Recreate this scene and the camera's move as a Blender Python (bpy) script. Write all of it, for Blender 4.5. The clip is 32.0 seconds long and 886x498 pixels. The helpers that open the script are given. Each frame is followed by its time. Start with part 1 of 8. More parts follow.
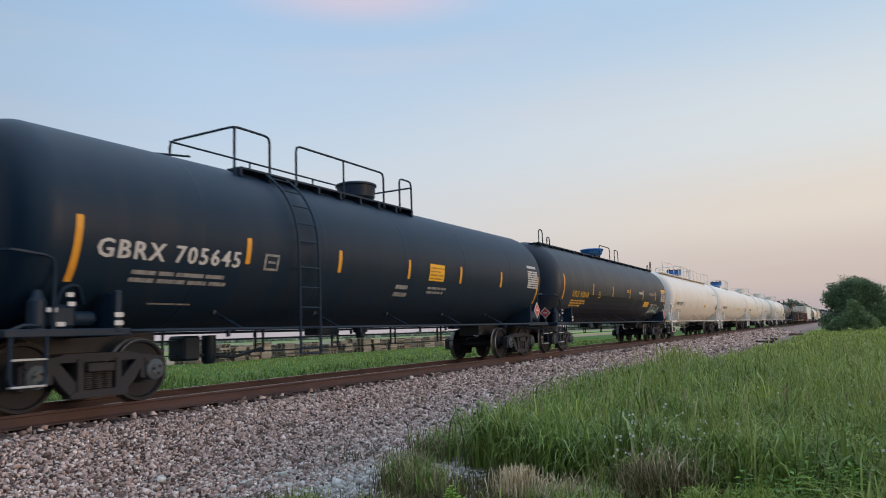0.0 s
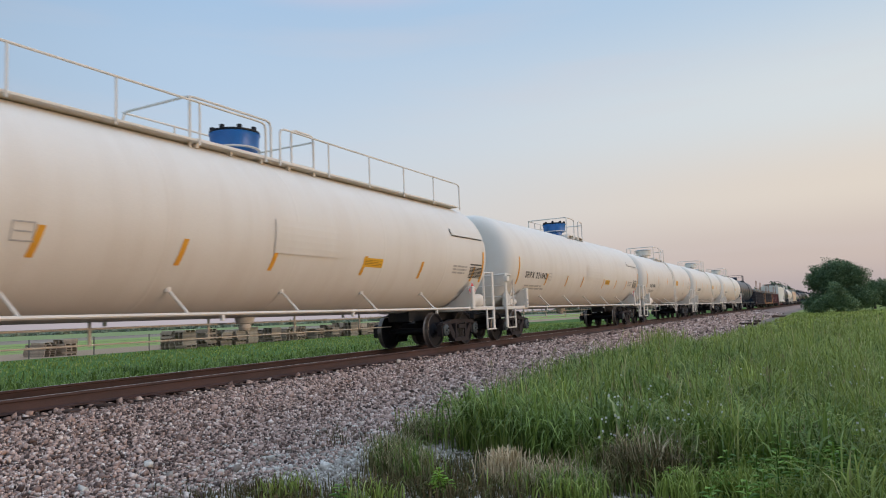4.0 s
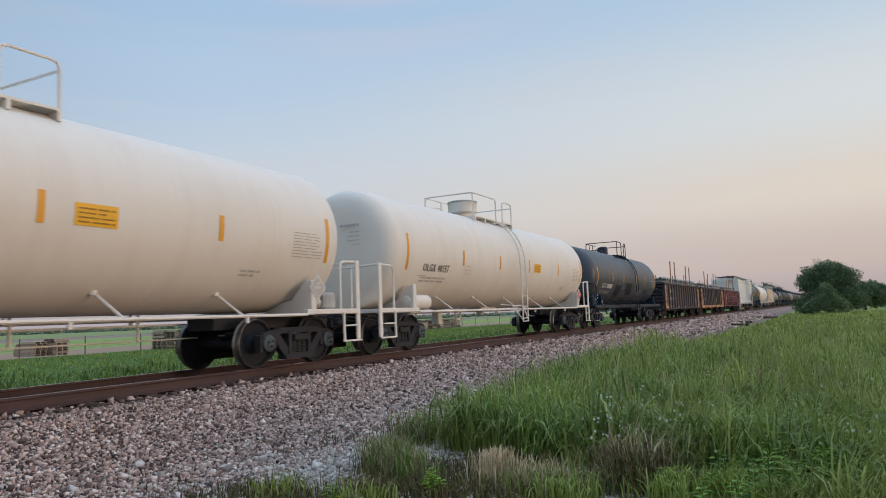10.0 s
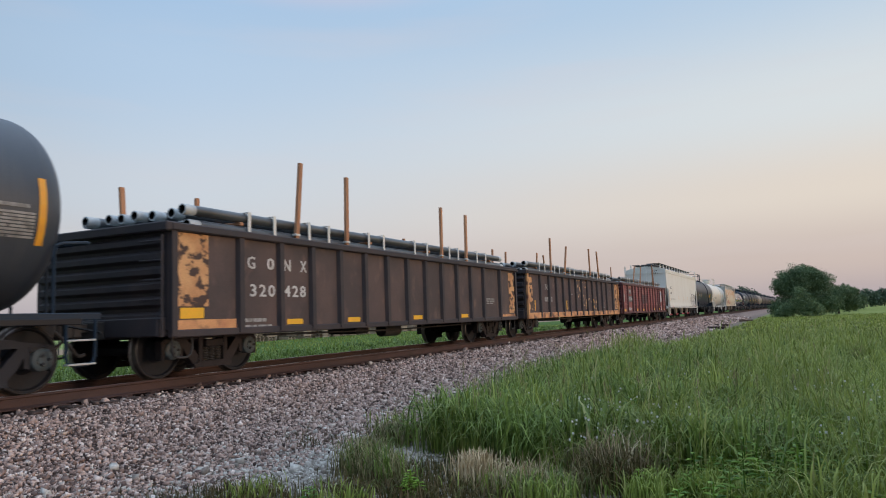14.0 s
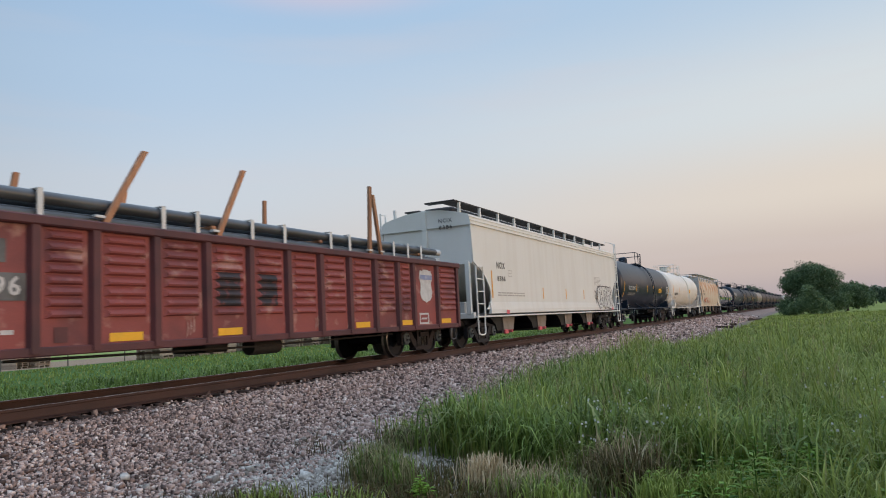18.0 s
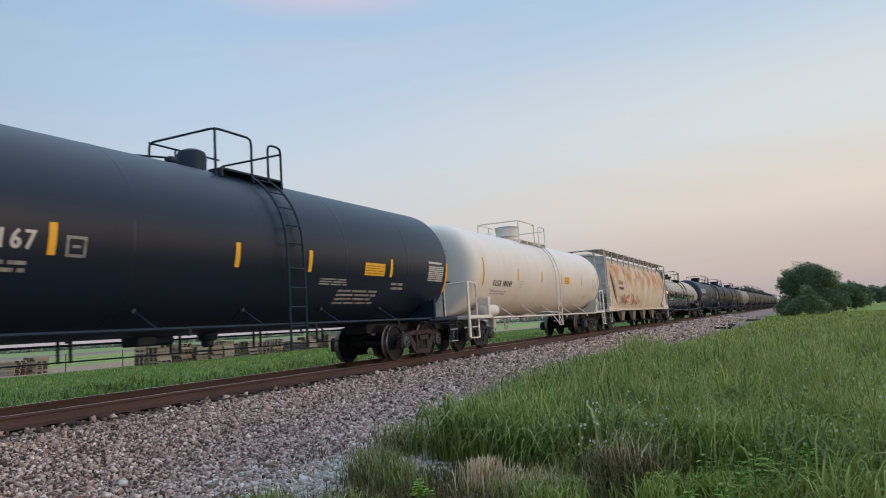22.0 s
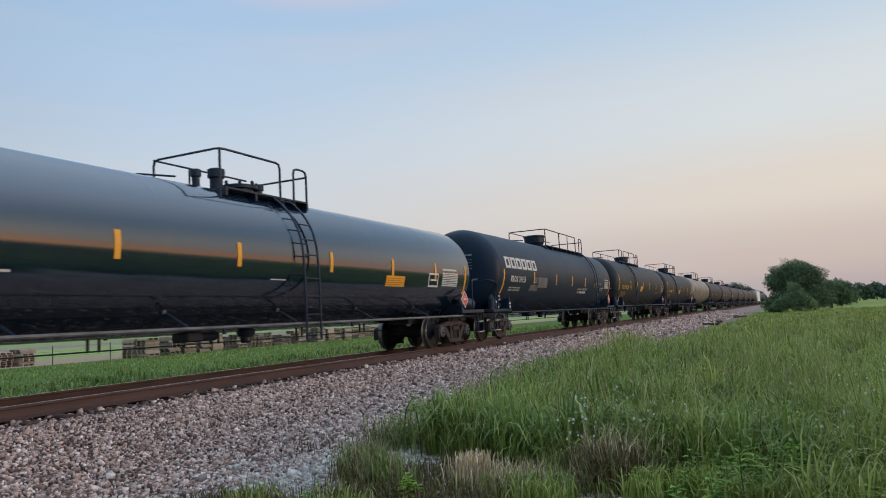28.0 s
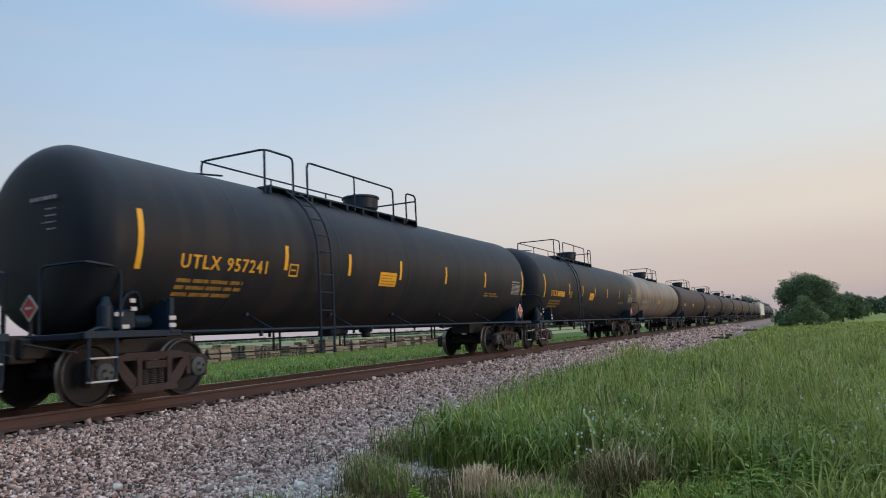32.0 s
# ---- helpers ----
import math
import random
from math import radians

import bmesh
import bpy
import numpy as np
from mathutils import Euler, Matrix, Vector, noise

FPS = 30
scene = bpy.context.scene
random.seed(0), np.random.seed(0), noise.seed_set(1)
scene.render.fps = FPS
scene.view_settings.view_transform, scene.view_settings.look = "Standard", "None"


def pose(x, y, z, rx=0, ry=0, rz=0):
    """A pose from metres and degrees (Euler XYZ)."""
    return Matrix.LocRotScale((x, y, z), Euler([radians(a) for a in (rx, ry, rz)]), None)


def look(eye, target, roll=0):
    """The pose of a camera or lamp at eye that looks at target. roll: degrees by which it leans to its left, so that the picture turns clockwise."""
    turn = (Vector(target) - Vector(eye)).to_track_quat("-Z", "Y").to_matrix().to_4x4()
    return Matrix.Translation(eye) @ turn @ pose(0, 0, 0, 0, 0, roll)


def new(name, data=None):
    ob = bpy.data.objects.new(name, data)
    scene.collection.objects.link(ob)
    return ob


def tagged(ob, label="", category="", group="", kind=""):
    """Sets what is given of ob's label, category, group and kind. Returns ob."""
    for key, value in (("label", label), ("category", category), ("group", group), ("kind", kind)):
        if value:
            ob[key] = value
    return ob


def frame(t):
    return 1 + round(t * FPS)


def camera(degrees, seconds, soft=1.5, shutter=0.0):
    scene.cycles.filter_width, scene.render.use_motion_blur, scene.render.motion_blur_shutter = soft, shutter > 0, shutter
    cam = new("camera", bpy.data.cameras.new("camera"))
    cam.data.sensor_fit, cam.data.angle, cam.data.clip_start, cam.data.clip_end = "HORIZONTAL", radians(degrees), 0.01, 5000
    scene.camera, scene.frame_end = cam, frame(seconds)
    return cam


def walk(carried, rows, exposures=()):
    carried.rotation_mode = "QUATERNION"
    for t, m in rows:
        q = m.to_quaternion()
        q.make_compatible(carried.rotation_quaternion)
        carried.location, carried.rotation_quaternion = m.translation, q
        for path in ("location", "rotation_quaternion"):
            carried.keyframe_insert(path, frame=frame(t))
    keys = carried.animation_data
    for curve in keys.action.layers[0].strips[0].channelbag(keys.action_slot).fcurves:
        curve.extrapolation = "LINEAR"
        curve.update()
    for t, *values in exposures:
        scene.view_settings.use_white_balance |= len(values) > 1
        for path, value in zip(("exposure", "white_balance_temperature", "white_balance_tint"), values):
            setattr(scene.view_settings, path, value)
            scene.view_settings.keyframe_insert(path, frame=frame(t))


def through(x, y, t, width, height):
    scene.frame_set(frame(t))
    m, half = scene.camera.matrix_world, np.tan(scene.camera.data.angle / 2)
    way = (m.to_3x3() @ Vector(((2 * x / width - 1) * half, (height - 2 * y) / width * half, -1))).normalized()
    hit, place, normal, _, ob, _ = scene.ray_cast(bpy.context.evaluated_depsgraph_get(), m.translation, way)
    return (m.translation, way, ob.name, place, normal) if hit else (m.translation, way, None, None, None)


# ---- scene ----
cam = camera(64.14, 32.0, soft=1.0, shutter=0.15)
EYE = Vector((9.991, 0.0, 0.826))


def aim(left, up, roll):
    """The camera's pose, turned left of the track's line, tilted up and leaning, in degrees."""
    a, b = radians(left), radians(up)
    way = Vector((-math.sin(a) * math.cos(b), math.cos(a) * math.cos(b), math.sin(b)))
    return look(EYE, EYE + way, roll)


walk(cam, [
    (0, aim(28.897, 6.784, -2.144)),
    (0.5, aim(28.940, 6.784, -2.141)),
    (1, aim(28.995, 6.771, -2.275)),
    (1.5, aim(28.983, 6.648, -2.428)),
    (2, aim(28.794, 6.429, -2.580)),
    (2.5, aim(28.479, 6.224, -2.588)),
    (3, aim(28.246, 6.034, -2.499)),
    (3.5, aim(28.013, 5.730, -2.419)),
    (5.5, aim(27.751, 4.983, -2.488)),
    (6, aim(27.894, 5.022, -2.445)),
    (6.5, aim(28.100, 5.053, -2.254)),
    (7, aim(28.204, 5.040, -2.005)),
    (7.5, aim(28.171, 4.988, -1.864)),
    (8, aim(28.053, 5.000, -1.822)),
    (8.5, aim(27.829, 5.114, -1.963)),
    (9, aim(27.615, 5.246, -2.204)),
    (9.5, aim(27.481, 5.351, -2.359)),
    (10, aim(27.316, 5.424, -2.273)),
    (10.5, aim(27.079, 5.578, -2.382)),
    (11, aim(26.859, 5.654, -2.333)),
    (11.5, aim(26.762, 5.633, -1.870)),
    (12, aim(26.734, 5.587, -1.670)),
    (12.5, aim(26.728, 5.537, -1.839)),
    (13, aim(26.464, 5.543, -2.056)),
    (13.5, aim(26.030, 5.499, -2.144)),
    (14, aim(25.683, 5.519, -2.044)),
    (14.5, aim(25.632, 5.628, -1.967)),
    (16.5, aim(25.792, 5.841, -2.771)),
    (17, aim(25.999, 5.812, -2.909)),
    (17.5, aim(26.139, 5.838, -2.930)),
    (18, aim(26.143, 5.888, -3.064)),
    (18.5, aim(26.202, 5.818, -3.174)),
    (19, aim(26.335, 5.753, -3.127)),
    (19.5, aim(26.360, 5.834, -3.125)),
    (20, aim(26.188, 5.887, -2.965)),
    (20.5, aim(25.950, 5.974, -3.157)),
    (21, aim(25.754, 5.992, -3.275)),
    (21.5, aim(25.754, 6.051, -3.438)),
    (22, aim(25.950, 6.124, -3.498)),
    (22.5, aim(26.206, 6.287, -3.543)),
    (23, aim(26.409, 6.403, -3.535)),
    (23.5, aim(26.466, 6.412, -3.477)),
    (24, aim(26.447, 6.386, -3.488)),
    (24.5, aim(26.455, 6.447, -3.401)),
    (25, aim(26.322, 6.449, -3.403)),
    (25.5, aim(26.133, 6.293, -3.308)),
    (27.5, aim(25.309, 5.438, -3.177)),
    (28, aim(25.176, 5.642, -3.152)),
    (28.5, aim(25.251, 5.870, -2.975)),
    (29, aim(25.541, 5.971, -2.757)),
    (29.5, aim(25.728, 6.053, -2.774)),
    (30, aim(25.838, 6.155, -2.854)),
    (30.5, aim(25.932, 6.279, -3.026)),
    (31, aim(26.041, 6.368, -2.849)),
    (31.5, aim(25.961, 6.495, -2.793)),
    (32, aim(25.791, 6.634, -2.847)),
], exposures=[(0, 0.06), (2.6, 0.06), (4.5, 0.0), (11, -0.02), (13, 0.03), (17, 0.02), (20, 0.0), (22, 0.02), (24, -0.02), (26, 0.0), (28, 0.02), (32, 0.03)])
# ---- world and light ----
SUN_LEFT, SUN_UP = radians(-80), radians(4.0)  # azimuth to the right of the track, evening
GLOW_LEFT = radians(-62)  # the warm half of the sky

PINK_CLOUD = (-0.308, 0.441, 1.425)  # its direction, drawn out sideways


def lin(r, g, b):
    return tuple((c / 12.92 if c <= 0.04045 else ((c + 0.055) / 1.055) ** 2.4) for c in (r / 255, g / 255, b / 255)) + (1.0,)


def ramp(nt, stops, mode="EASE"):
    n = nt.nodes.new("ShaderNodeValToRGB")
    n.color_ramp.interpolation = mode
    e = n.color_ramp.elements
    while len(e) < len(stops):
        e.new(0.5)
    for k, (p, c) in zip(e, stops):
        k.position, k.color = p, c
    return n


world = bpy.data.worlds.new("evening_sky")
scene.world = world
world.use_nodes = True
nt = world.node_tree
nt.nodes.clear()
N, LK = nt.nodes.new, nt.links.new
coord = N("ShaderNodeTexCoord")
sep = N("ShaderNodeSeparateXYZ")
LK(coord.outputs["Generated"], sep.inputs[0])
# height in the sky, z = 0 to 0.6 on the ramps
up = N("ShaderNodeMapRange")
up.inputs["From Min"].default_value, up.inputs["From Max"].default_value = 0.0, 0.6
LK(sep.outputs["Z"], up.inputs["Value"])
cool = ramp(nt, [(0.0, lin(193, 186, 196)), (0.12, lin(206, 201, 208)), (0.3, lin(203, 214, 229)), (0.55, lin(182, 207, 235)), (0.8, lin(160, 194, 231)), (1.0, lin(176, 199, 226))])
warm = ramp(nt, [(0.0, lin(186, 175, 181)), (0.1, lin(207, 191, 188)), (0.24, lin(231, 218, 207)), (0.42, lin(224, 229, 232)), (0.7, lin(186, 211, 236)), (0.82, lin(172, 203, 234)), (1.0, lin(180, 203, 230))])
LK(up.outputs[0], cool.inputs[0])
LK(up.outputs[0], warm.inputs[0])
# side of the sky: 0 away from the sunset, 1 towards it
side = N("ShaderNodeVectorMath")
side.operation = "DOT_PRODUCT"
side.inputs[1].default_value = (-math.sin(GLOW_LEFT), math.cos(GLOW_LEFT), 0)
LK(coord.outputs["Generated"], side.inputs[0])
toward = N("ShaderNodeMapRange")
toward.interpolation_type = "SMOOTHSTEP"
toward.inputs["From Min"].default_value, toward.inputs["From Max"].default_value = -0.55, 0.62
LK(side.outputs["Value"], toward.inputs["Value"])
mixed = N("ShaderNodeMix")
mixed.data_type = "RGBA"
LK(toward.outputs[0], mixed.inputs["Factor"])
LK(cool.outputs[0], mixed.inputs[6])
LK(warm.outputs[0], mixed.inputs[7])
# thin cloud: stretched noise, faint pink
stretch = N("ShaderNodeMapping")
stretch.inputs["Scale"].default_value = (1.5, 1.5, 13.0)
LK(coord.outputs["Generated"], stretch.inputs[0])
cloud = N("ShaderNodeTexNoise")
cloud.inputs["Scale"].default_value, cloud.inputs["Detail"].default_value = 1.7, 5.0
LK(stretch.outputs[0], cloud.inputs["Vector"])
thin = N("ShaderNodeMapRange")
thin.inputs["From Min"].default_value, thin.inputs["From Max"].default_value, thin.inputs["To Max"].default_value = 0.5, 0.78, 0.24
LK(cloud.outputs["Fac"], thin.inputs["Value"])
veiled = N("ShaderNodeMix")
veiled.data_type = "RGBA"
veiled.inputs[7].default_value = lin(222, 212, 216)
LK(thin.outputs[0], veiled.inputs["Factor"])
LK(mixed.outputs[2], veiled.inputs[6])
# the afterglow low over the place where the sun has gone
low = N("ShaderNodeMapRange")
low.interpolation_type = "SMOOTHSTEP"
for key, v in (("From Min", 0.0), ("From Max", 0.15), ("To Min", 1.0), ("To Max", 0.0)):
    low.inputs[key].default_value = v
LK(sep.outputs["Z"], low.inputs["Value"])
west_side = N("ShaderNodeMapRange")
west_side.interpolation_type = "SMOOTHSTEP"
west_side.inputs["From Min"].default_value, west_side.inputs["From Max"].default_value = 0.64, 1.0
LK(side.outputs["Value"], west_side.inputs["Value"])
amount = N("ShaderNodeMath")
amount.operation = "MULTIPLY"
LK(low.outputs[0], amount.inputs[0])
LK(west_side.outputs[0], amount.inputs[1])
glowing = N("ShaderNodeMix")
glowing.data_type = "RGBA"
glowing.inputs[7].default_value = (1.35, 0.62, 0.34, 1.0)
LK(amount.outputs[0], glowing.inputs["Factor"])
LK(veiled.outputs[2], glowing.inputs[6])
# one faint pink cloud high ahead
puff = N("ShaderNodeVectorMath")
puff.operation = "DISTANCE"
puff.inputs[1].default_value = PINK_CLOUD
squash = N("ShaderNodeMapping")
squash.inputs["Scale"].default_value = (0.6, 0.6, 3.2)
LK(coord.outputs["Generated"], squash.inputs[0])
LK(squash.outputs[0], puff.inputs[0])
near_puff = N("ShaderNodeMapRange")
near_puff.interpolation_type = "SMOOTHSTEP"
for key, v in (("From Min", 0.0), ("From Max", 0.14), ("To Min", 0.6), ("To Max", 0.0)):
    near_puff.inputs[key].default_value = v
LK(puff.outputs["Value"], near_puff.inputs["Value"])
puffed = N("ShaderNodeMix")
puffed.data_type = "RGBA"
puffed.inputs[7].default_value = lin(232, 205, 215)
LK(near_puff.outputs[0], puffed.inputs["Factor"])
LK(glowing.outputs[2], puffed.inputs[6])
sky = N("ShaderNodeTexSky")
sky.sky_type, sky.sun_disc = "NISHITA", False
sky.sun_elevation, sky.sun_rotation = SUN_UP, -SUN_LEFT
sky.dust_density = 2.0
hue = N("ShaderNodeBackground")
# the sky overhead, above the bands of the sunset, is the brightest
high = N("ShaderNodeMapRange")
high.interpolation_type = "SMOOTHSTEP"
for key, v in (("From Min", 0.38), ("From Max", 1.0), ("To Min", 0.86), ("To Max", 2.2)):
    high.inputs[key].default_value = v
LK(sep.outputs["Z"], high.inputs["Value"])
# and it is dimmer away from the sunset, behind the viewer
away = N("ShaderNodeMapRange")
away.interpolation_type = "SMOOTHSTEP"
for key, v in (("From Min", -1.0), ("From Max", -0.25), ("To Min", 0.55), ("To Max", 1.0)):
    away.inputs[key].default_value = v
LK(side.outputs["Value"], away.inputs["Value"])
level = N("ShaderNodeMath")
level.operation = "MULTIPLY"
LK(high.outputs[0], level.inputs[0])
LK(away.outputs[0], level.inputs[1])
LK(level.outputs[0], hue.inputs["Strength"])
LK(puffed.outputs[2], hue.inputs[0])
glow = N("ShaderNodeBackground")
glow.inputs["Strength"].default_value = 0.035
LK(sky.outputs[0], glow.inputs[0])
both = N("ShaderNodeAddShader")
LK(hue.outputs[0], both.inputs[0])
LK(glow.outputs[0], both.inputs[1])
LK(both.outputs[0], N("ShaderNodeOutputWorld").inputs[0])

sun = new("sun", bpy.data.lights.new("sun", "SUN"))
sun.data.energy, sun.data.angle, sun.data.color = 1.0, radians(12), (1.0, 0.72, 0.5)
sun.matrix_world = look((0, 0, 50), Vector((0, 0, 50)) - Vector((-math.sin(SUN_LEFT), math.cos(SUN_LEFT), math.tan(SUN_UP))))
# ---- materials ----
def surface(name, colour, rough=0.6, metal=0.0, second=None, amount=0.5, scale=3.0, grain=0.08, bump=0.15, fine=60.0, stretch=(1, 1, 1), third=None, third_amount=0.5, third_scale=0.8, third_stretch=(1, 1, 1), third_from=(0.48, 0.62), coat=0.0, spec=0.5, random=0.0, island=False, high=None):
    """A surface in object space: base colour, patches of a second and a third colour, fine grain and relief."""
    m = bpy.data.materials.new(name)
    m.use_nodes = True
    t = m.node_tree
    b = t.nodes["Principled BSDF"]
    tc = t.nodes.new("ShaderNodeTexCoord")

    def noise(sc, detail, st):
        mp = t.nodes.new("ShaderNodeMapping")
        mp.inputs["Scale"].default_value = st
        t.links.new(tc.outputs["Object"], mp.inputs[0])
        n = t.nodes.new("ShaderNodeTexNoise")
        n.inputs["Scale"].default_value, n.inputs["Detail"].default_value = sc, detail
        t.links.new(mp.outputs[0], n.inputs["Vector"])
        return n.outputs["Fac"]

    def mix(fac, a, c, blend="MIX"):
        x = t.nodes.new("ShaderNodeMix")
        x.data_type, x.blend_type = "RGBA", blend
        for value, slot in ((fac, "Factor"), (a, 6), (c, 7)):
            if hasattr(value, "is_output"):
                t.links.new(value, x.inputs[slot])
            else:
                x.inputs[slot].default_value = value
        return x.outputs[2]

    def window(value, lo, hi, out):
        r = t.nodes.new("ShaderNodeMapRange")
        r.inputs["From Min"].default_value, r.inputs["From Max"].default_value, r.inputs["To Max"].default_value = lo, hi, out
        t.links.new(value, r.inputs["Value"])
        return r.outputs[0]

    col = (*colour, 1.0)
    if second:
        col = mix(window(noise(scale, 6, stretch), 0.42, 0.66, amount), col, (*second, 1.0))
    if third:
        some = window(noise(third_scale, 5, third_stretch), *third_from, third_amount)
        if high:  # streaks that start at the top edge and thin out below
            xyz = t.nodes.new("ShaderNodeSeparateXYZ")
            t.links.new(tc.outputs["Object"], xyz.inputs[0])
            less = t.nodes.new("ShaderNodeMath")
            less.operation = "MULTIPLY"
            t.links.new(some, less.inputs[0])
            band = window(xyz.outputs["Z"], *high[:2], 1.0)
            if len(high) > 2:
                upper = window(xyz.outputs["Z"], *high[2:], -0.8)
                both_ends = t.nodes.new("ShaderNodeMath")
                t.links.new(band, both_ends.inputs[0])
                t.links.new(upper, both_ends.inputs[1])
                band = both_ends.outputs[0]
            t.links.new(band, less.inputs[1])
            some = less.outputs[0]
        col = mix(some, col, (*third, 1.0))
    small = noise(fine, 3, (1, 1, 1))
    shade = window(small, 0.25, 0.75, 1.0)
    dark = tuple(1 - grain for _ in range(3)) + (1,)
    light = tuple(1 + grain for _ in range(3)) + (1,)
    col = mix(1.0, col, mix(shade, dark, light), "MULTIPLY")
    if random:
        src = t.nodes.new("ShaderNodeNewGeometry").outputs["Random Per Island"] if island else t.nodes.new("ShaderNodeObjectInfo").outputs["Random"]
        col = mix(1.0, col, mix(src, (1 - random,) * 3 + (1,), (1 + random,) * 3 + (1,)), "MULTIPLY")
    t.links.new(col, b.inputs["Base Color"])
    b.inputs["Roughness"].default_value, b.inputs["Metallic"].default_value = rough, metal
    b.inputs["Coat Weight"].default_value = coat
    b.inputs["Specular IOR Level"].default_value = spec
    if bump:
        k = t.nodes.new("ShaderNodeBump")
        k.inputs["Strength"].default_value, k.inputs["Distance"].default_value = bump, 0.01
        t.links.new(small, k.inputs["Height"])
        t.links.new(k.outputs[0], b.inputs["Normal"])
    return m


BLACK = surface("black_paint", (0.004, 0.017, 0.037), 0.5, spec=0.28, second=(0.008, 0.021, 0.041), amount=0.5, scale=1.2, stretch=(1, 0.5, 1), third=(0.025, 0.03, 0.04), third_amount=0.25, third_scale=0.7, third_stretch=(1, 2.2, 0.35), grain=0.1, bump=0.05)
DUSTBLACK = surface("dusty_black_paint", (0.016, 0.024, 0.038), 0.5, spec=0.4, second=(0.028, 0.035, 0.048), amount=0.7, scale=0.9, third=(0.05, 0.05, 0.054), third_amount=0.4, third_scale=0.6, third_stretch=(1, 1.6, 0.5), grain=0.1, bump=0.05)
WHITE = surface("white_paint", (0.71, 0.672, 0.618), 0.62, spec=0.3, second=(0.66, 0.615, 0.55), amount=0.5, scale=1.1, stretch=(1, 0.5, 1), third=(0.5, 0.42, 0.34), third_amount=0.12, third_scale=0.8, third_stretch=(1, 2.5, 0.3), grain=0.04, bump=0.04)
STEEL = surface("dark_steel", (0.026, 0.025, 0.026), 0.7, second=(0.038, 0.032, 0.03), amount=0.6, scale=4, grain=0.15, bump=0.2)
# ---- ground and track ----
BEND = 8.45e-5 / 2  # the track bends gently to the right


def track_x(y):
    return BEND * y * abs(y)


def link(name, verts, faces, mat, parent=None, smooth=False):
    me = bpy.data.meshes.new(name)
    me.from_pydata(verts, [], faces)
    me.materials.append(mat)
    if smooth:
        me.shade_smooth()
    ob = new(name, me)
    ob.parent = parent
    return ob


def link_arrays(name, co, sizes, loops, mat):
    """A mesh straight from arrays: vertices, corners of each face, and the corners' vertices."""
    me = bpy.data.meshes.new(name)
    me.vertices.add(len(co))
    me.vertices.foreach_set("co", np.ascontiguousarray(co, dtype=np.float32).ravel())
    me.loops.add(len(loops))
    me.loops.foreach_set("vertex_index", np.ascontiguousarray(loops, dtype=np.int32))
    me.polygons.add(len(sizes))
    me.polygons.foreach_set("loop_start", np.concatenate(([0], np.cumsum(sizes)[:-1])).astype(np.int32))
    me.update(calc_edges=True)
    me.materials.append(mat)
    return new(name, me)


def ground_z(x, y):
    """Height of the ground: a ballasted bank under the track, flat fields beside it."""
    k = abs(x - track_x(y))
    if k < 1.75:
        return -0.24
    if k < 4.3:
        return -0.24 - 0.56 * (k - 1.75) / 2.55
    return -0.8 + 0.05 * noise.noise((x * 0.25, y * 0.25, 0)) * min(1.0, (k - 4.3) / 1.5)


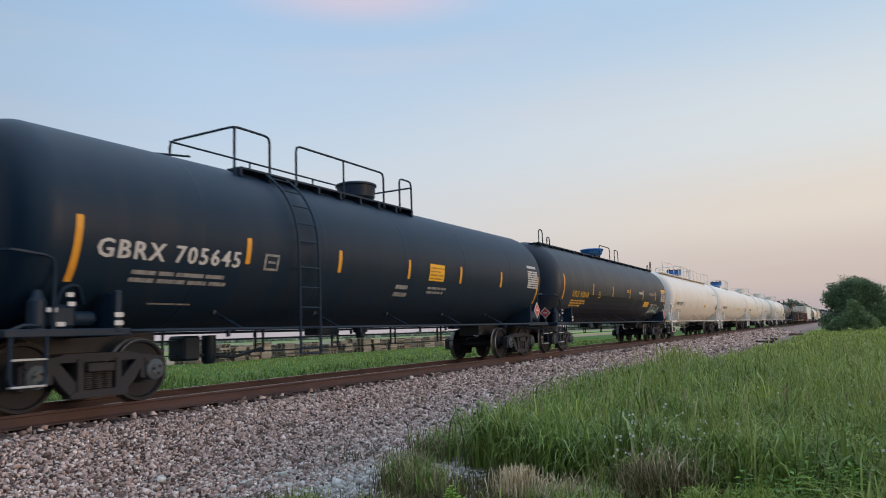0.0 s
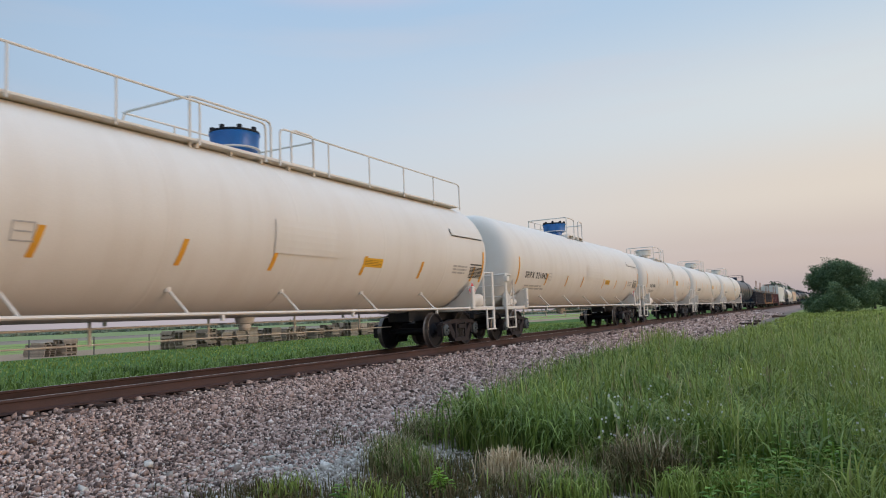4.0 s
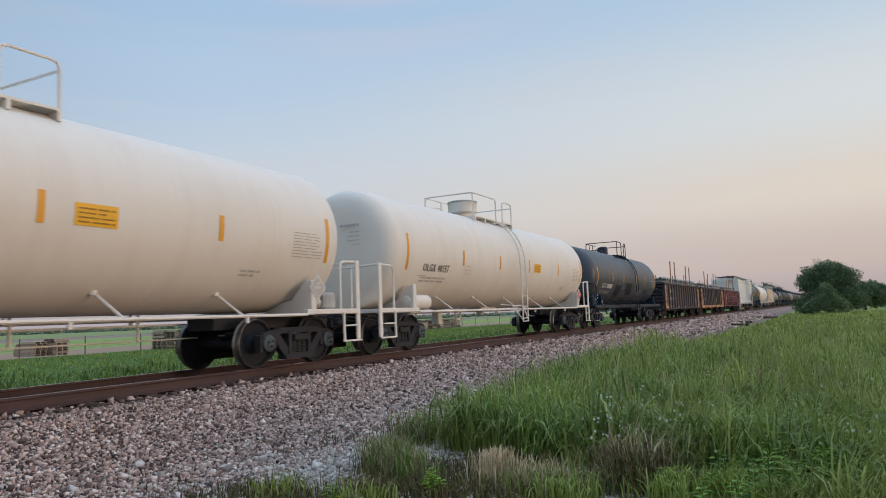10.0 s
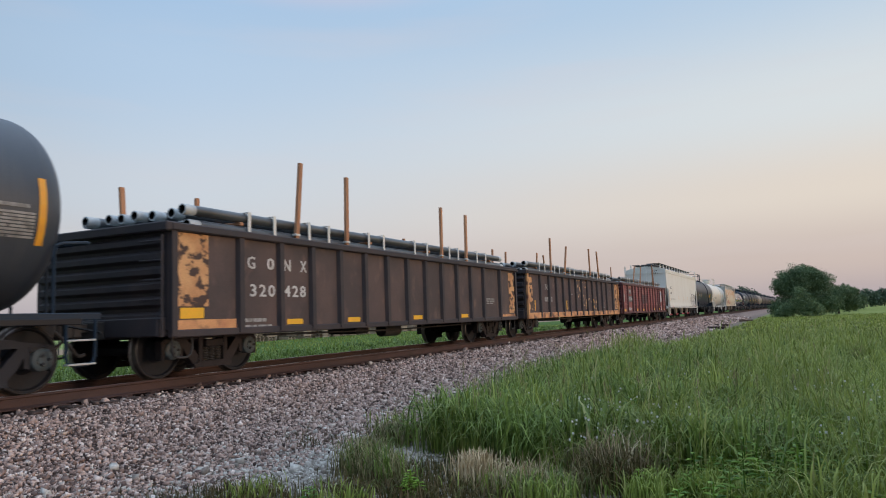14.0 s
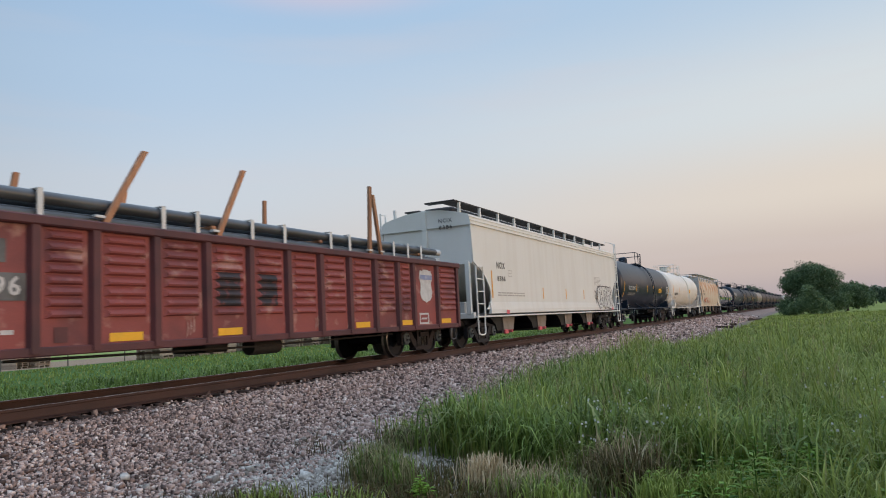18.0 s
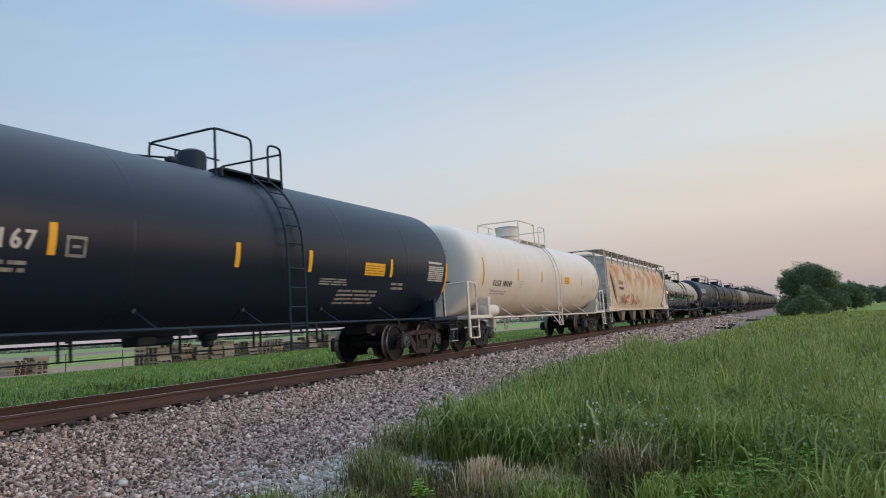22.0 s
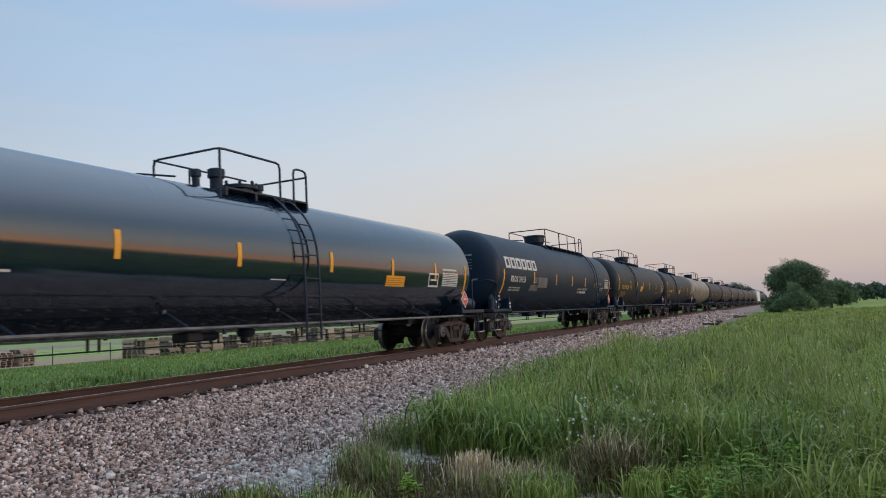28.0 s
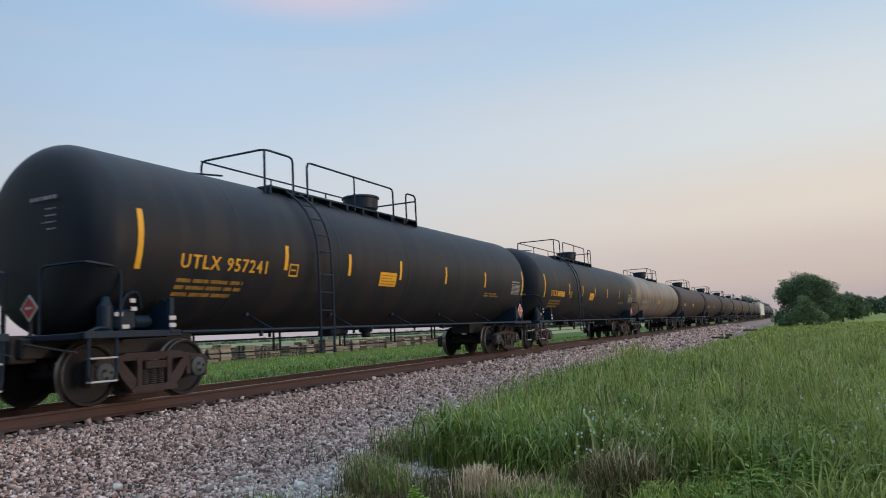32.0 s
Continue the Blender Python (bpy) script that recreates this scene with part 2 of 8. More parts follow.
def ground_material():
    m = bpy.data.materials.new("ground")
    m.use_nodes = True
    t = m.node_tree
    b = t.nodes["Principled BSDF"]
    b.inputs["Roughness"].default_value, b.inputs["Specular IOR Level"].default_value = 0.95, 0.08
    tc = t.nodes.new("ShaderNodeTexCoord")
    xyz = t.nodes.new("ShaderNodeSeparateXYZ")
    t.links.new(tc.outputs["Object"], xyz.inputs[0])

    def math_node(op, a, c=None):
        n = t.nodes.new("ShaderNodeMath")
        n.operation = op
        for k, v in enumerate((a, c)):
            if v is None:
                continue
            if isinstance(v, (int, float)):
                n.inputs[k].default_value = v
            else:
                t.links.new(v, n.inputs[k])
        return n.outputs[0]

    def noise_at(scale, detail=4):
        n = t.nodes.new("ShaderNodeTexNoise")
        n.inputs["Scale"].default_value, n.inputs["Detail"].default_value = scale, detail
        t.links.new(tc.outputs["Object"], n.inputs["Vector"])
        return n.outputs["Fac"]

    def step(v, lo, hi):
        r = t.nodes.new("ShaderNodeMapRange")
        r.interpolation_type = "SMOOTHSTEP"
        r.inputs["From Min"].default_value, r.inputs["From Max"].default_value = lo, hi
        t.links.new(v, r.inputs["Value"])
        return r.outputs[0]

    def mix(f, a, c):
        x = t.nodes.new("ShaderNodeMix")
        x.data_type = "RGBA"
        for v, s in ((f, "Factor"), (a, 6), (c, 7)):
            if isinstance(v, tuple):
                x.inputs[s].default_value = (*v, 1.0)
            else:
                t.links.new(v, x.inputs[s])
        return x.outputs[2]

    y = xyz.outputs["Y"]
    off = math_node("SUBTRACT", xyz.outputs["X"], math_node("MULTIPLY", math_node("MULTIPLY", y, math_node("ABSOLUTE", y)), BEND))
    wander = math_node("MULTIPLY", math_node("SUBTRACT", noise_at(0.7), 0.5), 2.4)
    edge = math_node("ADD", off, wander)
    coarse, fine, patchy = noise_at(26, 3), noise_at(90, 2), noise_at(0.35)
    far = noise_at(0.02, 3)
    # soil between grass, with greener and drier patches, lighter and yellower from 30 m on
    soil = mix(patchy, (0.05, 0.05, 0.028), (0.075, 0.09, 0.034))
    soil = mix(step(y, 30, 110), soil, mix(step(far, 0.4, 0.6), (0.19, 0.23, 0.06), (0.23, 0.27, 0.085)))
    # fields on the far side: dirt road, young crop, bare field, woods beyond
    west = math_node("MULTIPLY", off, -1.0)
    soil = mix(step(west, 3.6, 5), soil, (0.085, 0.145, 0.036))
    soil = mix(step(west, 34, 35.5), soil, (0.36, 0.25, 0.17))
    soil = mix(step(west, 47, 50), soil, (0.27, 0.33, 0.11))
    soil = mix(step(west, 105, 112), soil, (0.28, 0.22, 0.17))
    soil = mix(step(west, 165, 180), soil, (0.24, 0.28, 0.12))
    # pale fine gravel at the foot of the bank, then pinkish ballast
    pale = mix(fine, (0.25, 0.22, 0.19), (0.46, 0.42, 0.38))
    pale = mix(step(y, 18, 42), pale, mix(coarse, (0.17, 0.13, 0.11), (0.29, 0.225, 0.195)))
    # dark base near by: shade in gaps between stones, put into the colour
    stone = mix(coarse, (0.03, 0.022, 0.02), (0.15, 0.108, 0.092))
    # far along the track the base takes the stones' own mean tone
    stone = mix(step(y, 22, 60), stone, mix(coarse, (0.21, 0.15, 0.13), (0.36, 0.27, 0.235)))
    near_side = math_node("GREATER_THAN", off, 0.0)
    foot = math_node("MULTIPLY", near_side, math_node("SUBTRACT", 1.0, step(edge, 5.2, 6.3)))
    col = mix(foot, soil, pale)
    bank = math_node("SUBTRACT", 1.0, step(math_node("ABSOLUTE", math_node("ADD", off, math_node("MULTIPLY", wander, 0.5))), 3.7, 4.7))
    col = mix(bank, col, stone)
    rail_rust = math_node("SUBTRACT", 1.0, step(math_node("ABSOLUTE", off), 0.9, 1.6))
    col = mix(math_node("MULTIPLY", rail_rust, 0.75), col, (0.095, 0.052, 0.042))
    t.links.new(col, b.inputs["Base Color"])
    k = t.nodes.new("ShaderNodeBump")
    k.inputs["Strength"].default_value, k.inputs["Distance"].default_value = 0.8, 0.05
    t.links.new(coarse, k.inputs["Height"])
    t.links.new(k.outputs[0], b.inputs["Normal"])
    return m


xs = [-1800, -700, -300, -150, -80, -50, -35, -25, -18, -13, -10, -8, -6.5, -5.3, -4.3, -3, -1.75, -0.8, 0.8, 1.75, 2.4, 3, 3.6, 4.3, 4.8, 5.5, 6.2, 7, 8, 9, 10, 11, 12.5, 14, 16, 19, 23, 28, 35, 50, 80, 150, 300, 700, 1800]
ys = [-600, -150, -60, -30, -15, -8, -4] + [k * 1.0 for k in range(-2, 30)] + [32, 36, 40, 46, 54, 64, 78, 95, 115, 140, 170, 210, 260, 320, 400, 520, 700, 1000, 1600, 2600]
verts = [(x + track_x(min(y, 700)), y, ground_z(x + track_x(y), y) if y < 700 else -0.8) for y in ys for x in xs]
faces = [(j * len(xs) + i, j * len(xs) + i + 1, (j + 1) * len(xs) + i + 1, (j + 1) * len(xs) + i) for j in range(len(ys) - 1) for i in range(len(xs) - 1)]
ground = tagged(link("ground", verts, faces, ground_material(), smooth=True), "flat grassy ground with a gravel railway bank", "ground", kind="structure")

# rails: foot, web and head
RAIL = surface("rusty_rail", (0.074, 0.04, 0.036), 0.8, metal=0.0, second=(0.045, 0.028, 0.027), amount=0.8, scale=4, stretch=(1, 0.3, 1), grain=0.15, bump=0.15)
RAILTOP = surface("polished_rail_top", (0.5, 0.49, 0.48), 0.22, metal=1.0, second=(0.4, 0.37, 0.35), amount=0.6, scale=3, stretch=(6, 0.2, 1), bump=0.0)
TIE = surface("weathered_tie", (0.06, 0.036, 0.03), 0.9, second=(0.1, 0.064, 0.052), amount=0.8, scale=5, stretch=(1, 4, 4), grain=0.2, bump=0.4, random=0.25)
PROFILE = [(-0.076, -0.185), (0.076, -0.185), (0.076, -0.172), (0.012, -0.15), (0.009, -0.045), (0.036, -0.035), (0.037, -0.01), (0.028, -0.001), (0.014, 0.0), (-0.024, 0.0), (-0.032, -0.002), (-0.037, -0.01), (-0.036, -0.035), (-0.009, -0.045), (-0.012, -0.15), (-0.076, -0.172)]
track = tagged(new("railway_track"), "rusty steel rails on wooden ties in ballast", "railway track", kind="structure")
stations = [-120, -60, -30, -15, -5] + list(range(0, 60, 5)) + list(range(60, 700, 10))
for sx in (-1, 1):
    v = [(track_x(y) + sx * 0.7525 + dx, y, dz) for y in stations for dx, dz in PROFILE]
    n = len(PROFILE)
    f = [(j * n + i, j * n + (i + 1) % n, (j + 1) * n + (i + 1) % n, (j + 1) * n + i) for j in range(len(stations) - 1) for i in range(n)]
    rail = link("rail", v, f, RAIL, track)
    rail.data.materials.append(RAILTOP)
    rail.data.polygons.foreach_set("material_index", [1 if i == 8 else 0 for j in range(len(stations) - 1) for i in range(n)])
    tagged(rail, "rusty rail with a polished running surface")
tie_bm = bmesh.new()
bmesh.ops.create_cube(tie_bm, size=1.0, matrix=Matrix.Diagonal((2.6, 0.23, 0.18, 1)))
bmesh.ops.bevel(tie_bm, geom=tie_bm.edges[:], offset=0.012, segments=1, affect="EDGES")
tie_mesh = bpy.data.meshes.new("tie")
tie_bm.to_mesh(tie_mesh)
tie_mesh.materials.append(TIE)
plate_bm = bmesh.new()
bmesh.ops.create_cube(plate_bm, size=1.0, matrix=Matrix.Diagonal((0.36, 0.19, 0.02, 1)))
plate_mesh = bpy.data.meshes.new("tie_plate")
plate_bm.to_mesh(plate_mesh)
plate_mesh.materials.append(RAIL)
rnd = random.Random(4)
for k in range(150):
    y = -4 + 0.53 * k
    tie = new("tie", tie_mesh)
    tie.parent = track
    tie.matrix_basis = pose(track_x(y) + rnd.uniform(-0.05, 0.05), y, -0.288 + rnd.uniform(-0.008, 0.008), 0, 0, rnd.uniform(-1, 1))
    if y < 26:
        for sx in (-1, 1):
            p = new("tie_plate", plate_mesh)
            p.parent = track
            p.location = (track_x(y) + sx * 0.7525, y, -0.192)


# ---- stones ----
def island_material(name, stops, rough=0.9, bump=0.0, sheen=0.0, through=0.0):
    """A material whose colour differs from piece to piece of a joined mesh."""
    m = bpy.data.materials.new(name)
    m.use_nodes = True
    t = m.node_tree
    b = t.nodes["Principled BSDF"]
    r = ramp(t, [(p, (*c, 1.0)) for p, c in stops], "LINEAR")
    t.links.new(t.nodes.new("ShaderNodeNewGeometry").outputs["Random Per Island"], r.inputs[0])
    tc = t.nodes.new("ShaderNodeTexCoord")
    n = t.nodes.new("ShaderNodeTexNoise")
    n.inputs["Scale"].default_value = 30.0 if through == 0 else 0.5
    t.links.new(tc.outputs["Object"], n.inputs["Vector"])
    w = t.nodes.new("ShaderNodeMapRange")
    w.inputs["From Min"].default_value, w.inputs["From Max"].default_value = 0.25, 0.75
    w.inputs["To Min"].default_value, w.inputs["To Max"].default_value = 0.75, 1.3
    t.links.new(n.outputs["Fac"], w.inputs["Value"])
    x = t.nodes.new("ShaderNodeMix")
    x.data_type, x.blend_type = "RGBA", "MULTIPLY"
    x.inputs["Factor"].default_value = 1.0
    t.links.new(r.outputs[0], x.inputs[6])
    t.links.new(w.outputs[0], x.inputs[7])
    t.links.new(x.outputs[2], b.inputs["Base Color"])
    b.inputs["Roughness"].default_value = rough
    b.inputs["Specular IOR Level"].default_value = 0.25
    if through:
        g = t.nodes.new("ShaderNodeBsdfTranslucent")
        t.links.new(x.outputs[2], g.inputs[0])
        s = t.nodes.new("ShaderNodeMixShader")
        s.inputs[0].default_value = through
        t.links.new(b.outputs[0], s.inputs[1])
        t.links.new(g.outputs[0], s.inputs[2])
        t.links.new(s.outputs[0], t.nodes["Material Output"].inputs[0])
    return m


BALLAST = island_material("ballast_stone", [(0.0, (0.053, 0.038, 0.035)), (0.22, (0.18, 0.123, 0.106)), (0.4, (0.329, 0.226, 0.189)), (0.65, (0.445, 0.318, 0.271)), (0.9, (0.562, 0.429, 0.376)), (1.0, (0.763, 0.657, 0.594))])
PALE = island_material("pale_gravel", [(0.0, (0.24, 0.2, 0.17)), (0.5, (0.44, 0.4, 0.36)), (1.0, (0.62, 0.58, 0.53))])
CUBE = np.array([(x, y, z) for x in (-1, 1) for y in (-1, 1) for z in (-1, 1)], dtype=float)
CUBE_FACES = np.array([(0, 1, 3, 2), (4, 6, 7, 5), (0, 4, 5, 1), (2, 3, 7, 6), (0, 2, 6, 4), (1, 5, 7, 3)])


def bank_height(x, y):
    k = np.abs(x - BEND * y * np.abs(y))
    return np.where(k < 1.75, -0.24, np.where(k < 4.3, -0.24 - 0.56 * (k - 1.75) / 2.55, -0.8))


def stones(name, x, y, size, mat, label, rng):
    """Broken stones lying on the bank, each a crooked block."""
    n = len(x)
    half = size[:, None] * rng.uniform(0.55, 1.25, (n, 3)) / 2
    v = CUBE[None] * half[:, None, :] * rng.uniform(0.35, 1.2, (n, 8, 3))
    a, b = rng.uniform(0, 6.28, n), rng.uniform(-0.6, 0.6, n)
    ca, sa, cb, sb = np.cos(a)[:, None], np.sin(a)[:, None], np.cos(b)[:, None], np.sin(b)[:, None]
    vy, vz = v[..., 1] * cb - v[..., 2] * sb, v[..., 1] * sb + v[..., 2] * cb
    vx, vy = v[..., 0] * ca - vy * sa, v[..., 0] * sa + vy * ca
    z = bank_height(x, y) + size * rng.uniform(-0.15, 0.5, n)
    co = np.stack([vx + x[:, None], vy + y[:, None], vz + z[:, None]], -1).reshape(-1, 3)
    loops = (CUBE_FACES[None] + 8 * np.arange(n)[:, None, None]).reshape(-1)
    return tagged(link_arrays(name, co, np.full(6 * n, 4), loops, mat), label, "gravel", kind="stuff")


rng = np.random.default_rng(7)
X, Y, S = [], [], []
for y0, y1, x0, x1, per, size in ((2.2, 9, 1.25, 4.9, 1500, 0.031), (9, 16, 1.25, 4.7, 1100, 0.037), (16, 30, 1.25, 4.7, 520, 0.05), (30, 60, 1.25, 5.4, 130, 0.08), (60, 110, 1.3, 5.8, 45, 0.12), (2, 30, -1.2, 1.15, 120, 0.06), (2, 40, -3.4, -1.2, 40, 0.08)):
    n = int(per * (y1 - y0) * (x1 - x0))
    y = rng.uniform(y0, y1, n)
    x = rng.uniform(x0, x1, n)
    keep = (np.abs(np.abs(x) - 0.7525) > 0.1) & ((x < 4.0) | (rng.random(n) < (5.0 - x)))
    X.append((x + BEND * y * np.abs(y))[keep]), Y.append(y[keep]), S.append(size * rng.lognormal(0, 0.28, n)[keep])
stones("ballast", np.concatenate(X), np.concatenate(Y), np.concatenate(S), BALLAST, "pinkish brown broken ballast stones on the railway bank", rng)
n = 15000
y = np.concatenate([rng.uniform(2.5, 15, n), rng.normal(6.5, 0.5, 3000), rng.normal(7.6, 0.35, 1500)])
x = np.concatenate([rng.normal(4.9, 0.75, n), rng.normal(7.9, 0.8, 3000), rng.normal(5.7, 0.35, 1500)])
keep = (x > 3.4) & (x < 9.4)
stones("fine_gravel", x[keep], y[keep], 0.026 * rng.lognormal(0, 0.4, keep.sum()), PALE, "pale grey fine gravel at the foot of the bank", rng)
# ---- building blocks ----
class Shape:
    """Collects vertices and faces of one mesh."""

    def __init__(self):
        self.v, self.f, self.m = [], [], []

    def add(self, verts, faces, slot=0):
        k = len(self.v)
        self.v += verts
        self.f += [tuple(k + i for i in q) for q in faces]
        self.m += [slot] * len(faces)
        return self

    def box(self, x0, x1, y0, y1, z0, z1, b=0.012, slot=0):
        """A box with chamfered edges."""
        b = min(b, 0.3 * min(x1 - x0, y1 - y0, z1 - z0))
        lo, hi = (x0, y0, z0), (x1, y1, z1)
        verts, index = [], {}
        for c in ((i, j, k) for i in (0, 1) for j in (0, 1) for k in (0, 1)):
            for ax in range(3):
                p = [(hi if c[a] else lo)[a] if a == ax else ((hi[a] - b) if c[a] else (lo[a] + b)) for a in range(3)]
                index[c, ax] = len(verts)
                verts.append(tuple(p))
        faces = []
        for ax in range(3):
            o1, o2 = (ax + 1) % 3, (ax + 2) % 3
            for s in (0, 1):
                ring = []
                for u, w in ((0, 0), (1, 0), (1, 1), (0, 1)):
                    c = [0, 0, 0]
                    c[ax], c[o1], c[o2] = s, u, w
                    ring.append(index[tuple(c), ax])
                faces.append(tuple(ring if s else ring[::-1]))
            for u in (0, 1):
                for w in (0, 1):
                    c, e = [0, 0, 0], [0, 0, 0]
                    c[o1], c[o2], e[o1], e[o2], e[ax] = u, w, u, w, 1
                    q = [index[tuple(c), o1], index[tuple(e), o1], index[tuple(e), o2], index[tuple(c), o2]]
                    faces.append(tuple(q if u == w else q[::-1]))
        for c in ((i, j, k) for i in (0, 1) for j in (0, 1) for k in (0, 1)):
            t = [index[c, a] for a in range(3)]
            faces.append(tuple(t if sum(c) % 2 else t[::-1]))
        return self.add(verts, faces, slot)

    def prism(self, outline, axis, lo, hi, slot=0):
        """An outline pushed along an axis: x takes (y, z), y takes (x, z), z takes (x, y)."""
        n = len(outline)
        put = {"x": lambda a, p: (a, p[0], p[1]), "y": lambda a, p: (p[0], a, p[1]), "z": lambda a, p: (p[0], p[1], a)}[axis]
        verts = [put(lo, p) for p in outline] + [put(hi, p) for p in outline]
        faces = [tuple(range(n))[::-1], tuple(range(n, 2 * n))] + [(i, (i + 1) % n, n + (i + 1) % n, n + i) for i in range(n)]
        return self.add(verts, faces, slot)

    def spin(self, profile, axis="y", at=(0, 0, 0), n=24, slot=0):
        """A profile of (along, radius) turned round an axis through a place."""
        verts, faces = [], []
        for a, r in profile:
            for k in range(n):
                w = 2 * math.pi * k / n
                c, s = r * math.cos(w), r * math.sin(w)
                p = {"x": (a, c, s), "y": (s, a, c), "z": (c, s, a)}[axis]
                verts.append((p[0] + at[0], p[1] + at[1], p[2] + at[2]))
        for j in range(len(profile) - 1):
            for k in range(n):
                faces.append((j * n + k, j * n + (k + 1) % n, (j + 1) * n + (k + 1) % n, (j + 1) * n + k))
        faces.append(tuple(range(n))[::-1])
        faces.append(tuple(range((len(profile) - 1) * n, len(profile) * n)))
        return self.add(verts, faces, slot)

    def tube(self, pts, r, n=6, slot=0):
        """A round bar along a line of points, its bends cut off a little."""
        pts = [Vector(p) for p in pts]
        line = [pts[0]]
        for a, b, c in zip(pts, pts[1:], pts[2:]):
            d = min(0.12, 0.4 * (a - b).length, 0.4 * (c - b).length)
            p, q = b + (a - b).normalized() * d, b + (c - b).normalized() * d
            line += [p, (p + q + 2 * b) / 4, q]
        line.append(pts[-1])
        verts, faces = [], []
        for i, p in enumerate(line):
            way = (line[min(i + 1, len(line) - 1)] - line[max(i - 1, 0)]).normalized()
            u = way.orthogonal().normalized() if i == 0 else (u - way * u.dot(way)).normalized()
            w = way.cross(u)
            verts += [tuple(p + r * (math.cos(2 * math.pi * k / n) * u + math.sin(2 * math.pi * k / n) * w)) for k in range(n)]
        for i in range(len(line) - 1):
            faces += [(i * n + k, i * n + (k + 1) % n, (i + 1) * n + (k + 1) % n, (i + 1) * n + k) for k in range(n)]
        faces += [tuple(range(n))[::-1], tuple(range(len(verts) - n, len(verts)))]
        return self.add(verts, faces, slot)

    def sheet(self, pts, slot=0):
        """One flat or bent row of paired points: [(low, high), ...]."""
        verts = [p for pair in pts for p in pair]
        return self.add(verts, [(2 * i, 2 * i + 2, 2 * i + 3, 2 * i + 1) for i in range(len(pts) - 1)], slot)

    def mesh(self, name, mats, smooth=False):
        me = bpy.data.meshes.new(name)
        me.from_pydata(self.v, [], self.f)
        for m in mats if isinstance(mats, (list, tuple)) else [mats]:
            me.materials.append(m)
        if any(self.m):
            me.polygons.foreach_set("material_index", self.m)
        if smooth:
            me.shade_smooth()
            me.set_sharp_from_angle(angle=radians(35))
        return me


def part(name, shape, mat, parent, label="", smooth=False):
    """Links a shape as one mesh under a thing or a part."""
    ob = new(name, shape if isinstance(shape, bpy.types.Mesh) else shape.mesh(name, mat, smooth))
    ob.parent = parent
    return tagged(ob, label)


# ---- paints of the train ----
GLOSS = surface("glossy_black_paint", (0.003, 0.011, 0.026), 0.11, spec=0.5, second=(0.005, 0.014, 0.03), amount=0.5, scale=0.8, grain=0.05, bump=0.02, fine=9)
GLOSS.node_tree.nodes["Principled BSDF"].inputs["IOR"].default_value = 2.1
SATIN = surface("satin_black_paint", (0.004, 0.012, 0.03), 0.4, spec=0.4, second=(0.008, 0.014, 0.03), amount=0.5, scale=0.9, grain=0.06, bump=0.03)
GREYBLACK = surface("weathered_grey_paint", (0.044, 0.055, 0.074), 0.45, second=(0.032, 0.039, 0.053), amount=0.8, scale=0.9, stretch=(1, 0.6, 1), third=(0.075, 0.08, 0.092), third_amount=0.5, third_scale=0.9, third_stretch=(1, 2, 0.4), grain=0.1, bump=0.05)
BROWNBLACK = surface("sooty_brown_black_paint", (0.047, 0.034, 0.034), 0.6, spec=0.3, second=(0.028, 0.022, 0.023), amount=0.8, scale=0.8, third=(0.075, 0.05, 0.046), third_amount=0.5, third_scale=0.6, third_stretch=(1, 2.4, 0.3), grain=0.12, bump=0.08)
SOOTBLACK = surface("sooty_black_paint", (0.009, 0.014, 0.022), 0.55, spec=0.3, second=(0.018, 0.018, 0.021), amount=0.6, scale=1.0, third=(0.04, 0.032, 0.032), third_amount=0.4, third_scale=0.7, third_stretch=(1, 2.2, 0.35), grain=0.1, bump=0.05)
BEIGE = surface("dusty_beige_paint", (0.2, 0.165, 0.135), 0.4, second=(0.13, 0.105, 0.088), amount=0.8, scale=0.8, third=(0.06, 0.05, 0.045), third_amount=0.7, third_scale=0.5, third_stretch=(1, 2, 0.3), grain=0.08, bump=0.05)
# black of fresh repaint patches, and of the shade painted on hopper chutes
PATCHSHADE = surface("black_patch_and_shade", (0.005, 0.007, 0.012), 0.45, spec=0.3, second=(0.01, 0.012, 0.017), amount=0.5, scale=2.0, bump=0.02)
GREYPATCH = surface("grey_primer_patch", (0.13, 0.135, 0.14), 0.6, second=(0.05, 0.052, 0.055), amount=0.9, scale=2.5, bump=0.05)
ORANGE = surface("yellow_orange_reflector", (0.72, 0.34, 0.03), 0.4, second=(0.6, 0.26, 0.03), amount=0.5, scale=5, bump=0.02)
YELLOW = surface("yellow_panel", (0.8, 0.42, 0.02), 0.5, second=(0.66, 0.38, 0.03), amount=0.5, scale=5, bump=0.02)
MARK = surface("white_marking", (0.54, 0.54, 0.54), 0.6, second=(0.42, 0.42, 0.42), amount=0.8, scale=8, bump=0.02)
DIMMARK = surface("worn_white_marking", (0.3, 0.3, 0.3), 0.6, second=(0.14, 0.14, 0.14), amount=0.9, scale=9, bump=0.02)
DARKMARK = surface("black_marking", (0.05, 0.05, 0.055), 0.6, second=(0.14, 0.13, 0.12), amount=0.8, scale=8, bump=0.02)
SIGNPRINT = surface("dark_print", (0.3, 0.16, 0.02), 0.6, second=(0.42, 0.22, 0.02), amount=0.8, scale=8, bump=0.02)
FAINTMARK = surface("faded_grey_marking", (0.38, 0.36, 0.34), 0.6, second=(0.5, 0.48, 0.45), amount=0.8, scale=8, bump=0.02)
BROWNSTRIP = surface("dusty_brown_strip", (0.2, 0.15, 0.13), 0.7, second=(0.28, 0.21, 0.18), amount=0.7, scale=5, bump=0.05)
DIMGOLD = surface("worn_gold_marking", (0.3, 0.18, 0.03), 0.6, second=(0.12, 0.08, 0.03), amount=0.9, scale=9, bump=0.02)
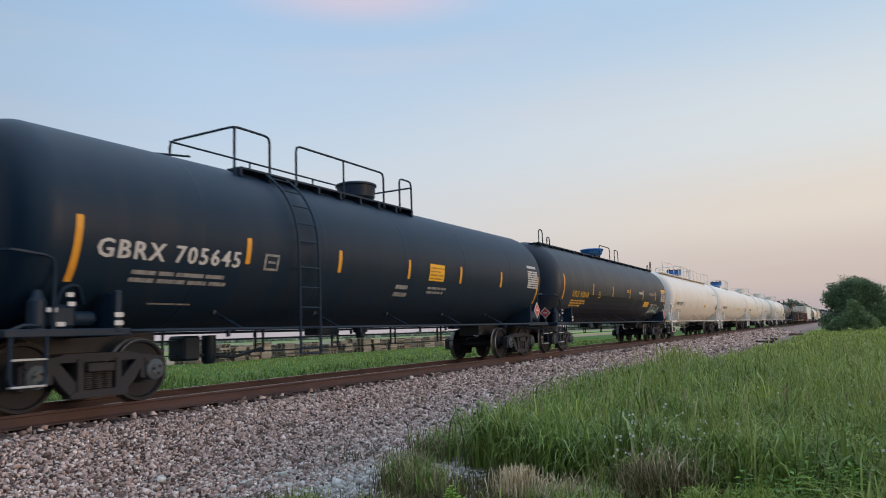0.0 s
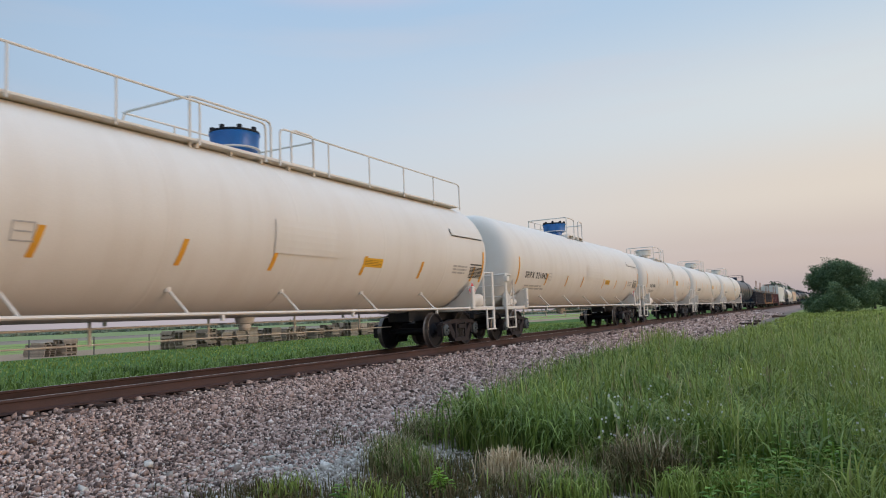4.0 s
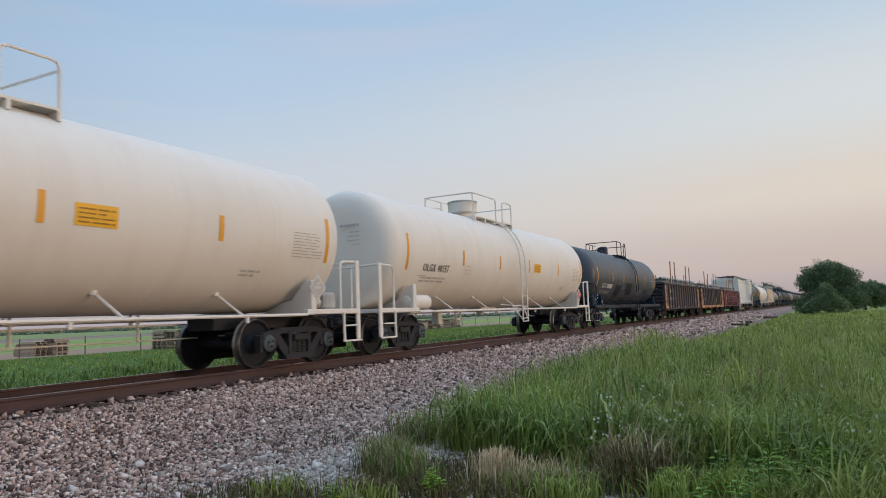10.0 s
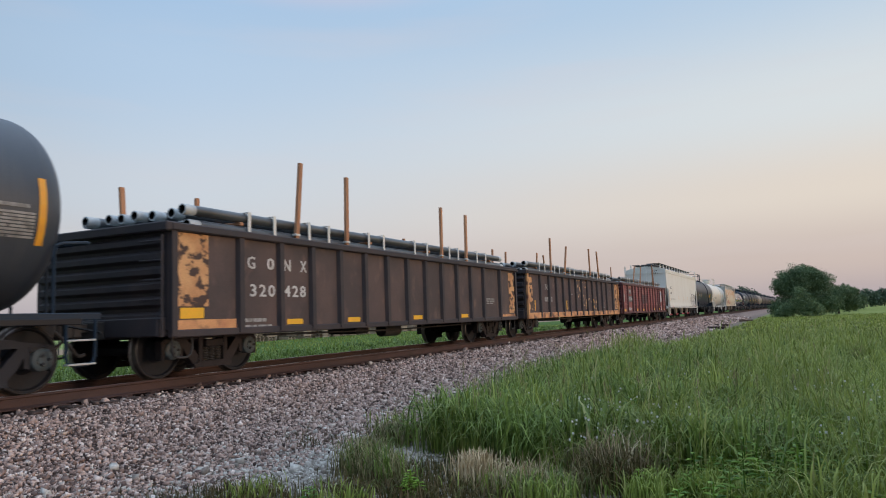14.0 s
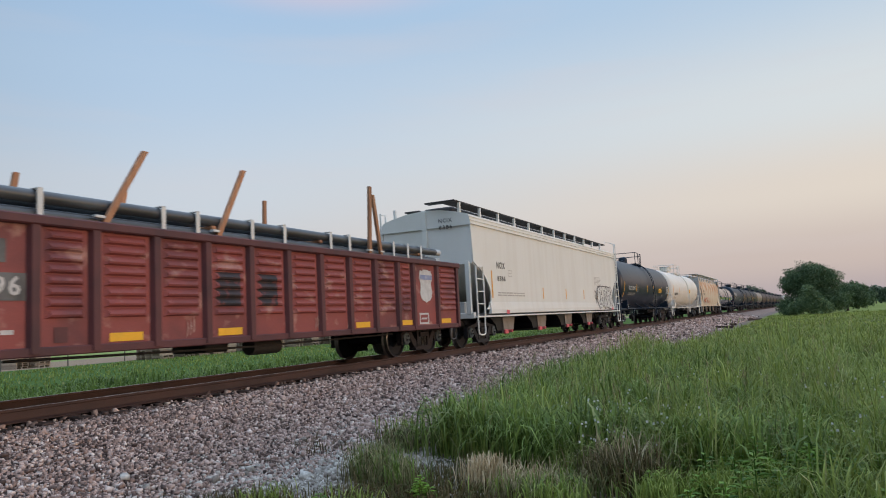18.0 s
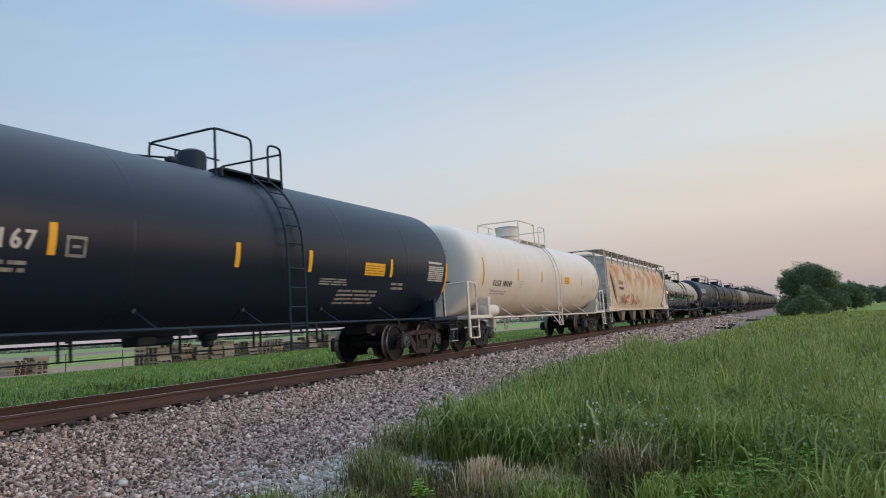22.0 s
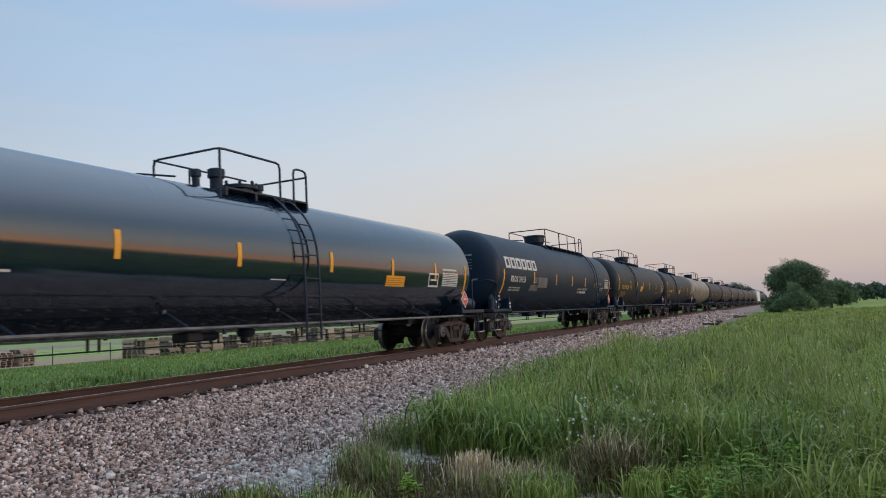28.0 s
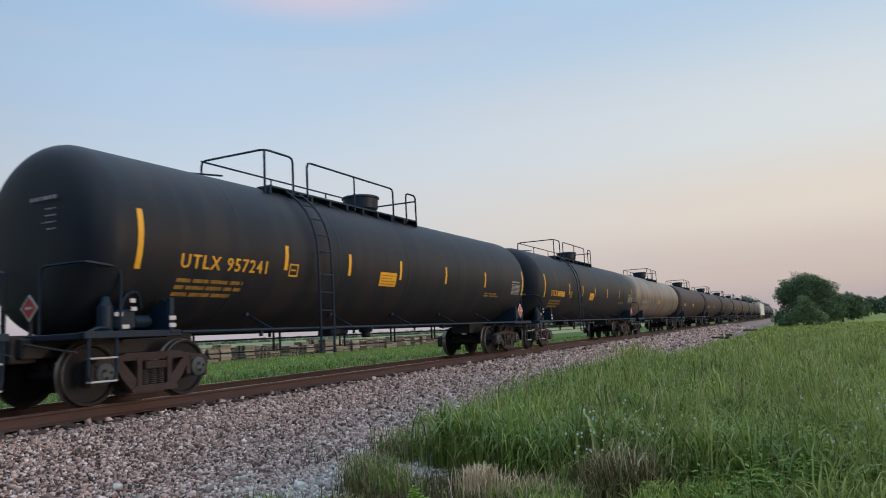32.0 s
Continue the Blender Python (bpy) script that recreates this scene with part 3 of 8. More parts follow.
GOLD = surface("gold_marking", (0.68, 0.38, 0.03), 0.55, second=(0.5, 0.27, 0.03), amount=0.7, scale=8, bump=0.02)
RED = surface("red_panel", (0.55, 0.05, 0.05), 0.5, second=(0.4, 0.04, 0.04), amount=0.6, scale=6, bump=0.02)
PINK = surface("fluorescent_pink_tag", (0.7, 0.12, 0.15), 0.5, bump=0.02)
BLUE = surface("blue_paint", (0.02, 0.16, 0.5), 0.4, second=(0.03, 0.2, 0.55), amount=0.6, scale=3, third=(0.03, 0.05, 0.1), third_amount=0.3, bump=0.03)
FADEDBLUE = surface("faded_blue_band", (0.2, 0.24, 0.4), 0.6, second=(0.4, 0.42, 0.5), amount=0.8, scale=6, bump=0.02)
ENDGREY = surface("weathered_light_grey_paint", (0.55, 0.57, 0.58), 0.6, second=(0.42, 0.43, 0.43), amount=0.7, scale=2.0, third=(0.3, 0.2, 0.13), third_amount=0.4, third_scale=1.2, third_stretch=(1, 1, 0.4), grain=0.1, bump=0.08)
SILTGREY = surface("silt_grey_paint", (0.26, 0.245, 0.235), 0.7, second=(0.15, 0.125, 0.11), amount=0.8, scale=2.0, grain=0.12, bump=0.1)
CHUTE = surface("rust_browned_chute", (0.26, 0.2, 0.15), 0.75, second=(0.12, 0.085, 0.065), amount=0.8, scale=2.0, grain=0.15, bump=0.15)
PALEGREY = surface("pale_grey_paint", (0.42, 0.43, 0.43), 0.5, second=(0.33, 0.33, 0.32), amount=0.7, scale=3, grain=0.08, bump=0.05)
HOPPERWHITE = surface("warm_white_hopper_paint", (0.7, 0.695, 0.66), 0.55, second=(0.665, 0.655, 0.615), amount=0.5, scale=0.7, third=(0.56, 0.52, 0.46), third_amount=0.2, third_scale=0.8, third_stretch=(1, 3, 0.25), grain=0.03, bump=0.03)
RUSTEDCREAM = surface("cream_paint_streaked_with_rust", (0.62, 0.56, 0.46), 0.65, second=(0.58, 0.42, 0.27), amount=0.8, scale=1.1, stretch=(1, 1.8, 0.3), third=(0.46, 0.2, 0.075), third_amount=1.0, third_scale=2.0, third_from=(0.38, 0.6), third_stretch=(0.4, 0.5, 0.55), high=(2.0, 2.85, 3.4, 3.7), grain=0.06, bump=0.06)
GONDOLABLACK = surface("rust_stained_black_paint", (0.055, 0.04, 0.041), 0.7, second=(0.1, 0.065, 0.06), amount=0.8, scale=1.1, third=(0.2, 0.125, 0.1), third_amount=0.45, third_scale=2.6, third_from=(0.56, 0.72), third_stretch=(1, 1.0, 0.7), grain=0.2, bump=0.2)
PEEL = surface("peeling_ochre_paint", (0.6, 0.34, 0.16), 0.75, second=(0.42, 0.2, 0.09), amount=0.8, scale=3, third=(0.06, 0.035, 0.03), third_amount=1.0, third_scale=5, third_from=(0.5, 0.57), third_stretch=(1, 0.9, 1.3), grain=0.2, bump=0.25)
GONDOLABROWN = surface("dark_brown_paint", (0.06, 0.04, 0.043), 0.75, second=(0.1, 0.064, 0.06), amount=0.8, scale=1.6, third=(0.26, 0.16, 0.13), third_amount=0.5, third_scale=4.5, third_from=(0.62, 0.7), third_stretch=(1, 0.7, 1.0), grain=0.3, bump=0.25)
FLAKING = surface("dark_brown_paint_flaking_to_ochre", (0.06, 0.04, 0.043), 0.75, second=(0.1, 0.064, 0.06), amount=0.8, scale=1.6, third=(0.68, 0.42, 0.21), third_amount=0.95, third_scale=4.6, third_from=(0.57, 0.6), third_stretch=(1, 1.0, 1.25), grain=0.25, bump=0.3)
SCUFF = surface("pale_scuffed_paint", (0.42, 0.28, 0.25), 0.7, second=(0.25, 0.1, 0.09), amount=0.9, scale=14, bump=0.05)
SOOTPATCH = surface("black_overpaint_wearing_to_red", (0.022, 0.018, 0.022), 0.6, second=(0.05, 0.03, 0.034), amount=0.8, scale=4, third=(0.2, 0.055, 0.05), third_amount=0.7, third_scale=5, third_from=(0.56, 0.66), grain=0.15, bump=0.1)
GONDOLARIB = surface("dark_plum_brown_paint", (0.026, 0.023, 0.029), 0.7, second=(0.05, 0.035, 0.036), amount=0.6, scale=2, grain=0.15, bump=0.15)
OCHRE = surface("rusty_orange_paint", (0.62, 0.32, 0.14), 0.7, second=(0.42, 0.18, 0.09), amount=0.8, scale=2.5, third=(0.09, 0.045, 0.038), third_amount=0.9, third_scale=3.0, grain=0.15, bump=0.15)
OXIDE = surface("oxide_red_paint", (0.25, 0.06, 0.055), 0.65, second=(0.12, 0.036, 0.04), amount=0.9, scale=0.9, third=(0.46, 0.27, 0.23), third_amount=0.65, third_scale=2.6, third_from=(0.57, 0.68), third_stretch=(1, 0.7, 1.1), grain=0.15, bump=0.15)
OXIDEDARK = surface("dark_oxide_red_paint", (0.095, 0.028, 0.031), 0.65, second=(0.05, 0.02, 0.025), amount=0.8, scale=1.5, grain=0.12, bump=0.1)
TREAD = surface("worn_wheel_tread", (0.22, 0.2, 0.19), 0.4, metal=0.8, second=(0.1, 0.085, 0.08), amount=0.6, scale=8, bump=0.02)
WHEELRUST = surface("sooty_wheel_steel", (0.012, 0.015, 0.022), 0.7, spec=0.3, second=(0.02, 0.018, 0.022), amount=0.8, scale=6, grain=0.15, bump=0.1)
FRAMERUST = surface("brown_grey_cast_steel", (0.03, 0.024, 0.026), 0.8, spec=0.3, second=(0.016, 0.014, 0.016), amount=0.8, scale=4, grain=0.15, bump=0.25)
FRAMEGREY = surface("sooty_cast_steel", (0.025, 0.026, 0.033), 0.75, spec=0.3, second=(0.03, 0.027, 0.028), amount=0.7, scale=4, grain=0.15, bump=0.25)
FRAMERED = surface("red_rusted_cast_steel", (0.048, 0.036, 0.036), 0.8, spec=0.3, second=(0.034, 0.023, 0.023), amount=0.8, scale=4, grain=0.15, bump=0.25)
CAPBLUE = surface("bearing_end_cap", (0.05, 0.075, 0.09), 0.65, second=(0.06, 0.06, 0.06), amount=0.7, scale=12, bump=0.1)
PIPEBLACK = surface("black_steel_pipe", (0.05, 0.058, 0.068), 0.36, spec=0.8, second=(0.085, 0.095, 0.105), amount=0.8, scale=2.2, stretch=(1, 0.25, 1), third=(0.03, 0.028, 0.03), third_amount=0.6, third_scale=1.4, bump=0.03)
PIPECAP = surface("pale_pipe_end_coating", (0.46, 0.5, 0.52), 0.6, second=(0.3, 0.31, 0.33), amount=0.7, scale=6, bump=0.05)
STRAP = surface("white_webbing_strap", (0.62, 0.62, 0.6), 0.8, bump=0.1)
TIMBER = surface("raw_timber_stake", (0.36, 0.17, 0.09), 0.8, second=(0.45, 0.25, 0.14), amount=0.8, scale=3, stretch=(6, 6, 0.6), grain=0.1, bump=0.2, random=0.25)
GRAFFITIBLACK = surface("dark_spray_paint", (0.09, 0.08, 0.085), 0.7, second=(0.24, 0.22, 0.21), amount=0.6, scale=4, bump=0.0)
GRAFFITIFILL = surface("thin_grey_spray_paint", (0.66, 0.65, 0.62), 0.7, second=(0.56, 0.55, 0.53), amount=0.7, scale=3, bump=0.0)
GRAFFITIRED = surface("red_spray_paint", (0.5, 0.1, 0.055), 0.7, second=(0.6, 0.22, 0.12), amount=0.7, scale=4, bump=0.0)
GRAFFITIGREY = surface("thin_dark_grey_spray_paint", (0.26, 0.23, 0.21), 0.7, second=(0.42, 0.36, 0.3), amount=0.8, scale=4, bump=0.0)
GRAFFITIPALE = surface("pale_green_spray_paint", (0.36, 0.5, 0.47), 0.7, second=(0.5, 0.55, 0.55), amount=0.6, scale=4, bump=0.0)

# ---- trucks, shared by all cars ----
R_WHEEL = 0.457


def wheelset_mesh():
    s = Shape()
    for k in (1, -1):
        prof = [(0.62, 0.1), (0.63, 0.16), (0.655, 0.2), (0.69, 0.38), (0.645, 0.41), (0.645, 0.478), (0.66, 0.486), (0.675, 0.478), (0.69, 0.458), (0.79, 0.4535), (0.795, 0.445), (0.79, 0.41), (0.745, 0.39), (0.71, 0.2), (0.745, 0.15), (0.77, 0.1)]
        ring = [(k * a, r) for a, r in prof]
        s.spin(ring, "x", n=40)
        for j in range(len(prof) - 1):
            if 5 <= j <= 9:
                for q in range(40):
                    s.m[len(s.m) - (len(prof) - 1) * 40 - 2 + j * 40 + q] = 1
        s.spin([(k * 0.97, 0.155), (k * 1.11, 0.155), (k * 1.12, 0.145), (k * 1.135, 0.09), (k * 1.15, 0.085)], "x", n=16, slot=2)
        for q in range(3):
            w = 2 * math.pi * q / 3
            c = (0, 0.06 * math.cos(w), 0.06 * math.sin(w))
            s.spin([(k * 1.14, 0.022), (k * 1.17, 0.022)], "x", c, n=6, slot=0)
    s.spin([(-1.0, 0.07), (-0.75, 0.09), (0, 0.08), (0.75, 0.09), (1.0, 0.07)], "x", n=16)
    return s.mesh("wheelset", [WHEELRUST, TREAD, CAPBLUE], True)


def side_frame_mesh(sx, mat):
    s = Shape()
    a, b = sorted((sx * 0.94, sx * 1.08))
    top = [(-1.1, 0.5), (-1.1, 0.6), (-1.0, 0.655), (-0.62, 0.7), (-0.5, 0.735), (0.5, 0.735), (0.62, 0.7), (1.0, 0.655), (1.1, 0.6), (1.1, 0.5), (0.74, 0.56), (0.56, 0.62), (-0.56, 0.62), (-0.74, 0.56)]
    s.prism(top, "x", a, b)
    for k in (1, -1):
        s.prism([(k * 0.72, 0.6), (k * 0.6, 0.64), (k * 0.24, 0.25), (k * 0.4, 0.17), (k * 0.58, 0.36)], "x", a, b)
        s.prism([(k * 0.33, 0.2), (k * 0.24, 0.2), (k * 0.24, 0.66), (k * 0.33, 0.66)], "x", a - 0.02, b + 0.02)
        s.prism([(k * 1.1, 0.5), (k * 1.1, 0.3), (k * 1.03, 0.3), (k * 1.02, 0.5)], "x", a, b)
        s.prism([(k * 0.74, 0.56), (k * 0.74, 0.34), (k * 0.66, 0.36), (k * 0.66, 0.6)], "x", a, b)
        s.box(min(sx * 0.98, sx * 1.1), max(sx * 0.98, sx * 1.1), k * 0.89 - 0.17, k * 0.89 + 0.17, 0.56, 0.64)
    s.prism([(-0.42, 0.14), (0.42, 0.14), (0.44, 0.2), (0.3, 0.245), (-0.3, 0.245), (-0.44, 0.2)], "x", a - 0.03, b + 0.03)
    return s.mesh("side_frame", mat)


def spring_mesh(sx):
    s = Shape()
    for y in (-0.15, 0.0, 0.15):
        prof = []
        for k in range(8):
            z = 0.25 + 0.028 * k
            prof += [(z, 0.055), (z + 0.008, 0.075), (z + 0.02, 0.075), (z + 0.028, 0.055)]
        s.spin(prof, "z", (sx * 1.02, y, 0), n=10)
    return s.mesh("spring_nest", STEEL)


def bolster_mesh(mat):
    s = Shape()
    s.box(-1.14, 1.14, -0.2, 0.2, 0.48, 0.6)
    s.box(-0.7, 0.7, -0.2, 0.2, 0.36, 0.66)
    s.spin([(0.64, 0.2), (0.78, 0.2)], "z", n=16)
    for y in (-0.35, 0.35):
        s.box(-0.8, 0.8, y - 0.05, y + 0.05, 0.34, 0.42)
        for x in (-0.68, 0.68):
            s.box(x - 0.06, x + 0.06, *sorted((y * 1.0, y * 1.25)), 0.3, 0.55)
    return s.mesh("truck", mat)


WHEELSET = wheelset_mesh()
FRAMES = {(sx, k): side_frame_mesh(sx, m) for sx in (1, -1) for k, m in (("rust", FRAMERUST), ("grey", FRAMEGREY), ("red", FRAMERED))}
SPRINGS = {sx: spring_mesh(sx) for sx in (1, -1)}
BOLSTERS = {"rust": bolster_mesh(FRAMERUST), "grey": bolster_mesh(FRAMEGREY), "red": bolster_mesh(FRAMERED)}
WHEELSETS = []


def coupler_mesh():
    s = Shape()
    s.box(-0.09, 0.09, -0.75, -0.1, 0.78, 0.92)
    s.box(-0.18, 0.14, -0.12, 0.06, 0.7, 0.98, 0.03)
    s.prism([(-0.18, 0.06), (-0.02, 0.06), (-0.08, 0.2), (-0.2, 0.2)], "z", 0.72, 0.96)
    s.prism([(0.02, 0.0), (0.14, 0.0), (0.16, 0.1), (0.04, 0.14)], "z", 0.74, 0.94)
    s.tube([(0.25, -0.3, 0.85), (0.3, -0.05, 0.6), (0.28, 0.1, 0.42), (0.22, 0.26, 0.45)], 0.028)
    return s.mesh("coupler", STEEL, False)


COUPLER = coupler_mesh()


def running_gear(car, tc, finish):
    """Two trucks with their wheelsets, and the couplers at both ends."""
    for k in (-1, 1):
        t = part("truck", BOLSTERS[finish], None, car, "cast steel truck with two axles")
        t.location = (0, k * tc / 2, 0)
        for sx in (1, -1):
            part("side_frame", FRAMES[sx, finish], None, t)
            part("spring_nest", SPRINGS[sx], None, t)
        for dy in (-0.89, 0.89):
            w = part("wheelset", WHEELSET, None, t, "steel wheels on an axle with bright treads")
            w.location = (0, dy, R_WHEEL)
            WHEELSETS.append((w, dy))
        c = part("coupler", COUPLER, None, car)
        c.matrix_basis = pose(0, k * (tc / 2 + 1.93), 0, 0, 0, 0 if k > 0 else 180)


# ---- writing ----
TEXTS = {}


def letters(text):
    """Flat triangles of a line of writing, one unit wide and high."""
    if text not in TEXTS:
        cu = bpy.data.curves.new("writing", "FONT")
        cu.body, cu.resolution_u, cu.offset, cu.space_character, cu.fill_mode = text, 2, 0.0 if "M" in text else 0.012, 1.22, "FRONT"
        ob = bpy.data.objects.new("writing", cu)
        me = bpy.data.meshes.new_from_object(ob)
        v = [(p.co.x, p.co.y) for p in me.vertices]
        f = [tuple(q.vertices) for q in me.polygons]
        bpy.data.objects.remove(ob)
        bpy.data.curves.remove(cu)
        x0, x1, y0, y1 = min(p[0] for p in v), max(p[0] for p in v), min(p[1] for p in v), max(p[1] for p in v)
        TEXTS[text] = [((a - x0) / (x1 - x0), (b - y0) / (y1 - y0)) for a, b in v], f
    return TEXTS[text]


class Skin:
    """The near side of a car, on which marks are laid: a cylinder's side, or a flat one."""

    def __init__(self, owner, r=None, zc=None, flat=None, lift=0.008, outer=None):
        self.owner, self.r, self.zc, self.flat, self.lift, self.outer = owner, r, zc, flat, lift, outer

    def at(self, y, z, lift=0.0):
        up = self.lift + lift
        if self.outer:
            return (self.outer(z) + up, y, z)
        if self.flat is not None:
            return (self.flat + up, y, z)
        s = max(-0.98, min(0.98, (z - self.zc) / self.r))
        w = math.asin(s)
        return ((self.r + up) * math.cos(w), y, self.zc + (self.r + up) * math.sin(w))

    def plate(self, name, y0, y1, z0, z1, mat, label="", lean=0.0, lift=0.0, n=5):
        s = Shape()
        rows = [z0 + (z1 - z0) * k / n for k in range(n + 1)]
        s.sheet([(self.at(y0 + lean * (z - z0), z, lift), self.at(y1 + lean * (z - z0), z, lift)) for z in rows[::-1]])
        sign = part(name, s, mat, self.owner, label)
        if name == "yellow_sign":  # lines of black print on it
            Skin(sign, self.r, self.zc, self.flat, self.lift + 0.006, self.outer).bars(y0 + 0.05, y1 - 0.05, z0 + 0.04, z1 - 0.02, 4, SIGNPRINT, 3, "print", 0.35, 2)
        return sign

    def text(self, body, y0, y1, z0, z1, mat, label=""):
        v, f = letters(body)
        s = Shape()
        bold = 0.02 * (z1 - z0)
        for d in (-1, 0, 1):  # stencilled strokes, a little heavy
            s.add([self.at(y0 + (y1 - y0) * a + d * bold, z0 + (z1 - z0) * b, 0.0012 * (d + 1)) for a, b in v], f)
        return part("lettering", s, mat, self.owner, label)

    def bars(self, y0, y1, z0, z1, rows, mat, seed=1, name="small_print", fill=0.55, words=4):
        """Lines of writing too small to read."""
        rnd, s = random.Random(seed), Shape()
        h = (z1 - z0) / rows
        for k in range(rows):
            z = z1 - (k + 1) * h
            y = y0
            end = y1 - (y1 - y0) * rnd.choice((0, 0, 0.1, 0.25))
            while y < end - 0.02:
                w = min((y1 - y0) / words * rnd.uniform(0.5, 1.2), end - y)
                s.add([self.at(y, z), self.at(y + w, z), self.at(y + w, z + h * fill), self.at(y, z + h * fill)], [(0, 1, 2, 3)])
                y += w + 0.06 * (y1 - y0) / words * 2
        return part(name, s, mat, self.owner)

    def square(self, y0, y1, z0, z1, w, mat, name="square_mark"):
        s = Shape()
        for a, b, c, d in ((y0, y1, z0, z0 + w), (y0, y1, z1 - w, z1), (y0, y0 + w, z0 + w, z1 - w), (y1 - w, y1, z0 + w, z1 - w), (y0 + 2.2 * w, y1 - 2.2 * w, (z0 + z1) / 2 - w / 2, (z0 + z1) / 2 + w / 2)):
            s.add([self.at(a, c), self.at(b, c), self.at(b, d), self.at(a, d)], [(0, 1, 2, 3)])
        return part(name, s, mat, self.owner)

    def stroke(self, pts, w, mat, name="graffiti_stroke", label="", taper=0.5):
        """A painted stroke of changing width along a smooth line."""
        line = []
        for i in range(len(pts) - 1):
            p0, p1, p2, p3 = (Vector(pts[max(0, min(len(pts) - 1, i + k))]) for k in (-1, 0, 1, 2))
            for k in range(5):
                t = k / 5
                line.append(0.5 * (2 * p1 + (p2 - p0) * t + (2 * p0 - 5 * p1 + 4 * p2 - p3) * t * t + (3 * p1 - p0 - 3 * p2 + p3) * t ** 3))
        line.append(Vector(pts[-1]))
        s, rows = Shape(), []
        for i, p in enumerate(line):
            d = (line[min(i + 1, len(line) - 1)] - line[max(i - 1, 0)])
            q = Vector((-d.y, d.x)).normalized() * w / 2 * (1 - taper * abs(2 * i / (len(line) - 1) - 1) ** 2)
            rows.append((self.at(*(p - q)), self.at(*(p + q))))
        s.sheet(rows)
        return part(name, s, mat, self.owner, label)


def diamond(car, y, z, x, mat, rim):
    s = Shape()
    s.prism([(y, z - 0.26), (y + 0.26, z), (y, z + 0.26), (y - 0.26, z)], "x", x, x + 0.012)
    p = part("hazard_placard", s, rim, car, "diamond hazard placard")
    s = Shape()
    s.prism([(y, z - 0.21), (y + 0.21, z), (y, z + 0.21), (y - 0.21, z)], "x", x + 0.012, x + 0.017)
    f = part("placard_face", s, mat, p)
    s = Shape()
    s.box(x + 0.017, x + 0.02, y - 0.1, y + 0.1, z - 0.025, z + 0.025, 0.001)
    s.box(x + 0.017, x + 0.02, y - 0.03, y + 0.03, z + 0.06, z + 0.1, 0.001)
    part("placard_symbol", s, rim, p)


def end_placard(car, x, y, z, mat, rim):
    """A small diamond placard on the end that faces the locomotive."""
    p = part("hazard_placard", Shape().prism([(x, z - 0.2), (x + 0.2, z), (x, z + 0.2), (x - 0.2, z)], "y", y - 0.012, y), rim, car, "diamond hazard placard")
    part("placard_face", Shape().prism([(x, z - 0.16), (x + 0.16, z), (x, z + 0.16), (x - 0.16, z)], "y", y - 0.017, y - 0.012), mat, p)
    part("placard_symbol", Shape().box(x - 0.08, x + 0.08, y - 0.021, y - 0.017, z - 0.02, z + 0.02, 0.001), rim, p)
    part("placard_holder", Shape().box(x - 0.03, x + 0.03, y, y + 0.04, 0.95, z, 0.005), STEEL, p)
# ---- tank cars ----
TRAIN = []


def run(t):
    """How far the train has come at t seconds, counted from its place at 16 s."""
    return 9.5039 * (t - 16) - 0.02897 * (t - 16) ** 2


def along(y):
    return pose(track_x(y), y, 0, 0, 0, -math.degrees(2 * BEND * abs(y)))


def railing(car, pts, mat, r=0.022, name="handrail"):
    return part(name, Shape().tube(pts, r), mat, car, smooth=True)


def tank_body(r, zc, hl, head, seams, knuckle):
    prof = []
    n = 14
    for k in range(n + 1):
        w = math.pi / 2 * (k / n) ** 1.35
        prof.append((-hl - head * math.cos(w), max(0.02, r * math.sin(w) ** knuckle)))
    for y in seams:
        prof += [(y - 0.06, r), (y - 0.03, r), (y - 0.01, r + 0.004), (y + 0.01, r + 0.004), (y + 0.03, r), (y + 0.06, r)]
    prof += [(-a, b) for a, b in prof[n::-1]]
    return Shape().spin(prof, "y", (0, 0, zc), n=72)


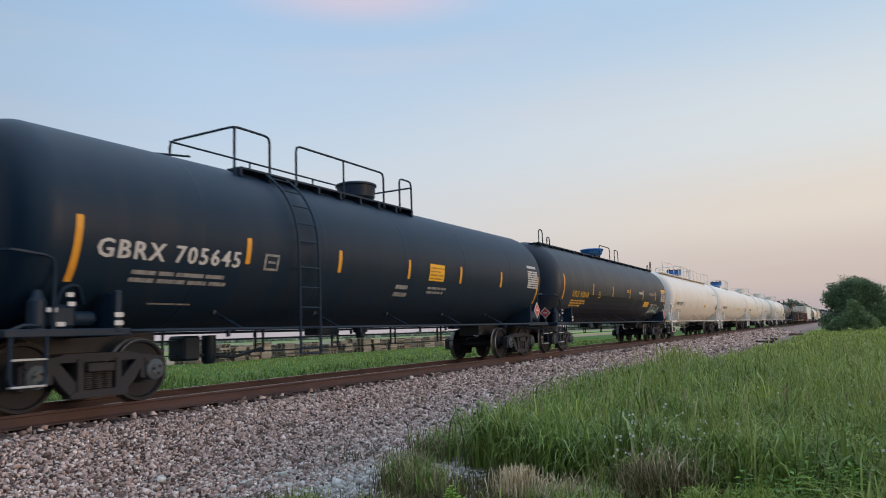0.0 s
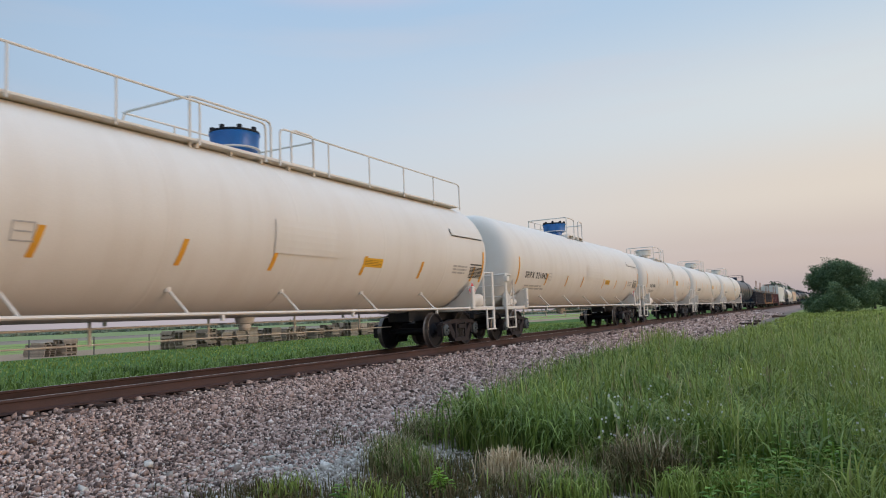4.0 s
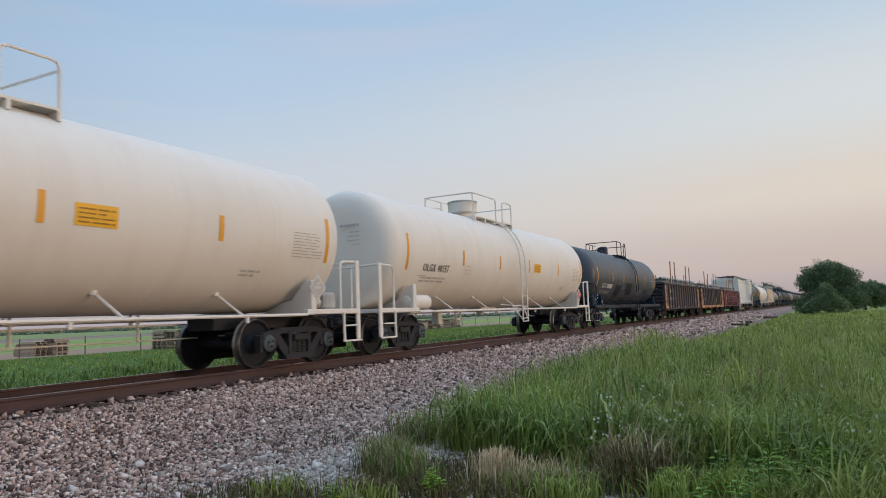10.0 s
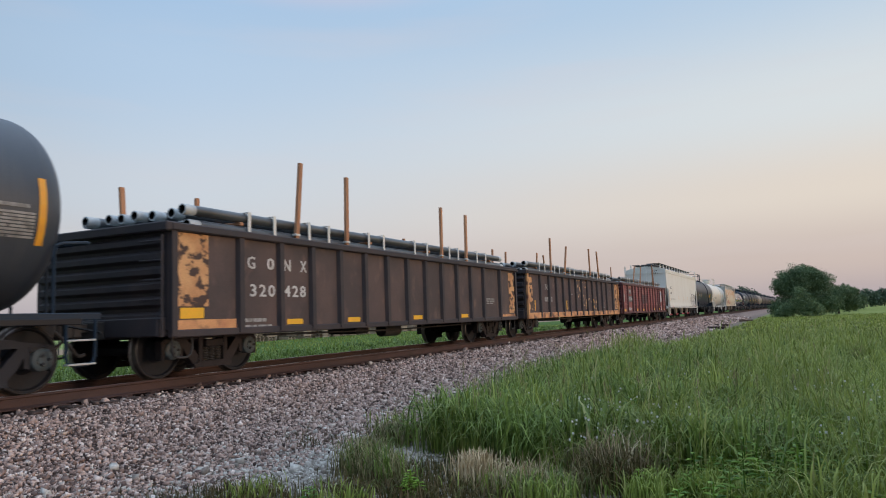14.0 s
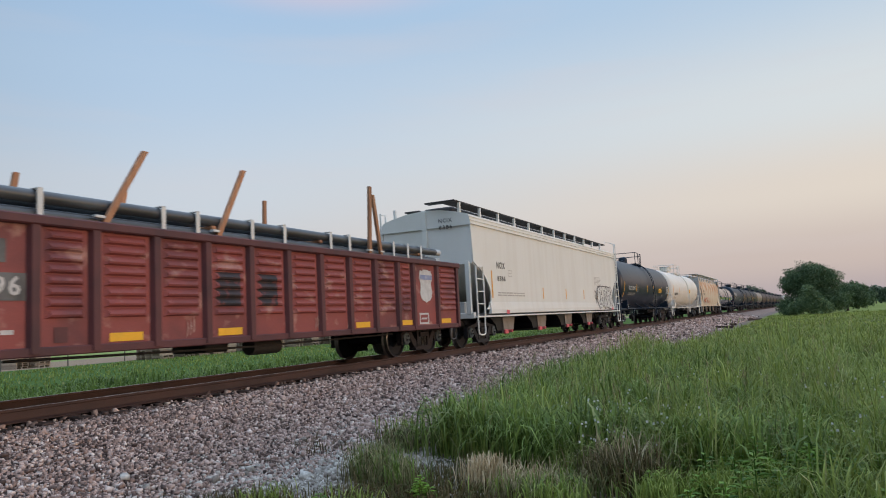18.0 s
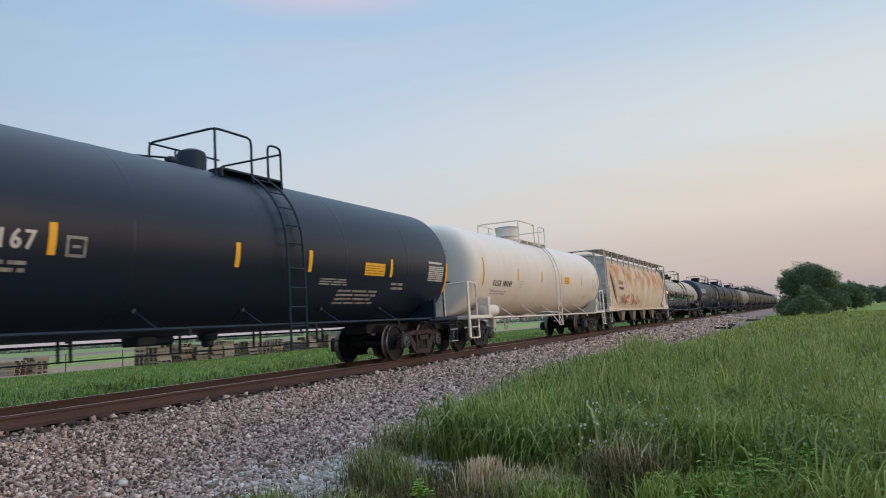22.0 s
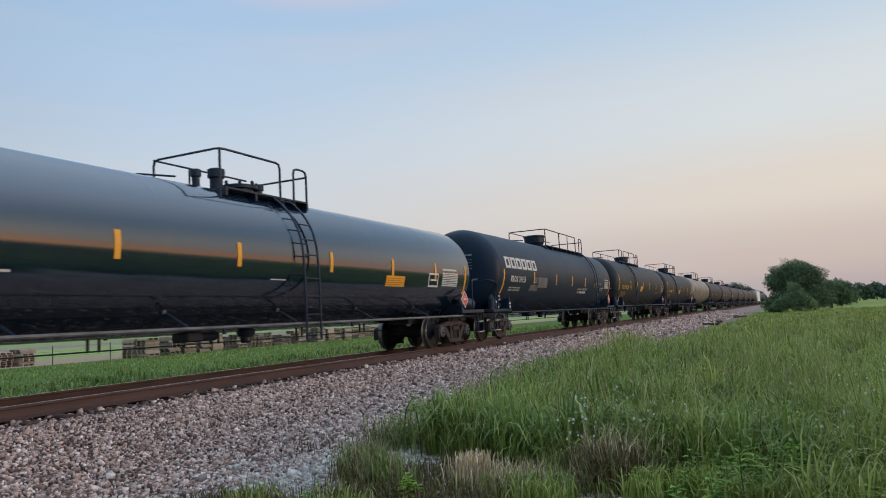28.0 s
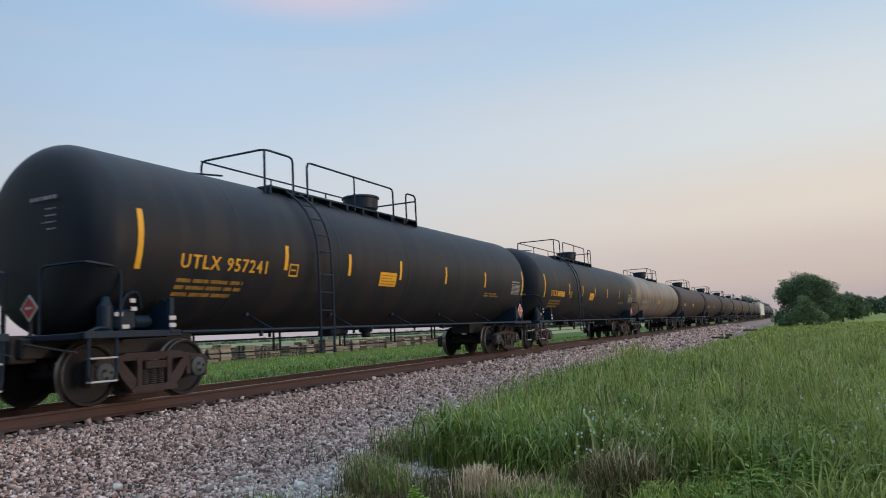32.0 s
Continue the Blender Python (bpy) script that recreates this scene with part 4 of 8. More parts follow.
def dome(car, y, z, kind, paint, trim):
    """The valve housing on top of a tank."""
    s = Shape()
    if kind == "drum":  # a wide drum on a narrower neck
        z += 0.06
        s.spin([(z - 0.25, 0.32), (z + 0.08, 0.32), (z + 0.09, 0.43), (z + 0.12, 0.46), (z + 0.38, 0.48), (z + 0.42, 0.5), (z + 0.44, 0.46), (z + 0.45, 0.1)], "z", (0, y, 0), n=28)
        p = part("valve_housing", s, paint, car, smooth=True)
        s = Shape().spin([(z + 0.09, 0.38), (z + 0.11, 0.495), (z + 0.13, 0.495), (z + 0.15, 0.38)], "z", (0, y, 0), n=28)
        part("hinge_ring", s, trim, p)
        lid = part("lid", Shape().spin([(z + 0.44, 0.49), (z + 0.47, 0.49), (z + 0.5, 0.4), (z + 0.52, 0.1)], "z", (0, y, 0), n=28), PATCHSHADE if paint is BLUE else PALEGREY, p, "dark bolted lid" if paint is BLUE else "grey lid", True)
        for k in range(8 if paint is BLUE else 0):
            w = 2 * math.pi * k / 8 + 0.2
            part("lid_bolt", Shape().box(0.43 * math.cos(w) - 0.04, 0.43 * math.cos(w) + 0.04, y + 0.43 * math.sin(w) - 0.04, y + 0.43 * math.sin(w) + 0.04, z + 0.46, z + 0.55, 0.01), PATCHSHADE, p)
    elif kind == "tub":  # a low flared tub
        z += 0.07
        s.spin([(z - 0.25, 0.36), (z + 0.02, 0.4), (z + 0.08, 0.45), (z + 0.34, 0.47), (z + 0.35, 0.5), (z + 0.39, 0.5), (z + 0.42, 0.44), (z + 0.45, 0.1)], "z", (0, y, 0), n=28)
        p = part("valve_housing", s, paint, car, smooth=True)
        part("lid_handle", Shape().tube([(0, y - 0.12, z + 0.38), (0, y - 0.1, z + 0.45), (0, y + 0.1, z + 0.45), (0, y + 0.12, z + 0.38)], 0.015), trim, p)
        part("neck_ring", Shape().spin([(z - 0.02, 0.38), (z + 0.03, 0.38)], "z", (0, y, 0), n=24), trim, p)
    elif kind == "bowl":  # a low flared bowl
        z += 0.05
        s.spin([(z - 0.25, 0.32), (z + 0.02, 0.36), (z + 0.12, 0.47), (z + 0.28, 0.52), (z + 0.3, 0.55), (z + 0.34, 0.55), (z + 0.36, 0.5), (z + 0.37, 0.2)], "z", (0, y, 0), n=28)
        p = part("valve_housing", s, paint, car, smooth=True)
        part("neck_ring", Shape().spin([(z - 0.02, 0.38), (z + 0.03, 0.38)], "z", (0, y, 0), n=24), trim, p)
    elif kind == "cap":  # a small round cap
        s.spin([(z - 0.25, 0.27), (z + 0.28, 0.28), (z + 0.36, 0.25), (z + 0.41, 0.15), (z + 0.42, 0.04)], "z", (0, y, 0), n=24)
        p = part("valve_housing", s, paint, car, smooth=True)
        part("vent_valve", Shape().spin([(z - 0.2, 0.07), (z + 0.05, 0.07), (z + 0.06, 0.11), (z + 0.12, 0.11), (z + 0.16, 0.05)], "z", (0.1, y - 0.6, 0), n=12), trim, car, smooth=True)
    else:  # bare valves and a bolted hatch
        for dy, h, w in ((-0.85, 0.36, 0.1), (-0.3, 0.46, 0.17), (0.95, 0.32, 0.12)):
            s = Shape().spin([(z - 0.3, w * 0.75), (z + h * 0.55, w * 0.75), (z + h * 0.6, w), (z + h * 0.95, w), (z + h, w * 0.7)], "z", (0.05, y + dy, 0), n=16)
            part("valve", s, paint, car, smooth=True)
        s = Shape().spin([(z - 0.25, 0.3), (z + 0.12, 0.3), (z + 0.13, 0.38), (z + 0.2, 0.38), (z + 0.22, 0.3)], "z", (0, y + 0.4, 0), n=24)
        p = part("hatch", s, paint, car, smooth=True)
        for k in range(8):
            w = 2 * math.pi * k / 8
            part("hatch_bolt", Shape().box(0.36 * math.cos(w) - 0.03, 0.36 * math.cos(w) + 0.03, y + 0.4 + 0.36 * math.sin(w) - 0.03, y + 0.4 + 0.36 * math.sin(w) + 0.03, z + 0.18, z + 0.28), trim, p)


def platform(car, r, zc, y0, gap0, gap1, y1, mat, rail, low=None):
    """The railed walkway round the valve housing, with an opening for the ladder."""
    x = 0.72
    z = zc + math.sqrt(r * r - x * x) + 0.1
    zt = z + 0.72
    for sx in (1, -1):
        s = Shape()
        a, b = sorted((sx * 0.5, sx * 0.86))
        for k in range(6):
            s.box(a + 0.06 * k, a + 0.06 * k + 0.045, y0 + 0.15, y1, z - 0.02, z + 0.02, 0.003)
        n = max(2, int((y1 - y0) / 0.7))
        for k in range(n + 1):
            y = y0 + 0.15 + (y1 - y0 - 0.15) * k / n
            s.box(a, b, y - 0.03, y + 0.03, z - 0.16, z - 0.02, 0.004)
        part("walkway_grating", s, mat, car)
    s = Shape()
    s.box(-0.86, 0.86, y1 - 0.4, y1, z - 0.02, z + 0.02, 0.003)
    part("walkway_grating", s, mat, car)
    e = 0.84
    railing(car, [(e, gap0, z - 0.1), (e, gap0, zt), (e, y0, zt), (-e, y0, zt), (-e, y0 + 0.0, z - 0.25)], rail, 0.024)
    railing(car, [(e, y0, z - 0.25), (e, y0, zt)], rail, 0.024, "rail_post")
    if y1 - gap1 > 1.6:
        railing(car, [(e, gap1, z - 0.1), (e, gap1, zt), (e, y1 - 1.25, zt), (e, y1 - 1.25, z - 0.1)], rail, 0.024)
        railing(car, [(e, (gap1 + y1 - 1.25) / 2, z - 0.1), (e, (gap1 + y1 - 1.25) / 2, zt)], rail, 0.02, "rail_post")
        railing(car, [(e, y1 - 0.55, z - 0.1), (e, y1 - 0.55, zt), (e, y1, zt), (e, y1, z - 0.1)], rail, 0.024)
    else:
        railing(car, [(e, gap1, z - 0.1), (e, gap1, zt - 0.02), (e, y1, zt - 0.02), (e, y1, z - 0.1)], rail, 0.024)
    railing(car, [(e, y1, zt - 0.15), (-e, y1, zt - 0.15), (-e, y1, z - 0.1)], rail, 0.022)
    railing(car, [(-e, y0, zt), (-e, y1, zt)], rail, 0.022)
    k = -e
    for y in (y0 + (y1 - y0) * 0.35, y0 + (y1 - y0) * 0.7):
        railing(car, [(k, y, z - 0.1), (k, y, zt)], rail, 0.02, "rail_post")
    railing(car, [(-e * 0.6, y0 - 0.9, z - 0.15), (-e * 0.6, y0 - 0.85, z + 0.28), (-e * 0.2, y0 - 0.1, z + 0.3)], rail, 0.02)


def side_ladder(car, r, zc, y0, y1, mat, brace):
    """A ladder that follows the tank's side down to a stirrup."""
    lines = []
    for y in (y0, y1):
        pts = [((r + 0.12) * math.cos(w), y, zc + (r + 0.12) * math.sin(w)) for w in (radians(a) for a in (58, 46, 34, 22, 10, 0))]
        pts += [(r + 0.14, y, zc - 0.6), (r + 0.14, y, 0.55)]
        lines.append(pts)
    s = Shape()
    for pts in lines:
        s.tube(pts, 0.024)
    p = part("ladder", s, mat, car, smooth=True)
    spots = [((r + 0.12) * math.cos(w), zc + (r + 0.12) * math.sin(w)) for w in (radians(a) for a in (54, 40, 27, 14, 2))] + [(r + 0.14, zc - 0.42 - 0.36 * k) for k in range(5) if zc - 0.42 - 0.36 * k > 0.5] + [(r + 0.14, 0.56)]
    for x, z in spots:
        part("rung", Shape().tube([(x, y0, z), (x, y1, z)], 0.016), mat, p)
    if brace:
        s = Shape()
        for y, q in ((y0, -0.35), (y1, 0.2)):
            s.tube([(r + 0.14, y, 0.6), (r - 0.1, y + q, 1.1)], 0.022)
            s.tube([(r + 0.12, y, 1.05), (r - 0.4, y + q * 1.6, 1.12)], 0.02)
        part("ladder_brace", s, mat, p)


# plain dark tone of stub sills and of the hopper's drawn shadow line
UNDERSIDE = surface("dark_underside", (0.02, 0.022, 0.027), 0.8, second=(0.034, 0.029, 0.028), amount=0.7, scale=3, grain=0.15, bump=0.15)


def brake_gear(car, t, mat, tag, edge):
    """The brake valves, and pipes on the end platform towards the locomotive, with small pale plates."""
    y = -t - 0.62
    s = Shape().box(0.95, 1.25, y - 0.2, y + 0.16, 1.06, 1.38, 0.05)
    s.spin([(1.06, 0.11), (1.42, 0.11), (1.46, 0.08), (1.56, 0.05)], "z", (1.18, y - 0.34, 0), n=14)
    s.spin([(y + 0.16, 0.1), (y + 0.44, 0.1), (y + 0.5, 0.05)], "y", (1.12, 0, 1.2), n=14)
    valve = part("brake_valve", s, mat, car, "brake control valve on the end platform", smooth=True)
    s = Shape().tube([(1.2, y - 0.1, 1.36), (1.25, y - 0.05, 1.6), (1.2, y + 0.2, 1.66), (1.1, y + 0.34, 1.4)], 0.028)
    part("brake_pipe", s, mat, valve, smooth=True)
    part("air_hose", Shape().tube([(1.28, y - 0.34, 1.1), (1.34, y - 0.6, 1.12), (1.3, y - 0.8, 1.0)], 0.024), mat, valve, smooth=True)
    for dy, z, w in ((0.0, 1.5, 0.05), (0.02, 1.38, 0.05), (-0.24, 1.3, 0.07), (-0.12, 1.12, 0.06)):
        part("tag", Shape().box(1.33, 1.345, y + dy - w, y + dy + w, z - 0.03, z + 0.03, 0.003), tag, valve)
    for z in (1.13, 1.24):
        part("tag", Shape().box(edge, edge + 0.012, -t - 0.07, -t + 0.06, z - 0.035, z + 0.03, 0.003), tag, valve)


def end_gear(car, k, tc, r, zc, mat, style):
    """Stub sill, saddle, platform, handrails and steps at one end; k: -1 towards the locomotive."""
    t = tc / 2

    def ys(a, b):
        return sorted((k * a, k * b))

    s = Shape().box(-0.34, 0.34, *ys(t - 1.5, t + 1.62), 0.72, 1.02, 0.02)
    s.box(-0.2, 0.2, *ys(t + 1.3, t + 1.7), 0.66, 1.06, 0.02)
    part("stub_sill", s, UNDERSIDE, car)
    for sx in (1, -1):
        w, low = (0.075, 0.9) if style == "white" else (0.05, 0.95)
        s = Shape().prism([(sx * 0.3, 0.95), (sx * 1.42, 0.95), (sx * 1.42, 1.04), (sx * (r - 0.08), zc - low - 0.05), (sx * (r - 0.2), zc - low - 0.02), (sx * 0.95, 1.25), (sx * 0.3, 1.15)], "y", *ys(t - 0.06, t + 0.06))
        s.box(*sorted((sx * (r - 0.12), sx * (r - 0.02))), *ys(t - w, t + w), 1.0, zc - low, 0.015)
        part("saddle", s, mat, car)
    deck = Shape().box(-1.44, 1.44, *ys(t + 1.3, t + 1.5), 0.96, 1.05, 0.01)
    for sx in (1, -1):
        deck.box(*sorted((sx * 1.34, sx * 1.46)), *ys(t - 0.2, t + 1.5), 0.96, 1.06, 0.01)
    deck.box(-1.3, 1.3, *ys(t + 0.75, t + 1.3), 1.0, 1.03, 0.004)
    p = part("end_platform", deck, mat, car)
    zr = 2.03
    if style == "white":
        for sx in (1, -1):
            e = sx * 1.42
            s = Shape().tube([(e, k * (t + 0.92), 1.0), (e, k * (t + 0.92), zr), (e, k * (t + 1.52), zr + 0.02), (sx * 0.25, k * (t + 1.52), zr - 0.02)], 0.026)
            part("handrail", s, mat, p, smooth=True)
            part("rail_post", Shape().box(*sorted((e - 0.02, e + 0.03)), *ys(t + 1.46, t + 1.58), 0.42, zr + 0.05, 0.008), mat, p)
            part("rail_post", Shape().tube([(sx * 0.6, k * (t + 1.44), 1.0), (sx * 0.6, k * (t + 1.44), zr)], 0.024), mat, p)
            a, b = sorted((e + sx * 0.03, e + sx * 0.07))
            s = Shape().box(a, b, *ys(t + 0.93, t + 0.985), 0.42, 1.0, 0.006)
            s.box(a, b, *ys(t + 0.93, t + 1.58), 0.385, 0.42, 0.006)
            s.box(a, b, *ys(t + 0.985, t + 1.46), 0.7, 0.73, 0.006)
            part("step", s, mat, p)
    else:
        for sx in (1, -1):
            e = sx * 1.36
            s = Shape().tube([(e, k * (t + 0.85), 1.0), (e, k * (t + 0.85), zr - 0.05), (e, k * (t + 1.42), zr), (sx * 0.4, k * (t + 1.42), zr), (sx * 0.4, k * (t + 1.42), 1.0)], 0.022)
            part("handrail", s, mat, p, smooth=True)
            s = Shape().tube([(e + sx * 0.08, k * (t + 0.98), 0.98), (e + sx * 0.08, k * (t + 0.98), 0.36), (e + sx * 0.08, k * (t + 1.42), 0.36), (e + sx * 0.08, k * (t + 1.42), 0.98)], 0.024)
            part("step", s, mat, p)
            # pale treads: the light they catch is put into their colour
            for z in (0.36, 0.68):
                part("step_tread", Shape().box(*sorted((e + sx * 0.02, e + sx * 0.12)), *ys(t + 0.99, t + 1.41), z, z + 0.025, 0.004), PALEGREY, p, "pale step tread")
    part("uncoupling_lever", Shape().tube([(1.4, k * (t + 1.56), 0.78), (0.9, k * (t + 1.58), 0.85), (0.2, k * (t + 1.6), 0.95)], 0.016), STEEL, car)
    return p


def undergear(car, reach, bottom, mat, style, under):
    """Brake pipe and rod slung under the tank on hangers, with the outlet's fittings."""
    white = style == "white"
    ends = (-reach + 0.9, reach - 0.9)
    if under == "posts":  # two stout posts and a forked bracket under the belly
        for y in (-4.1, -2.35):
            p = part("outlet_post", Shape().box(-0.42, -0.18, y - 0.13, y + 0.13, 0.58, bottom + 0.12, 0.02), mat, car)
            part("post_flange", Shape().box(-0.5, -0.1, y - 0.2, y + 0.2, 0.94, 1.0, 0.01), mat, p)
        s = Shape()
        for y in (-1.15, -0.65):
            s.tube([(-0.3, y, bottom + 0.05), (-0.3, -0.9 + (y + 0.9) * 0.3, 0.52)], 0.035)
        s.box(-0.34, -0.26, -1.05, -0.75, 0.68, 0.74, 0.008)
        part("forked_bracket", s, mat, car)
        part("skid_plate", Shape().box(-0.3, 0.3, -0.4, 0.9, bottom - 0.09, bottom + 0.1, 0.06), mat, car)
        return
    steel = mat
    pipe = part("brake_pipe", Shape().tube([(-0.5, ends[0], 0.86), (-0.5, ends[1], 0.86)], 0.019), steel, car)
    rod = part("brake_rod", Shape().tube([(-0.5, ends[0], 0.6), (-0.5, ends[1], 0.6)], 0.014), steel, car)
    n = 5
    for j in range(n):
        y = ends[0] + (ends[1] - ends[0]) * (j + 0.4) / n
        for d in ((0.0,) if white else (0.0, 0.22)):
            part("pipe_hanger", Shape().box(-0.52, -0.48, y + d - 0.022, y + d + 0.022, 0.58, bottom + 0.25, 0.006), steel, pipe)
    if under == "valves":  # valves and piping that hang lower near the front half
        s = Shape().box(-0.75, -0.3, -4.75, -4.35, 0.5, 0.95, 0.04)
        s.spin([(0.42, 0.1), (0.5, 0.14), (0.95, 0.14)], "z", (-0.5, -4.0, 0), n=12)
        s.tube([(-0.5, -4.3, 0.6), (-0.45, -3.4, 0.52), (-0.5, -2.6, 0.66)], 0.035)
        part("brake_valve", s, mat, car, smooth=True)


def tank_car(front, tc, r, zc, hl, paint, label, style="black", head=0.45, finish="rust", deck=None, ladder=None, housing=None, sill=False, reservoir="rear", seams=None, near=True, dull=None, rail_z=1.02, under=None, rail_paint=None):
    car = tagged(new("tank_car"), label, "tank car", "cars of the freight train")
    seams = seams if seams is not None else [hl * q for q in (-0.72, -0.36, 0.0, 0.36, 0.72)]
    body = part("tank", tank_body(r, zc, hl, 0.42 if style == "white" else head, seams, 0.3 if style == "white" else 0.36), paint, car, smooth=True)
    gear = paint if style == "white" else (dull or BLACK)
    for k in (-1, 1):
        end_gear(car, k, tc, r, zc, gear, style)
    if near and style != "white":
        brake_gear(car, tc / 2, dull or BLACK, MARK, r - 0.015)
    reach = tc / 2 - 0.2
    for sx in (1, -1):
        x = sx * 1.45
        if sill:
            part("side_sill", Shape().box(*sorted((sx * 1.4, sx * 1.47)), -tc / 2 - 1.2, tc / 2 + 1.2, 0.9, 0.99, 0.012), PATCHSHADE, car)
        rail = part("side_rail", Shape().tube([(x, -reach, rail_z), (x, reach, rail_z)], 0.028), rail_paint or gear, car)
        if near:
            low = max(rail_z + (0.4 if style == "white" else 0.3), zc - r + 0.1)
            for j in range(5):  # short struts with a pad on the tank's underside
                y = (j - 2) * reach * 0.36
                foot = sx * math.sqrt(r * r - (zc - low) ** 2)
                part("rail_bracket", Shape().tube([(x, y + 0.1, rail_z), (foot, y, low)], 0.024).spin([(low - 0.04, 0.055), (low + 0.03, 0.055)], "z", (foot, y, 0), n=10), gear, rail)
            for j in range(4):
                y = -reach + 2 * reach * (j + 0.5) / 4
                part("rail_hanger", Shape().box(*sorted((x - 0.03, x + 0.02)), y - 0.03, y + 0.03, rail_z - 0.12, rail_z, 0.005), gear, rail)
    if near:
        undergear(car, reach, zc - r, gear, style, under)
    part("bottom_outlet", Shape().spin([(zc - r - 0.24, 0.09), (zc - r - 0.2, 0.12), (zc - r - 0.12, 0.12), (zc - r - 0.1, 0.17), (zc - r + 0.02, 0.2), (zc - r + 0.1, 0.22)], "z", (0, 0.2, 0), n=16), gear, car, smooth=True)
    if style != "white":
        s = Shape().box(-0.3, 0.12, -1.5, -1.1, zc - r - 0.15, zc - r + 0.1, 0.03)
        s.spin([(-1.1, 0.09), (-0.6, 0.09)], "y", (-0.1, 0, zc - r - 0.06), n=12)
        part("brake_cylinder", s, gear, car)
    if reservoir:
        y = tc / 2 + 0.85 if reservoir == "rear" else -(tc / 2 - 0.45)
        c = (1.05, y, 1.25) if reservoir == "rear" else (1.22, y, 1.2)
        part("air_reservoir", Shape().spin([(-0.56, 0.05), (-0.54, 0.14), (-0.47, 0.19), (0.47, 0.19), (0.54, 0.14), (0.56, 0.05)], "y", c, n=16), gear, car, smooth=True)
    if deck:
        platform(car, r, zc, *deck, gear, gear)
    if ladder:
        side_ladder(car, r, zc, ladder[0], ladder[1], gear, style == "white")
    if housing:
        dome(car, housing[0], zc + r, housing[1], housing[2], gear)
    running_gear(car, tc, finish)
    TRAIN.append((car, front + tc / 2))
    return car, Skin(body, r, zc)


def stripes(skin, ys, half, z, mat=ORANGE, w=0.1, end_z=None):
    """Reflector strips: a tall one at each end and short ones between."""
    first, *mid, last = ys
    for y in (first, last):
        skin.plate("reflector_stripe", y - w / 2, y + w / 2, (end_z or z) - 2 * half, (end_z or z) + 2 * half, mat)
    for y in mid:
        skin.plate("reflector_stripe", y - w / 2, y + w / 2, z - half, z + half, mat)


def data_panel(skin, y0, y1, z0, z1, mat, seed):
    """A heading and close rows of print, with blank strips between the columns."""
    rnd, s = random.Random(seed), Shape()
    h = (z1 - z0) / 10

    def strip(a, b, low, high):
        s.add([skin.at(a, low), skin.at(b, low), skin.at(b, high), skin.at(a, high)], [(0, 1, 2, 3)])

    strip(y0, y1 - 0.1 * (y1 - y0), z1 - 1.1 * h, z1)
    for k in range(8):
        z = z0 + k * h
        cut = y0 + (y1 - y0) * rnd.uniform(0.25, 0.6)
        strip(y0, cut - 0.015, z, z + 0.66 * h)
        strip(cut + 0.015, y1, z, z + 0.66 * h)
    part("data_panel", s, mat, skin.owner, "stencilled data panel")


# ---- gondolas and covered hoppers ----
def ridge(sx, z, a, b, proud=0.0):
    """One pressed ridge of a side, its ends sloping back into the sheet."""
    s = Shape()
    x = 1.518 + proud
    s.prism([(sx * x, z - 0.068), (sx * (x + 0.05), z - 0.046), (sx * (x + 0.06), z - 0.02), (sx * (x + 0.035), z + 0.025), (sx * x, z + 0.065)], "y", a, b)
    for i in (1, 2, 3):
        s.v[i] = (s.v[i][0], s.v[i][1] + 0.06, s.v[i][2])
        s.v[i + 5] = (s.v[i + 5][0], s.v[i + 5][1] - 0.06, s.v[i + 5][2])
    return s


